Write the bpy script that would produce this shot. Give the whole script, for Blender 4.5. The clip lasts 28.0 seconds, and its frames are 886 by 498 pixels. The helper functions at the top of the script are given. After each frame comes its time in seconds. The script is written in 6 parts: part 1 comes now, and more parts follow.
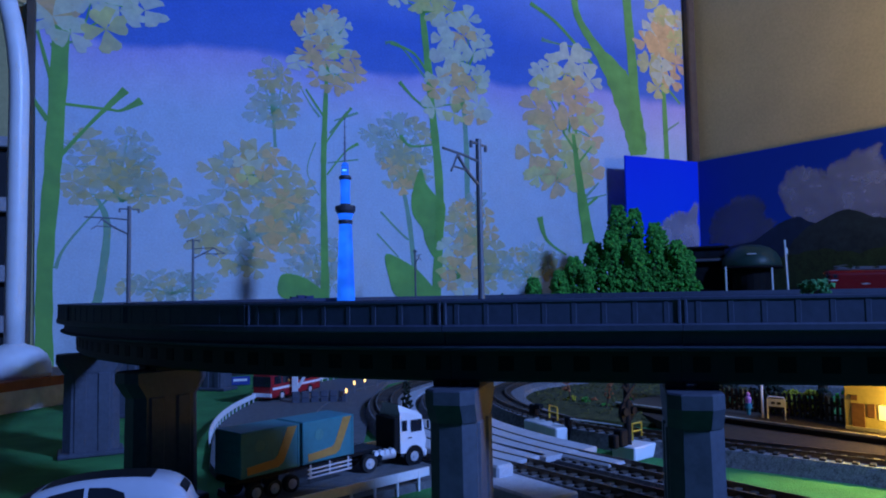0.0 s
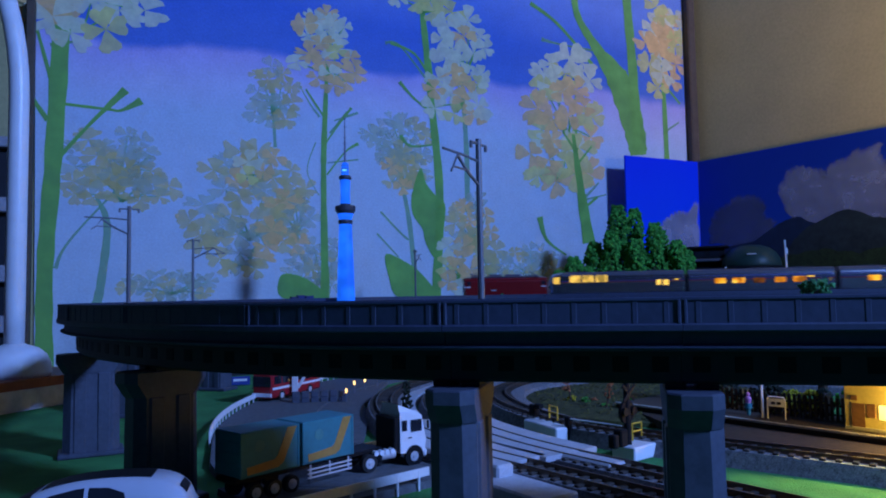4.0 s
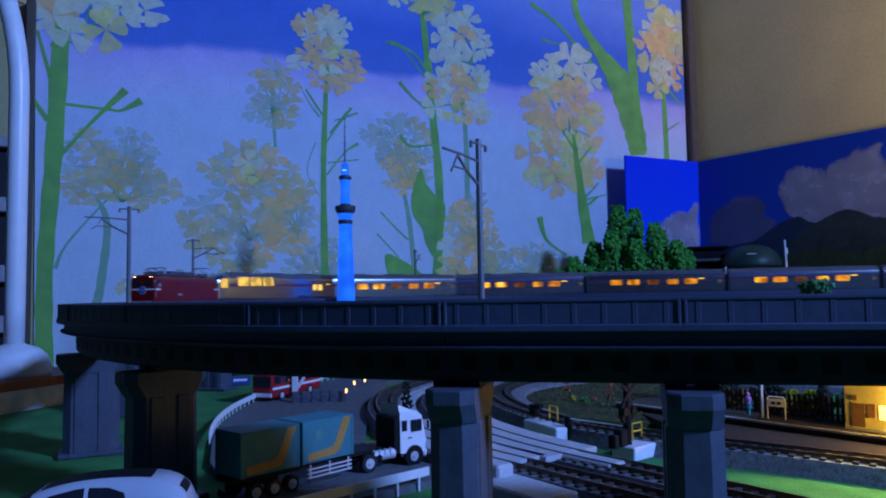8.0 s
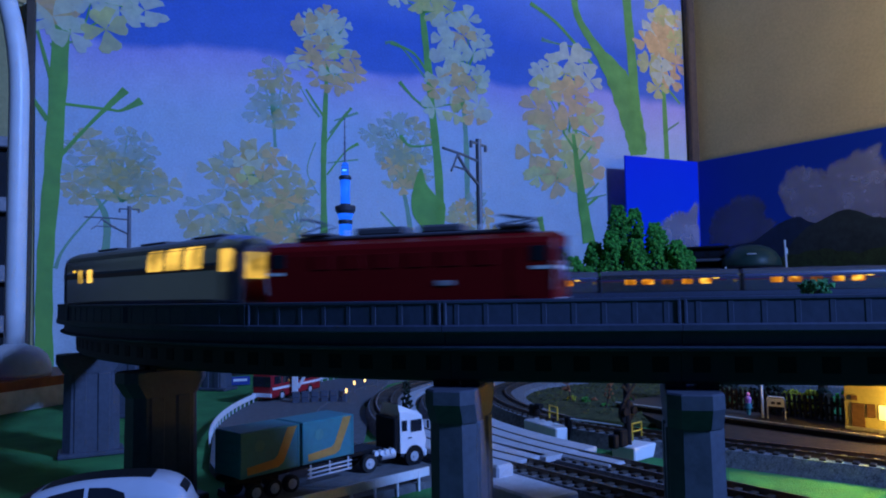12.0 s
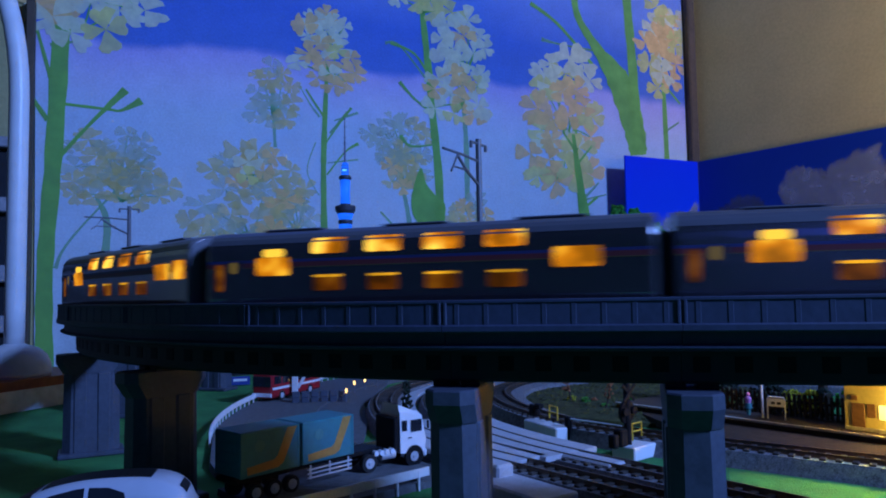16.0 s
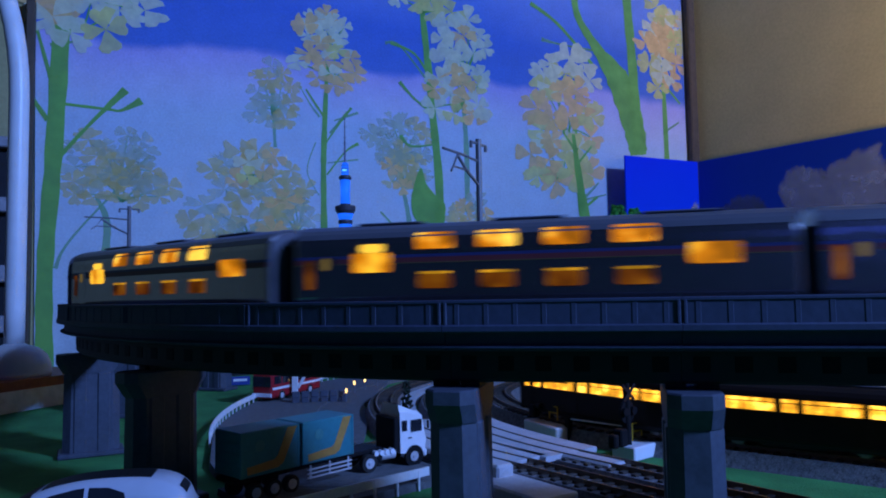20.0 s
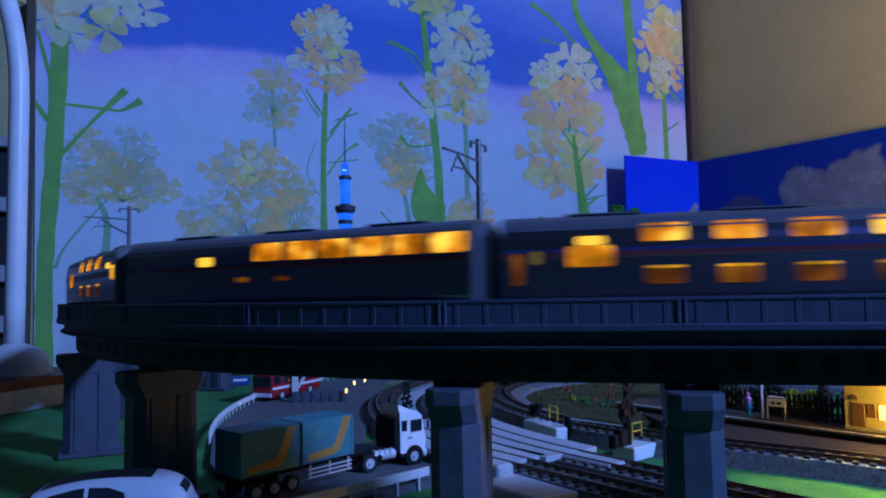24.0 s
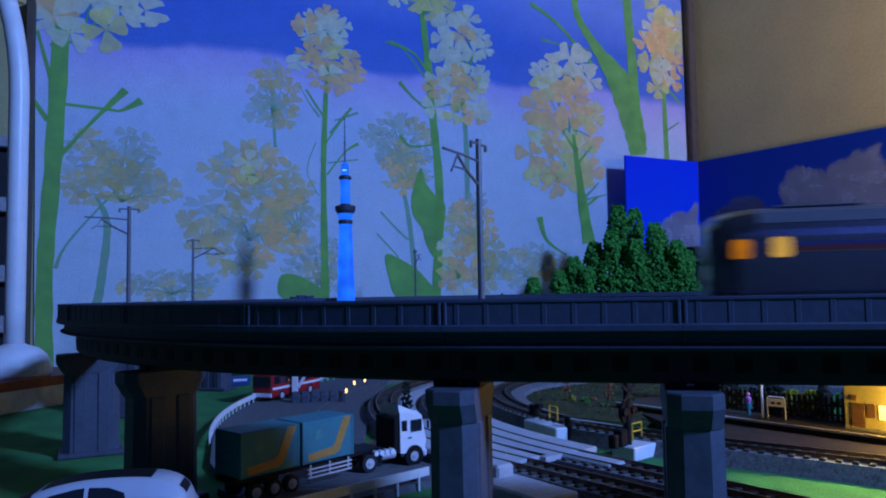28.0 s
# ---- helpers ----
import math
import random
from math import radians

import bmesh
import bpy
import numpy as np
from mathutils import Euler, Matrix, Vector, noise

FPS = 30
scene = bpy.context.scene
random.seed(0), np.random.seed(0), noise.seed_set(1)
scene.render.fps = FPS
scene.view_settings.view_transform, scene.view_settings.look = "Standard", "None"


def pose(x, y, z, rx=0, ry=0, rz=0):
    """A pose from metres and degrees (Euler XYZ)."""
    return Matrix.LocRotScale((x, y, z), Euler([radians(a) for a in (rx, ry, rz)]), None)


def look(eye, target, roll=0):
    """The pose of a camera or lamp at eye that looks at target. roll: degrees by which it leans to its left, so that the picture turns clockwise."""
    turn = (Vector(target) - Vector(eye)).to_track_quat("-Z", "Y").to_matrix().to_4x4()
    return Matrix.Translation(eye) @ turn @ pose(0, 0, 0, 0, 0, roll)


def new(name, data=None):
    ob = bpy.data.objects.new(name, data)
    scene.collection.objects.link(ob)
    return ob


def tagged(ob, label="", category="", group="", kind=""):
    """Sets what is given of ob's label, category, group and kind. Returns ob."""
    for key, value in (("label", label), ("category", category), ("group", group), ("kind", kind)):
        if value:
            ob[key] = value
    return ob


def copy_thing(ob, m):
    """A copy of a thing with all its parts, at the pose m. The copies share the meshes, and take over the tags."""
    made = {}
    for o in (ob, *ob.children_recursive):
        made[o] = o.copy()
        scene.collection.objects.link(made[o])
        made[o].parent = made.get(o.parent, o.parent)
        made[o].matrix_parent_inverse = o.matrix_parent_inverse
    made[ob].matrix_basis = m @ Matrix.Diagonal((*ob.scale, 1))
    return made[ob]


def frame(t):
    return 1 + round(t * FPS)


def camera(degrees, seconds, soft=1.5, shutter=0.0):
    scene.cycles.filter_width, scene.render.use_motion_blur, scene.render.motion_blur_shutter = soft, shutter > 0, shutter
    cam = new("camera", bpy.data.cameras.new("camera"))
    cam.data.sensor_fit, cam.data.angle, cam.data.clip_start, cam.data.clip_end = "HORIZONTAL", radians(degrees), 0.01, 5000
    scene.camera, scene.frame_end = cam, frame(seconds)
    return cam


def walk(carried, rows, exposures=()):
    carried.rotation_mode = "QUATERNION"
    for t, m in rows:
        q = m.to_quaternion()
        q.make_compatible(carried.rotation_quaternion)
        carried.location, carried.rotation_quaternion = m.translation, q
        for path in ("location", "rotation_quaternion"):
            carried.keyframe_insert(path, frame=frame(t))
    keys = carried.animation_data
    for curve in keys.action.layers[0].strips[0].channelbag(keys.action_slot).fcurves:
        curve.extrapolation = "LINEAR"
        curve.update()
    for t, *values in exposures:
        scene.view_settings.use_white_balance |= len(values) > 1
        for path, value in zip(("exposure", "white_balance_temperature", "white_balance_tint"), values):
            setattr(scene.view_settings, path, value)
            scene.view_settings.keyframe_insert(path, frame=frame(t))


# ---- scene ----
# One fixed camera just above the table top.
cam = camera(63.77, 28.0, soft=1.9, shutter=1.0)
EYE = (0.0, 0.0, 0.073)
stand = look(EYE, (0.0, 1.0, 0.073 + math.tan(0.0633)), -0.997)
walk(cam, [(0.0, stand), (28.0, stand)])

# ---- light: a dark room, a bluish lamp to the right, a dim warm lamp behind it ----
world = bpy.data.worlds.new("room_dark")
world.use_nodes = True
world.node_tree.nodes["Background"].inputs[0].default_value = (0.10, 0.16, 0.5, 1)
world.node_tree.nodes["Background"].inputs[1].default_value = 0.02
scene.world = world


def area_lamp(name, eye, target, size, power, colour):
    data = bpy.data.lights.new(name, "AREA")
    data.shape, data.size, data.energy, data.color = "DISK", size, power, colour
    ob = new(name, data)
    ob.matrix_world = look(eye, target)
    return ob


def point_lamp(name, place, power, colour, radius=0.004):
    data = bpy.data.lights.new(name, "POINT")
    data.energy, data.color, data.shadow_soft_size = power, colour, radius
    ob = new(name, data)
    ob.location = place
    return ob


area_lamp("blue_desk_lamp", (0.90, -0.34, 0.68), (-1.30, 0.14, 0.20), 0.16, 26.5, (0.19, 0.365, 1.0))
warm = area_lamp("warm_room_lamp", (0.62, 0.31, 0.20), (0.74, 0.70, 0.44), 0.05, 1.55, (1.0, 0.66, 0.34)).data
warm.spread = radians(115)
# Added blue fill from behind the camera, for the sides that face it.
area_lamp("blue_fill_light", (0.35, -1.95, 0.75), (0.1, 0.3, 0.05), 0.8, 0.85, (0.06, 0.12, 1.0))
point_lamp("station_lamp", (0.2040, 0.2990, 0.0210), 0.11, (1.0, 0.62, 0.12))
# Added spot without a fitting: brings yellow light to the crossing's right side.
fill_spot = bpy.data.lights.new("warm_fill_spot", "SPOT")
fill_spot.energy, fill_spot.color, fill_spot.shadow_soft_size, fill_spot.spot_size, fill_spot.spot_blend = 0.70, (1.0, 0.80, 0.20), 0.004, radians(56), 0.7
new("warm_fill_spot", fill_spot).matrix_world = look((0.2040, 0.2830, 0.0480), (0.1480, 0.2580, 0.0))

# ---- materials ----


def mat(name, colour, rough=0.6, metal=0.0, vary=0.25, scale=120.0, bump=0.15, fine=6.0, random=0.0, spec=0.4, island=False, alpha=1.0):
    m = bpy.data.materials.new(name)
    m.use_nodes = True
    nt = m.node_tree
    bsdf = nt.nodes["Principled BSDF"]
    bsdf.inputs["Roughness"].default_value = rough
    bsdf.inputs["Metallic"].default_value = metal
    bsdf.inputs["Specular IOR Level"].default_value = spec
    tex = nt.nodes.new("ShaderNodeTexCoord")
    n1 = nt.nodes.new("ShaderNodeTexNoise")
    n1.inputs["Scale"].default_value, n1.inputs["Detail"].default_value = scale, 5
    n2 = nt.nodes.new("ShaderNodeTexNoise")
    n2.inputs["Scale"].default_value, n2.inputs["Detail"].default_value = scale * fine, 3
    for n in (n1, n2):
        nt.links.new(tex.outputs["Object"], n.inputs["Vector"])
    add = nt.nodes.new("ShaderNodeMath")
    add.operation = "ADD"
    nt.links.new(n1.outputs["Fac"], add.inputs[0])
    nt.links.new(n2.outputs["Fac"], add.inputs[1])
    ramp = nt.nodes.new("ShaderNodeMapRange")
    ramp.inputs["From Min"].default_value, ramp.inputs["From Max"].default_value = 0.65, 1.35
    ramp.inputs["To Min"].default_value, ramp.inputs["To Max"].default_value = 1 - vary, 1 + vary
    nt.links.new(add.outputs[0], ramp.inputs["Value"])
    value = ramp.outputs[0]
    if random:
        info = nt.nodes.new("ShaderNodeNewGeometry" if island else "ShaderNodeObjectInfo")
        r2 = nt.nodes.new("ShaderNodeMapRange")
        r2.inputs["To Min"].default_value, r2.inputs["To Max"].default_value = 1 - random, 1 + random
        nt.links.new(info.outputs["Random Per Island" if island else "Random"], r2.inputs["Value"])
        mul = nt.nodes.new("ShaderNodeMath")
        mul.operation = "MULTIPLY"
        nt.links.new(value, mul.inputs[0])
        nt.links.new(r2.outputs[0], mul.inputs[1])
        value = mul.outputs[0]
    mix = nt.nodes.new("ShaderNodeVectorMath")
    mix.operation = "SCALE"
    mix.inputs[0].default_value = colour
    nt.links.new(value, mix.inputs["Scale"])
    nt.links.new(mix.outputs[0], bsdf.inputs["Base Color"])
    if alpha < 1.0:
        ink = nt.nodes.new("ShaderNodeMapRange")
        ink.inputs["From Min"].default_value, ink.inputs["From Max"].default_value = 0.6, 1.4
        ink.inputs["To Min"].default_value, ink.inputs["To Max"].default_value = alpha * 0.88, min(1.0, alpha * 1.12)
        nt.links.new(add.outputs[0], ink.inputs["Value"])
        nt.links.new(ink.outputs[0], bsdf.inputs["Alpha"])
    if bump:
        b = nt.nodes.new("ShaderNodeBump")
        b.inputs["Strength"].default_value, b.inputs["Distance"].default_value = bump, 0.05 / scale
        nt.links.new(add.outputs[0], b.inputs["Height"])
        nt.links.new(b.outputs[0], bsdf.inputs["Normal"])
    return m


def glow(name, colour, strength, vary=0.0, scale=90.0, hot=None):
    """A surface that gives off light, with an uneven brightness from the lamp behind it."""
    m = bpy.data.materials.new(name)
    m.use_nodes = True
    nt = m.node_tree
    bsdf = nt.nodes["Principled BSDF"]
    bsdf.inputs["Base Color"].default_value = (*[0.2 * c for c in colour], 1)
    bsdf.inputs["Roughness"].default_value = 0.50
    bsdf.inputs["Specular IOR Level"].default_value = 0.2
    bsdf.inputs["Emission Color"].default_value = (*colour, 1)
    bsdf.inputs["Emission Strength"].default_value = strength
    if vary:
        tex = nt.nodes.new("ShaderNodeTexCoord")
        n1 = nt.nodes.new("ShaderNodeTexNoise")
        n1.inputs["Scale"].default_value, n1.inputs["Detail"].default_value = scale, 2
        info = nt.nodes.new("ShaderNodeObjectInfo")
        off = nt.nodes.new("ShaderNodeVectorMath")
        off.operation = "ADD"
        nt.links.new(tex.outputs["Object"], off.inputs[0])
        nt.links.new(info.outputs["Random"], off.inputs[1])
        nt.links.new(off.outputs[0], n1.inputs["Vector"])
        r = nt.nodes.new("ShaderNodeMapRange")
        r.inputs["From Min"].default_value, r.inputs["From Max"].default_value = 0.38, 0.68
        r.inputs["To Min"].default_value, r.inputs["To Max"].default_value = strength * (1 - vary), strength * (1 + 1.6 * vary)
        nt.links.new(n1.outputs["Fac"], r.inputs["Value"])
        nt.links.new(r.outputs[0], bsdf.inputs["Emission Strength"])
        if hot:
            tone = nt.nodes.new("ShaderNodeValToRGB")
            tone.color_ramp.elements[0].position, tone.color_ramp.elements[0].color = 0.50, (*colour, 1)
            tone.color_ramp.elements[1].position, tone.color_ramp.elements[1].color = 0.62, (*hot, 1)
            nt.links.new(n1.outputs["Fac"], tone.inputs["Fac"])
            nt.links.new(tone.outputs["Color"], bsdf.inputs["Emission Color"])
    return m


M = {
    "felt": mat("green_felt", (0.045, 0.235, 0.060), 0.95, vary=0.45, scale=45, bump=0.8, fine=30),
    "board": mat("white_board", (0.55, 0.56, 0.60), 0.6, scale=30),
    "wood": mat("stained_wood", (0.30, 0.085, 0.03), 0.5, scale=25, vary=0.35),
    "white_plastic": mat("white_plastic", (0.72, 0.74, 0.80), 0.35, scale=20, vary=0.06, bump=0.03),
    # Near black: shade is put into the paint of shelf back and table top.
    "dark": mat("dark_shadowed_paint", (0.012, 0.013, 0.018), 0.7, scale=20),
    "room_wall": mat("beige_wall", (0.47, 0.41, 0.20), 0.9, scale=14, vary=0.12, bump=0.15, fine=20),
    "unlit_wall": mat("unlit_room_wall", (0.022, 0.024, 0.035), 0.9, scale=6),
    "brown_trim": mat("brown_trim", (0.10, 0.072, 0.052), 0.7, scale=20),
    "concrete": mat("grey_viaduct_plastic", (0.040, 0.052, 0.096), 0.55, scale=90, vary=0.18, bump=0.12),
    "pier": mat("pier_plastic", (0.058, 0.068, 0.098), 0.55, scale=90, vary=0.22, bump=0.14),
    # Viaduct plastic darkened for the shade below the deck.
    "girder": mat("girder_plastic_shaded", (0.014, 0.015, 0.021), 0.6, scale=90, vary=0.2),
    "ballast": mat("ballast", (0.165, 0.155, 0.165), 0.95, scale=500, vary=0.7, bump=1.0, fine=4),
    "ballast_grey": mat("ballast_grey", (0.165, 0.165, 0.18), 0.95, scale=500, vary=0.6, bump=1.0, fine=4),
    "rail": mat("rail_steel", (0.16, 0.115, 0.085), 0.38, 0.7, scale=200, vary=0.2, bump=0.05),
    "sleeper": mat("sleeper_brown", (0.055, 0.042, 0.034), 0.8, scale=300, random=0.3),
    "asphalt": mat("road_grey", (0.105, 0.11, 0.12), 0.9, scale=300, vary=0.3, bump=0.5),
    "slab": mat("crossing_slab", (0.47, 0.47, 0.51), 0.50, scale=200, vary=0.2, random=0.08),
    "rail_white": mat("white_guard_paint", (0.70, 0.71, 0.74), 0.5, scale=100, vary=0.1, bump=0.05),
    "yellow": mat("yellow_paint", (0.75, 0.45, 0.04), 0.5, scale=200, vary=0.15),
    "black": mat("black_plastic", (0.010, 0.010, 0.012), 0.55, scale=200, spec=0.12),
    "steel_pole": mat("pole_grey", (0.16, 0.165, 0.19), 0.45, 0.3, scale=300, vary=0.15),
    "silver": mat("silver_coach", (0.44, 0.44, 0.49), 0.22, 0.96, scale=60, vary=0.08, bump=0.02),
    "roof": mat("coach_roof", (0.11, 0.11, 0.14), 0.40, 0.2, scale=80, vary=0.12),
    "underframe": mat("underframe_black", (0.018, 0.018, 0.02), 0.6, scale=200),
    "wheel": mat("wheel_steel", (0.30, 0.28, 0.26), 0.35, 0.9, scale=200),
    "band_red": mat("band_red", (0.16, 0.035, 0.045), 0.35, scale=100, vary=0.1, bump=0),
    "band_blue": mat("band_blue", (0.035, 0.045, 0.16), 0.35, scale=100, vary=0.1, bump=0),
    "band_gold": mat("band_gold", (0.16, 0.11, 0.05), 0.4, scale=100, vary=0.1, bump=0),
    "loco_red": mat("loco_red", (0.18, 0.005, 0.007), 0.26, scale=60, vary=0.08, bump=0.02),
    "loco_grey": mat("loco_skirt_grey", (0.32, 0.32, 0.36), 0.5, scale=100),
    "white_stripe": mat("white_stripe", (0.75, 0.75, 0.78), 0.4, scale=100, vary=0.05, bump=0),
    "badge_blue": mat("badge_blue", (0.03, 0.06, 0.28), 0.35, scale=100, vary=0.1, bump=0),
    "glass_dark": mat("dark_glass", (0.015, 0.018, 0.025), 0.08, scale=50, vary=0.1, bump=0, spec=0.6),
    "railcar": mat("railcar_dark", (0.018, 0.011, 0.010), 0.45, scale=80, vary=0.1, bump=0.02, spec=0.15),
    "tower_dark": mat("tower_deck_dark", (0.045, 0.05, 0.075), 0.5, scale=200),
    "spire": mat("tower_spire", (0.16, 0.17, 0.24), 0.5, scale=300),
    "container": mat("teal_container", (0.022, 0.165, 0.20), 0.5, scale=80, vary=0.12, bump=0.04),
    "container_stripe": mat("container_ochre", (0.36, 0.19, 0.045), 0.5, scale=80, vary=0.15, bump=0.02),
    "badge_faded": mat("badge_faded", (0.05, 0.20, 0.20), 0.5, scale=80, vary=0.2, bump=0.02),
    "cab_white": mat("cab_white", (0.74, 0.74, 0.78), 0.3, scale=60, vary=0.05, bump=0.01),
    "tyre": mat("tyre_rubber", (0.015, 0.015, 0.016), 0.8, scale=300),
    "chrome": mat("chrome_hub", (0.62, 0.62, 0.66), 0.35, 0.35, scale=200, vary=0.1),
    "car_white": mat("car_paint_white", (0.42, 0.43, 0.50), 0.22, scale=40, vary=0.04, bump=0),
    "bus_red": mat("bus_red", (0.33, 0.012, 0.02), 0.35, scale=80, vary=0.08, bump=0.01),
    "leaf": mat("model_foliage", (0.050, 0.27, 0.036), 0.9, scale=300, vary=0.4, bump=0.5, random=0.45, island=True),
    "leaf_dark": mat("dark_foliage", (0.012, 0.022, 0.012), 0.9, scale=300, vary=0.4, random=0.4, island=True),
    "leaf_bright": mat("model_foliage_bright", (0.05, 0.20, 0.07), 0.9, scale=300, vary=0.4, bump=0.5, random=0.4, island=True),
    "leaf_yellow": mat("yellow_flower_foam", (0.42, 0.38, 0.02), 0.9, scale=300, vary=0.3, random=0.3, island=True),
    "leaf_autumn": mat("autumn_foliage", (0.34, 0.12, 0.05), 0.9, scale=300, vary=0.3, random=0.4, island=True),
    "turf": mat("dry_turf", (0.050, 0.055, 0.016), 0.95, scale=220, vary=0.8, bump=1.0),
    "tuft": mat("foam_grass", (0.075, 0.075, 0.020), 0.95, scale=300, vary=0.5, bump=0.6, random=0.6, island=True),
    "bark": mat("bark", (0.06, 0.04, 0.028), 0.9, scale=200),
    "earth": mat("brown_earth", (0.034, 0.023, 0.015), 0.95, scale=300, vary=0.5, bump=0.8),
    "platform": mat("platform_tarmac", (0.055, 0.042, 0.032), 0.9, scale=250, vary=0.25),
    "platform_edge": mat("platform_edge_stone", (0.42, 0.40, 0.34), 0.8, scale=250, random=0.1),
    "station_wall": mat("cream_station_wall", (0.62, 0.52, 0.17), 0.75, scale=120, vary=0.12),
    "station_door": mat("brown_station_door", (0.22, 0.11, 0.045), 0.6, scale=150, vary=0.25),
    "station_roof": mat("station_roof_tile", (0.045, 0.042, 0.045), 0.7, scale=150),
    "pink": mat("pink_paint", (0.62, 0.22, 0.45), 0.6, scale=300),
    "dome": mat("dark_green_shell", (0.022, 0.050, 0.040), 0.42, scale=30, vary=0.1, bump=0.01, spec=0.25),
    "cloud": mat("printed_cloud", (0.30, 0.34, 0.48), 0.75, scale=18, vary=0.35, bump=0, fine=3, alpha=0.42),
    "cloud_shade": mat("printed_cloud_shade", (0.11, 0.15, 0.29), 0.75, scale=18, vary=0.35, bump=0, fine=3, alpha=0.32),
    "mountain": mat("printed_mountain", (0.018, 0.032, 0.032), 0.75, scale=25, vary=0.5, bump=0, fine=5),
    "mountain_far": mat("printed_mountain_far", (0.008, 0.024, 0.06), 0.75, scale=25, vary=0.3, bump=0, fine=5),
    "hedge": mat("printed_hedge", (0.022, 0.042, 0.010), 0.75, scale=120, vary=0.6, bump=0, fine=5),
    "print_green": mat("print_green", (0.20, 0.48, 0.100), 0.85, scale=18, vary=0.14, bump=0, fine=3, alpha=0.86),
    "print_pale": mat("print_pale_green", (0.25, 0.52, 0.23), 0.85, scale=30, vary=0.12, bump=0, fine=3, alpha=0.55),
    "petal_white": mat("petal_white", (0.82, 0.84, 0.60), 0.85, scale=40, vary=0.08, bump=0, fine=3, random=0.08, island=True, alpha=0.66),
    "petal_peach": mat("petal_peach", (0.98, 0.64, 0.27), 0.85, scale=40, vary=0.08, bump=0, fine=3, random=0.08, island=True, alpha=0.66),
    "petal_yellow": mat("petal_yellow", (0.86, 0.80, 0.28), 0.85, scale=40, vary=0.08, bump=0, fine=3, random=0.08, island=True, alpha=0.62),
    "petal_faint": mat("petal_faint", (0.60, 0.66, 0.46), 0.85, scale=40, vary=0.08, bump=0, fine=3, random=0.08, island=True, alpha=0.38),
    "petal_dusty": mat("petal_dusty", (0.82, 0.67, 0.25), 0.85, scale=40, vary=0.08, bump=0, fine=3, random=0.08, island=True, alpha=0.48),
    "win_upper": glow("lit_window_upper", (1.0, 0.29, 0.004), 0.72, vary=0.62, scale=125, hot=(1.0, 0.60, 0.07)),
    "win_mid": glow("lit_window_middle", (1.0, 0.31, 0.005), 0.66, vary=0.55, scale=110, hot=(1.0, 0.50, 0.03)),
    "win_lower": glow("lit_window_lower", (1.0, 0.22, 0.005), 0.090, vary=0.72, scale=150, hot=(1.0, 0.32, 0.01)),
    "win_trim": glow("lit_window_lower_top", (1.0, 0.48, 0.02), 0.55, vary=0.5),
    "win_small": glow("lit_window_small", (1.0, 0.58, 0.05), 1.2),
    "win_dim": glow("dim_window", (1.0, 0.62, 0.12), 0.12),
    "win_tail": glow("dim_tail_window", (1.0, 0.56, 0.10), 0.36, vary=0.45),
    "win_lounge": glow("lit_lounge_window", (1.0, 0.60, 0.10), 0.75, vary=0.55, scale=110),
    "win_rail": glow("lit_railcar_window", (1.0, 0.42, 0.025), 1.7, vary=0.45, scale=200, hot=(1.0, 0.56, 0.07)),
    "head_lamp": glow("head_lamp_glow", (1.0, 0.52, 0.22), 9.0),
    "tail_lamp": glow("tail_lamp_glow", (1.0, 0.02, 0.02), 4.0),
    "tower_glow": glow("tower_blue_glow", (0.010, 0.14, 1.0), 1.0, vary=0.22, scale=60),
    "tower_lamp": glow("tower_lamp_glow", (0.1, 0.45, 1.0), 1.6),
    "street_glow": glow("street_lamp_glow", (1.0, 0.62, 0.22), 2.6),
    "station_glow": glow("station_window_glow", (1.0, 0.66, 0.16), 3.2, vary=0.3, scale=80),
}


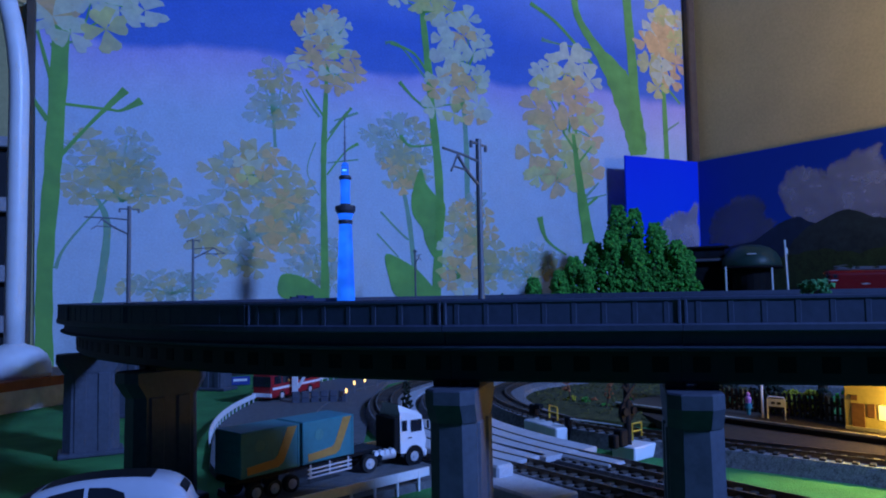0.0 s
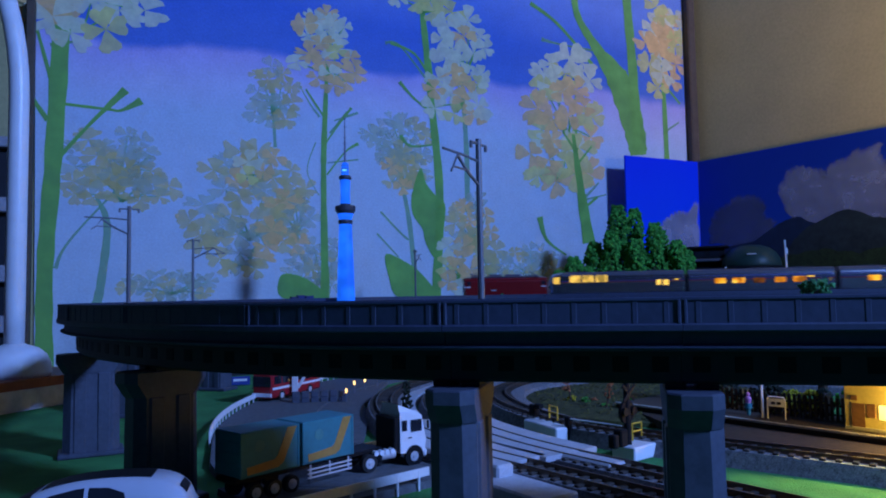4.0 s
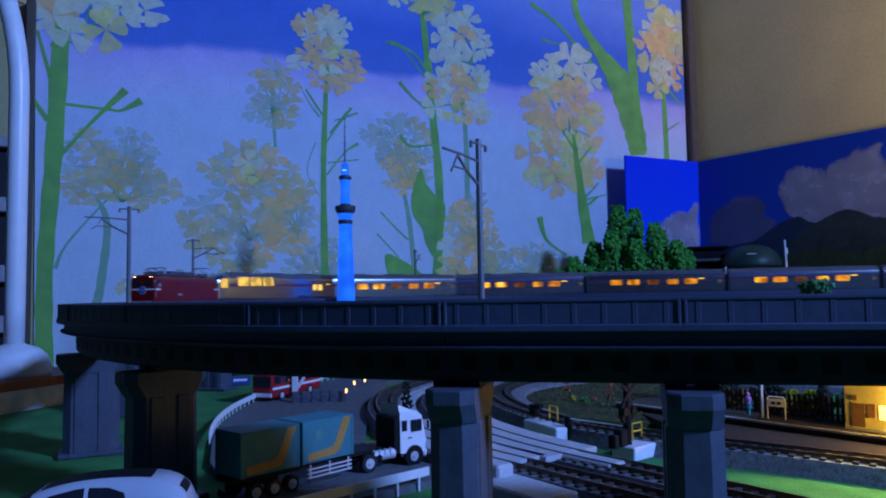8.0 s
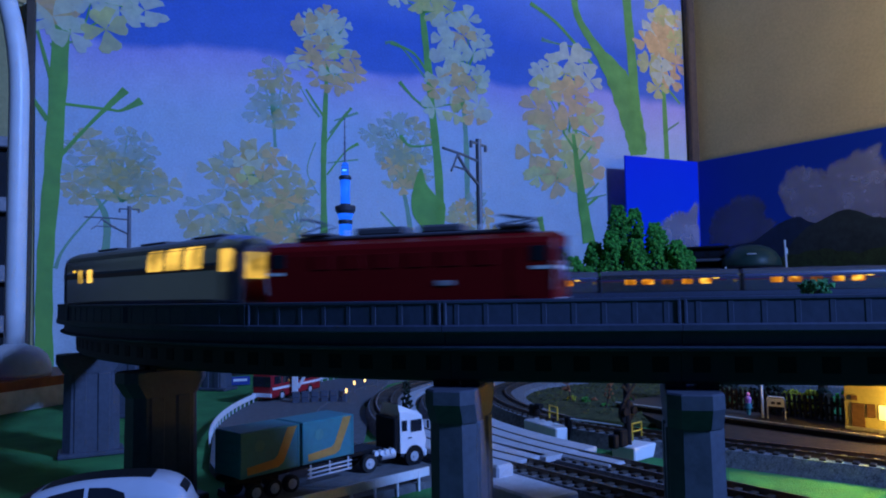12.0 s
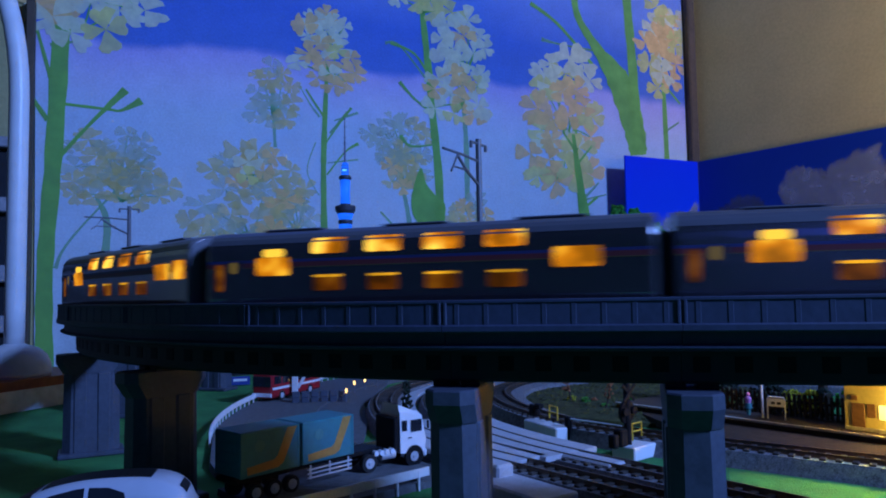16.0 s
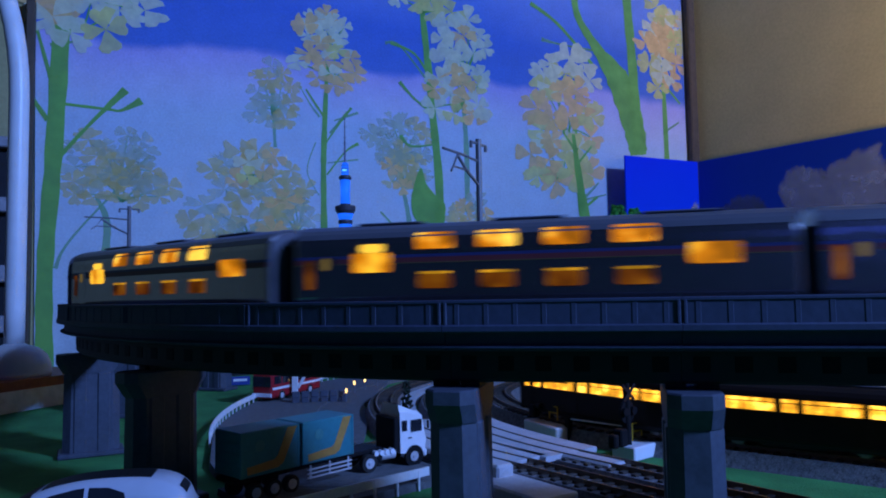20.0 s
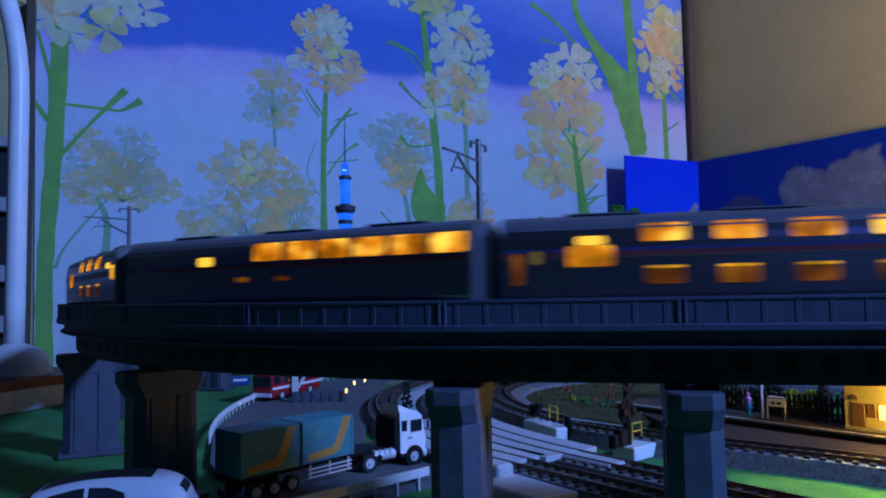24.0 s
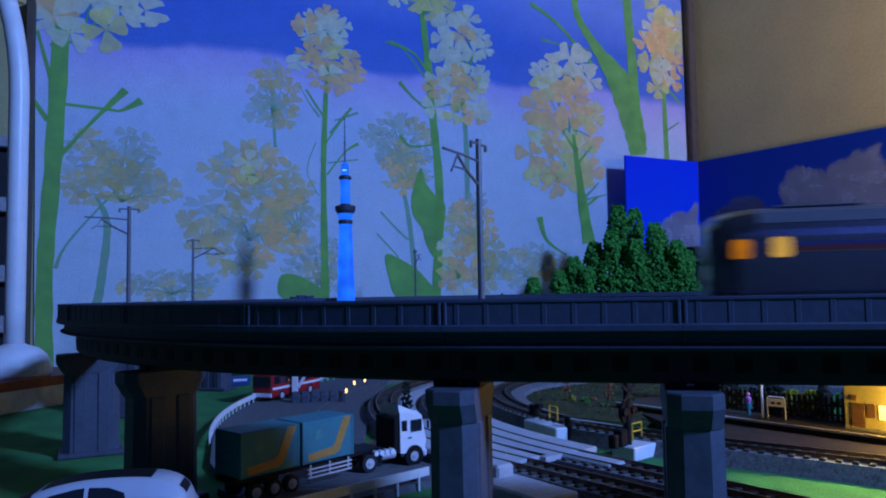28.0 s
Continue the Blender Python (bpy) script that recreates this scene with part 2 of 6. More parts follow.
def cloth_material():
    """Printed cloth: pale blue field, a violet band, deep blue above with faint cloud."""
    m = bpy.data.materials.new("printed_cloth")
    m.use_nodes = True
    nt = m.node_tree
    bsdf = nt.nodes["Principled BSDF"]
    bsdf.inputs["Roughness"].default_value = 0.9
    tex = nt.nodes.new("ShaderNodeTexCoord")
    sep = nt.nodes.new("ShaderNodeSeparateXYZ")
    nt.links.new(tex.outputs["Object"], sep.inputs[0])
    n = nt.nodes.new("ShaderNodeTexNoise")
    n.inputs["Scale"].default_value, n.inputs["Detail"].default_value = 7, 3
    nt.links.new(tex.outputs["Object"], n.inputs["Vector"])
    wob = nt.nodes.new("ShaderNodeMath")
    wob.operation = "MULTIPLY_ADD"
    wob.inputs[1].default_value = 0.06
    nt.links.new(n.outputs["Fac"], wob.inputs[0])
    nt.links.new(sep.outputs["Z"], wob.inputs[2])
    ramp = nt.nodes.new("ShaderNodeValToRGB")
    el = ramp.color_ramp.elements
    el[0].position, el[0].color = 0.0, (0.585, 0.672, 0.706, 1)
    el[1].position, el[1].color = 1.0, (0.257, 0.360, 0.784, 1)
    for pos, col in ((0.30, (0.492, 0.600, 0.764, 1)), (0.335, (0.539, 0.552, 0.784, 1)), (0.372, (0.469, 0.408, 0.764, 1)), (0.381, (0.088, 0.192, 0.608, 1)), (0.43, (0.070, 0.168, 0.608, 1)), (0.50, (0.187, 0.300, 0.735, 1))):
        e = el.new(pos)
        e.color = col
    nt.links.new(wob.outputs[0], ramp.inputs["Fac"])
    weave = nt.nodes.new("ShaderNodeTexNoise")
    weave.inputs["Scale"].default_value, weave.inputs["Detail"].default_value = 420, 2
    nt.links.new(tex.outputs["Object"], weave.inputs["Vector"])
    r = nt.nodes.new("ShaderNodeMapRange")
    r.inputs["To Min"].default_value, r.inputs["To Max"].default_value = 0.84, 1.16
    blot = nt.nodes.new("ShaderNodeTexNoise")
    blot.inputs["Scale"].default_value, blot.inputs["Detail"].default_value, blot.inputs["Roughness"].default_value = 38, 6, 0.7
    nt.links.new(tex.outputs["Object"], blot.inputs["Vector"])
    both = nt.nodes.new("ShaderNodeMath")
    both.operation = "MULTIPLY_ADD"
    both.inputs[1].default_value = 0.9
    nt.links.new(blot.outputs["Fac"], both.inputs[0])
    nt.links.new(weave.outputs["Fac"], both.inputs[2])
    r.inputs["From Min"].default_value, r.inputs["From Max"].default_value = 0.55, 1.35
    nt.links.new(both.outputs[0], r.inputs["Value"])
    sc = nt.nodes.new("ShaderNodeVectorMath")
    sc.operation = "SCALE"
    nt.links.new(ramp.outputs["Color"], sc.inputs[0])
    nt.links.new(r.outputs[0], sc.inputs["Scale"])
    nt.links.new(sc.outputs[0], bsdf.inputs["Base Color"])
    b = nt.nodes.new("ShaderNodeBump")
    b.inputs["Strength"].default_value, b.inputs["Distance"].default_value = 0.25, 0.0006
    nt.links.new(weave.outputs["Fac"], b.inputs["Height"])
    nt.links.new(b.outputs[0], bsdf.inputs["Normal"])
    return m


def sky_card_material(name, low, high):
    """Printed sky: deep blue, paler towards the ground."""
    m = bpy.data.materials.new(name)
    m.use_nodes = True
    nt = m.node_tree
    bsdf = nt.nodes["Principled BSDF"]
    bsdf.inputs["Roughness"].default_value = 0.45
    bsdf.inputs["Specular IOR Level"].default_value = 0.06
    tex = nt.nodes.new("ShaderNodeTexCoord")
    sep = nt.nodes.new("ShaderNodeSeparateXYZ")
    nt.links.new(tex.outputs["Object"], sep.inputs[0])
    ramp = nt.nodes.new("ShaderNodeValToRGB")
    el = ramp.color_ramp.elements
    el[0].position, el[0].color = 0.10, low
    el[1].position, el[1].color = 0.25, high
    mist = nt.nodes.new("ShaderNodeTexNoise")
    mist.inputs["Scale"].default_value, mist.inputs["Detail"].default_value = 9, 4
    nt.links.new(tex.outputs["Object"], mist.inputs["Vector"])
    wob = nt.nodes.new("ShaderNodeMath")
    wob.operation = "MULTIPLY_ADD"
    wob.inputs[1].default_value = -0.07
    nt.links.new(mist.outputs["Fac"], wob.inputs[0])
    nt.links.new(sep.outputs["Z"], wob.inputs[2])
    nt.links.new(wob.outputs[0], ramp.inputs["Fac"])
    nt.links.new(ramp.outputs["Color"], bsdf.inputs["Base Color"])
    return m


M["cloth"] = cloth_material()
# One blue print in two tones: the second is darkened for its shaded side.
M["lit_sky"] = sky_card_material("printed_sky_lit", (0.006, 0.080, 0.85, 1), (0.003, 0.024, 0.80, 1))
M["shaded_sky"] = sky_card_material("printed_sky_shaded", (0.012, 0.065, 0.40, 1), (0.006, 0.030, 0.33, 1))

# ---- building helpers ----


class Mesh:
    """Collects vertices and faces of one part."""

    def __init__(self):
        self.v, self.f = [], []

    def add(self, verts, faces, m=None):
        k = len(self.v)
        self.v += [tuple(m @ Vector(q)) for q in verts] if m else [tuple(q) for q in verts]
        self.f += [tuple(k + i for i in face) for face in faces]
        return self

    def box(self, c, s, ch=0.0, m=None):
        """A box with centre c, size s and chamfered edges."""
        hx, hy, hz = s[0] / 2, s[1] / 2, s[2] / 2
        ch = min(ch, 0.9 * min(hx, hy, hz))
        if ch <= 0:
            vs = [(c[0] + x * hx, c[1] + y * hy, c[2] + z * hz) for z in (-1, 1) for y in (-1, 1) for x in (-1, 1)]
            return self.add(vs, [(0, 2, 3, 1), (4, 5, 7, 6), (0, 1, 5, 4), (2, 6, 7, 3), (0, 4, 6, 2), (1, 3, 7, 5)], m)
        bm = bmesh.new()
        pts = []
        for x in (-1, 1):
            for y in (-1, 1):
                for z in (-1, 1):
                    pts.append((c[0] + x * (hx - ch), c[1] + y * (hy - ch), c[2] + z * hz))
                    pts.append((c[0] + x * (hx - ch), c[1] + y * hy, c[2] + z * (hz - ch)))
                    pts.append((c[0] + x * hx, c[1] + y * (hy - ch), c[2] + z * (hz - ch)))
        for q in pts:
            bm.verts.new(q)
        bmesh.ops.convex_hull(bm, input=bm.verts)
        bm.verts.index_update()
        self.add([v.co[:] for v in bm.verts], [[v.index for v in f.verts] for f in bm.faces], m)
        bm.free()
        return self

    def cyl(self, p0, p1, r0, r1=None, n=12, m=None):
        r1 = r0 if r1 is None else r1
        a, b = Vector(p0), Vector(p1)
        q = (b - a).to_track_quat("Z", "Y")
        vs = []
        for c, r in ((a, r0), (b, r1)):
            vs += [c + q @ Vector((r * math.cos(2 * math.pi * i / n), r * math.sin(2 * math.pi * i / n), 0)) for i in range(n)]
        fs = [(i, (i + 1) % n, n + (i + 1) % n, n + i) for i in range(n)]
        fs += [tuple(range(n))[::-1], tuple(range(n, 2 * n))]
        return self.add(vs, fs, m)

    def lathe(self, profile, n=24, m=None, centre=(0, 0)):
        vs = [(centre[0] + r * math.cos(2 * math.pi * i / n), centre[1] + r * math.sin(2 * math.pi * i / n), z) for r, z in profile for i in range(n)]
        fs = [(j * n + i, j * n + (i + 1) % n, (j + 1) * n + (i + 1) % n, (j + 1) * n + i) for j in range(len(profile) - 1) for i in range(n)]
        fs += [tuple(range(n))[::-1], tuple(range((len(profile) - 1) * n, len(profile) * n))]
        return self.add(vs, fs, m)

    def tube(self, pts, r, n=8, m=None):
        pts = [Vector(q) for q in pts]
        vs, fs, ref = [], [], Vector((0.31, 0.92, 0.24))
        for i, q in enumerate(pts):
            d = (pts[min(i + 1, len(pts) - 1)] - pts[max(i - 1, 0)]).normalized()
            ref = ref - d * ref.dot(d)
            ref = ref.normalized() if ref.length > 1e-4 else d.orthogonal().normalized()
            side = d.cross(ref)
            rr = r[i] if isinstance(r, (list, tuple)) else r
            vs += [q + ref * (rr * math.cos(2 * math.pi * k / n)) + side * (rr * math.sin(2 * math.pi * k / n)) for k in range(n)]
        for i in range(len(pts) - 1):
            fs += [(i * n + k, i * n + (k + 1) % n, (i + 1) * n + (k + 1) % n, (i + 1) * n + k) for k in range(n)]
        fs += [tuple(range(n))[::-1], tuple(range((len(pts) - 1) * n, len(pts) * n))]
        return self.add(vs, fs, m)

    def prism(self, poly, z0, z1, m=None):
        """A flat outline in x, y pulled up from z0 to z1."""
        n = len(poly)
        vs = [(x, y, z0) for x, y in poly] + [(x, y, z1) for x, y in poly]
        fs = [tuple(range(n))[::-1], tuple(range(n, 2 * n))] + [(i, (i + 1) % n, n + (i + 1) % n, n + i) for i in range(n)]
        return self.add(vs, fs, m)

    def sweep(self, stations, section):
        """A closed section of (left, up) points carried along stations of (x, y, heading)."""
        n = len(section)
        vs = [(x - math.sin(h) * a, y + math.cos(h) * a, b) for x, y, h in stations for a, b in section]
        k = len(stations)
        fs = [(i * n + j, i * n + (j + 1) % n, (i + 1) * n + (j + 1) % n, (i + 1) * n + j) for i in range(k - 1) for j in range(n)]
        fs += [tuple(range(n))[::-1], tuple(range((k - 1) * n, k * n))]
        return self.add(vs, fs)

    def data(self, name, material, smooth=False):
        me = bpy.data.meshes.new(name)
        me.from_pydata(self.v, [], self.f)
        bm = bmesh.new()
        bm.from_mesh(me)
        bmesh.ops.recalc_face_normals(bm, faces=bm.faces)
        bm.to_mesh(me)
        bm.free()
        if smooth:
            for q in me.polygons:
                q.use_smooth = True
        me.materials.append(material)
        return me


def part(name, shape, material, parent=None, label="", smooth=False, at=None, kind=""):
    """Links a shape as one mesh object, under a thing or under a part."""
    data = shape if isinstance(shape, bpy.types.Mesh) else shape.data(name, M[material], smooth)
    ob = new(name, data)
    if parent:
        ob.parent = parent
    if at is not None:
        ob.matrix_basis = at
    return tagged(ob, label, "", "", kind)


def thing(name, label, category, at=None, group="", kind=""):
    ob = new(name)
    ob.empty_display_size = 0.005
    if at is not None:
        ob.matrix_basis = at
    return tagged(ob, label, category, group, kind)


def whole(name, shape, material, label, category, at=None, group="", kind="", smooth=False):
    ob = part(name, shape, material, None, label, smooth, at)
    return tagged(ob, "", category, group, kind)


# ---- the lines on which trains and roads run ----


def go(x, y, h, segments, dist):
    """Follows segments of (length, curvature) for dist metres."""
    for length, k in segments:
        step = min(dist, length)
        if abs(k) < 1e-9:
            x, y = x + step * math.cos(h), y + step * math.sin(h)
        else:
            x, y = x + (math.sin(h + k * step) - math.sin(h)) / k, y - (math.cos(h + k * step) - math.cos(h)) / k
            h += k * step
        dist -= step
        if dist <= 1e-12:
            return x, y, h
    return x + dist * math.cos(h), y + dist * math.sin(h), h


class Line:
    """A track or road laid both ways from an anchor."""

    def __init__(self, x, y, degrees, ahead, behind=()):
        self.p, self.ahead, self.behind = (x, y, radians(degrees)), ahead, behind

    def at(self, s):
        x, y, h = self.p
        if s >= 0:
            return go(x, y, h, self.ahead, s)
        x, y, h = go(x, y, h + math.pi, [(a, -k) for a, k in self.behind], -s)
        return x, y, h - math.pi

    def run(self, s0, s1, step=0.008):
        n = max(2, int(math.ceil((s1 - s0) / step)) + 1)
        return [self.at(s0 + (s1 - s0) * i / (n - 1)) for i in range(n)]


R_MAIN = 0.2824
TURN = 0.8864
MAIN = Line(0.1454, 0.7491, 166.95, [(TURN, 1 / R_MAIN), (0.20, 0), (0.335, -4.0), (3.0, 0)], [(0.39, 0), (0.2686, 5.0), (3.0, 0)])
TRACK_A = Line(0.1217, 0.3078, 141.7, [(0.019, 0), (0.19 * 0.9023, -1 / 0.19), (0.105 * 2.2, -1 / 0.105), (0.4, 0)], [(0.9, 0)])
TRACK_B = Line(0.0756, 0.2627, 128.0, [(0.035, 0), (0.283 * 0.6632, -1 / 0.283), (0.145 * 2.1, -1 / 0.145), (0.3, 0)], [(0.9, 0)])
TRACK_C = Line(0.0666, 0.2323, 128.0, [(0.074, 0), (0.283 * 0.6632, -1 / 0.283), (0.180 * 2.1, -1 / 0.180), (0.3, 0)], [(0.9, 0)])
ROAD = Line(-0.0168, 0.3037, 42.5, [(0.30, 0)], [(0.036 * 2.016, 1 / 0.036), (0.0407, 0), (0.45, 3.1)])
RAIL_Z, GROUND_RAIL = 0.0662, 0.0085

# ---- the room and the table ----
CORNER = Vector((0.375, 1.045, 0))
ALONG = Vector((math.cos(radians(24)), math.sin(radians(24)), 0))
TO_EYE = Vector((math.sin(radians(24)), -math.cos(radians(24)), 0))
SIDE = Vector((0.574, -0.819, 0))


def wall_slab(name, a, b, z0, z1, material, label, thick=0.10, kind="structure", category="wall"):
    """A wall whose inner face runs from a to b; its thickness lies to the left of that way."""
    d = (Vector(b) - Vector(a)).normalized()
    n = Vector((-d.y, d.x, 0)) * thick
    poly = [tuple(q[:2]) for q in (Vector(a), Vector(b), Vector(b) + n, Vector(a) + n)]
    return whole(name, Mesh().prism(poly, z0, z1), material, label, category, kind=kind)


far_left = CORNER - ALONG * 2.3
far_right = CORNER + SIDE * 2.9
low_left, low_right = Vector((-1.3, -2.0, 0)), Vector((1.5, -2.3, 0))
wall_slab("wall_north", far_left, CORNER, -0.75, 1.75, "room_wall", "plain beige room wall behind the printed cloth")
wall_slab("wall_east", CORNER, far_right, -0.75, 1.75, "room_wall", "plain beige room wall beside the layout")
# Unseen closing walls, floor and ceiling: near black colour keeps the room unlit.
wall_slab("wall_south", far_right, low_right, -0.75, 1.75, "unlit_wall", "unseen room wall, the room's darkness put into its colour")
wall_slab("wall_south_west", low_right, low_left, -0.75, 1.75, "unlit_wall", "unseen room wall, the room's darkness put into its colour")
wall_slab("wall_west", low_left, far_left, -0.75, 1.75, "unlit_wall", "unseen room wall, the room's darkness put into its colour")
room_plan = [tuple(q[:2]) for q in (far_left, CORNER, far_right, low_right, low_left)]
whole("floor", Mesh().prism(room_plan, -0.80, -0.75), "unlit_wall", "unseen room floor, the room's darkness put into its colour", "floor", kind="structure")
whole("ceiling", Mesh().prism(room_plan, 1.75, 1.80), "unlit_wall", "unseen room ceiling, the room's darkness put into its colour", "ceiling", kind="structure")
table_plan = [(-0.62, 0.585), (0.32, 1.004), (0.97, 0.08), (0.97, -1.75), (-0.62, -1.75)]
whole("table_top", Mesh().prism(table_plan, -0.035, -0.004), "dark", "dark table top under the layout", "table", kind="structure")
mat_plan = [(-0.385, 0.222), (-0.21, 0.665), (0.31, 0.985), (0.95, 0.07), (0.95, -0.12), (-0.385, -0.12)]
whole("ground", Mesh().prism(mat_plan, -0.004, 0.0), "felt", "green felt mat laid over the layout board", "ground", kind="structure")
for x, y in ((-0.55, 0.5), (0.85, 0.1), (-0.55, -1.65), (0.85, -1.65)):
    whole("table_leg", Mesh().box((x, y, -0.3925), (0.06, 0.06, 0.715), 0.004), "wood", "square wooden table leg", "table leg", group="table legs")

# Unseen window, added only to give the blue fill light a place.
window = thing("window_1", "unseen window with a white frame, added behind the blue fill light", "window", pose(0.35, -2.125, 0.75, 0, 0, -6.1), kind="structure")
for x, z, w, h in ((0, 0.48, 1.0, 0.04), (0, -0.48, 1.0, 0.04), (-0.48, 0, 0.04, 1.0), (0.48, 0, 0.04, 1.0), (0, 0, 0.03, 0.92)):
    part("window_frame", Mesh().box((x, 0, z), (w, 0.03, h), 0.003), "white_plastic", window)
part("pane", Mesh().box((0, -0.005, 0), (0.94, 0.004, 0.94)), "glass_dark", window)

# Printed cloth on the wall; its own space has x along the wall and z up.
CLOTH = Matrix.Translation(CORNER + TO_EYE * 0.0026) @ Matrix(((ALONG.x, -TO_EYE.x, 0, 0), (ALONG.y, -TO_EYE.y, 0, 0), (0, 0, 1, 0), (0, 0, 0, 1)))
cloth = thing("printed_cloth", "printed wall cloth with flowering trees under a blue sky", "wall hanging", CLOTH)
sheet = Mesh()
NU, NV = 60, 6
gv = []
for j in range(NV + 1):
    for i in range(NU + 1):
        u, v = -0.853 + 0.836 * i / NU, 0.002 + 0.70 * j / NV
        gv.append((u + 0.012 * (1 - i / NU) * (0.35 - v), 0.0, v))
gf = [(j * (NU + 1) + i, j * (NU + 1) + i + 1, (j + 1) * (NU + 1) + i + 1, (j + 1) * (NU + 1) + i) for j in range(NV) for i in range(NU)]
nb = len(gv)
gv2 = [(x, y + 0.0015, z) for x, y, z in gv]
sheet.add(gv + gv2, gf + [tuple(nb + k for k in f[::-1]) for f in gf])
part("cloth_sheet", sheet, "cloth", cloth, "woven cloth, pale blue below and deep blue above", True)

STEMS_GREEN = [
    [(-0.830, 0.397, 0.0150), (-0.830, 0.355, 0.0161), (-0.835, 0.221, 0.0158), (-0.841, 0.103, 0.0145), (-0.840, 0.003, 0.0166)],
    [(-0.854, 0.273, 0.0039), (-0.841, 0.253, 0.0051)],
    [(-0.830, 0.271, 0.0029), (-0.787, 0.269, 0.0029), (-0.774, 0.269, 0.0029), (-0.755, 0.281, 0.0083)],
    [(-0.830, 0.217, 0.0045), (-0.800, 0.256, 0.0035), (-0.770, 0.291, 0.0083)],
    [(-0.852, 0.346, 0.0028), (-0.839, 0.296, 0.0040)],
    [(-0.556, 0.340, 0.0040), (-0.560, 0.253, 0.0066), (-0.561, 0.200, 0.0065), (-0.560, 0.071, 0.0104)],
    [(-0.558, 0.250, 0.0020), (-0.544, 0.271, 0.0020), (-0.527, 0.294, 0.0033)],
    [(-0.557, 0.213, 0.0020), (-0.535, 0.241, 0.0020), (-0.519, 0.252, 0.0040)],
    [(-0.557, 0.276, 0.0026), (-0.581, 0.311, 0.0020)],
    [(-0.436, 0.462, 0.0071), (-0.436, 0.440, 0.0071), (-0.427, 0.348, 0.0099), (-0.423, 0.298, 0.0098), (-0.415, 0.192, 0.0112), (-0.422, 0.068, 0.0124)],
    [(-0.426, 0.299, 0.0035), (-0.448, 0.314, 0.0028), (-0.466, 0.332, 0.0048)],
    [(-0.425, 0.257, 0.0021), (-0.453, 0.254, 0.0028), (-0.466, 0.266, 0.0055)],
    [(-0.429, 0.348, 0.0035), (-0.447, 0.370, 0.0028), (-0.477, 0.379, 0.0041)],
    [(-0.208, 0.500, 0.0109), (-0.203, 0.453, 0.0109), (-0.171, 0.409, 0.0174), (-0.134, 0.364, 0.0399), (-0.112, 0.301, 0.0369), (-0.106, 0.265, 0.0289)],
    [(-0.278, 0.459, 0.0061), (-0.235, 0.436, 0.0046), (-0.181, 0.387, 0.0055)],
    [(-0.213, 0.309, 0.0062), (-0.210, 0.239, 0.0108), (-0.195, 0.139, 0.0200)],
    [(-0.203, 0.185, 0.0038), (-0.179, 0.202, 0.0039)],
    [(-0.272, 0.172, 0.0089), (-0.262, 0.142, 0.0045), (-0.232, 0.122, 0.0023)],
    [(-0.119, 0.514, 0.0130), (-0.118, 0.490, 0.0146), (-0.111, 0.383, 0.0161), (-0.106, 0.265, 0.0177)],
    [(-0.057, 0.389, 0.0074), (-0.055, 0.260, 0.0090)],
    [(-0.056, 0.373, 0.0033), (-0.027, 0.346, 0.0033)],
]
STEMS_TWIG = [
    [(-0.565, 0.280, 0.0030), (-0.576, 0.294, 0.0020), (-0.588, 0.314, 0.0012)],
    [(-0.553, 0.262, 0.0026), (-0.532, 0.289, 0.0024)],
    [(-0.548, 0.277, 0.0016), (-0.519, 0.289, 0.0034)],
    [(-0.556, 0.227, 0.0016), (-0.519, 0.233, 0.0020)],
    [(-0.570, 0.250, 0.0014), (-0.580, 0.216, 0.0012), (-0.566, 0.188, 0.0012)],
    [(-0.432, 0.341, 0.0034), (-0.466, 0.378, 0.0026), (-0.484, 0.378, 0.0040)],
    [(-0.497, 0.146, 0.0024), (-0.470, 0.118, 0.0016)],
    [(-0.205, 0.208, 0.0050), (-0.222, 0.222, 0.0026)],
    [(-0.200, 0.200, 0.0044), (-0.176, 0.222, 0.0026)],
    [(-0.198, 0.198, 0.0030), (-0.164, 0.206, 0.0020)],
    [(-0.262, 0.412, 0.0060), (-0.236, 0.409, 0.0030), (-0.180, 0.407, 0.0036)],
    [(-0.060, 0.300, 0.0030), (-0.030, 0.318, 0.0024)],
    [(-0.238, 0.330, 0.0050), (-0.222, 0.276, 0.0040), (-0.216, 0.240, 0.0036)],
    [(-0.840, 0.330, 0.0034), (-0.818, 0.336, 0.0030)],
]
STEMS_PALE = [
    [(-0.382, 0.346, 0.0043), (-0.377, 0.259, 0.0072), (-0.377, 0.190, 0.0071)],
    [(-0.620, 0.313, 0.0032), (-0.616, 0.241, 0.0038)],
    [(-0.796, 0.177, 0.0035), (-0.786, 0.149, 0.0069), (-0.791, 0.091, 0.0080), (-0.795, 0.068, 0.0091)],
    [(-0.773, 0.214, 0.0035), (-0.778, 0.178, 0.0047)],
    [(-0.467, 0.218, 0.0041), (-0.456, 0.163, 0.0062), (-0.447, 0.074, 0.0068)],
    [(-0.746, 0.224, 0.0024), (-0.817, 0.137, 0.0023), (-0.832, 0.105, 0.0039)],
    [(-0.492, 0.172, 0.0027), (-0.469, 0.149, 0.0027), (-0.457, 0.139, 0.0027)],
    [(-0.633, 0.133, 0.0063), (-0.645, 0.115, 0.0050)],
    [(-0.604, 0.191, 0.0032), (-0.628, 0.140, 0.0044)],
]
LEAF_BIG = [(-0.440, 0.228), (-0.452, 0.194), (-0.451, 0.170), (-0.439, 0.153), (-0.435, 0.136), (-0.423, 0.117), (-0.415, 0.129), (-0.410, 0.157), (-0.408, 0.184), (-0.420, 0.194), (-0.433, 0.209)]
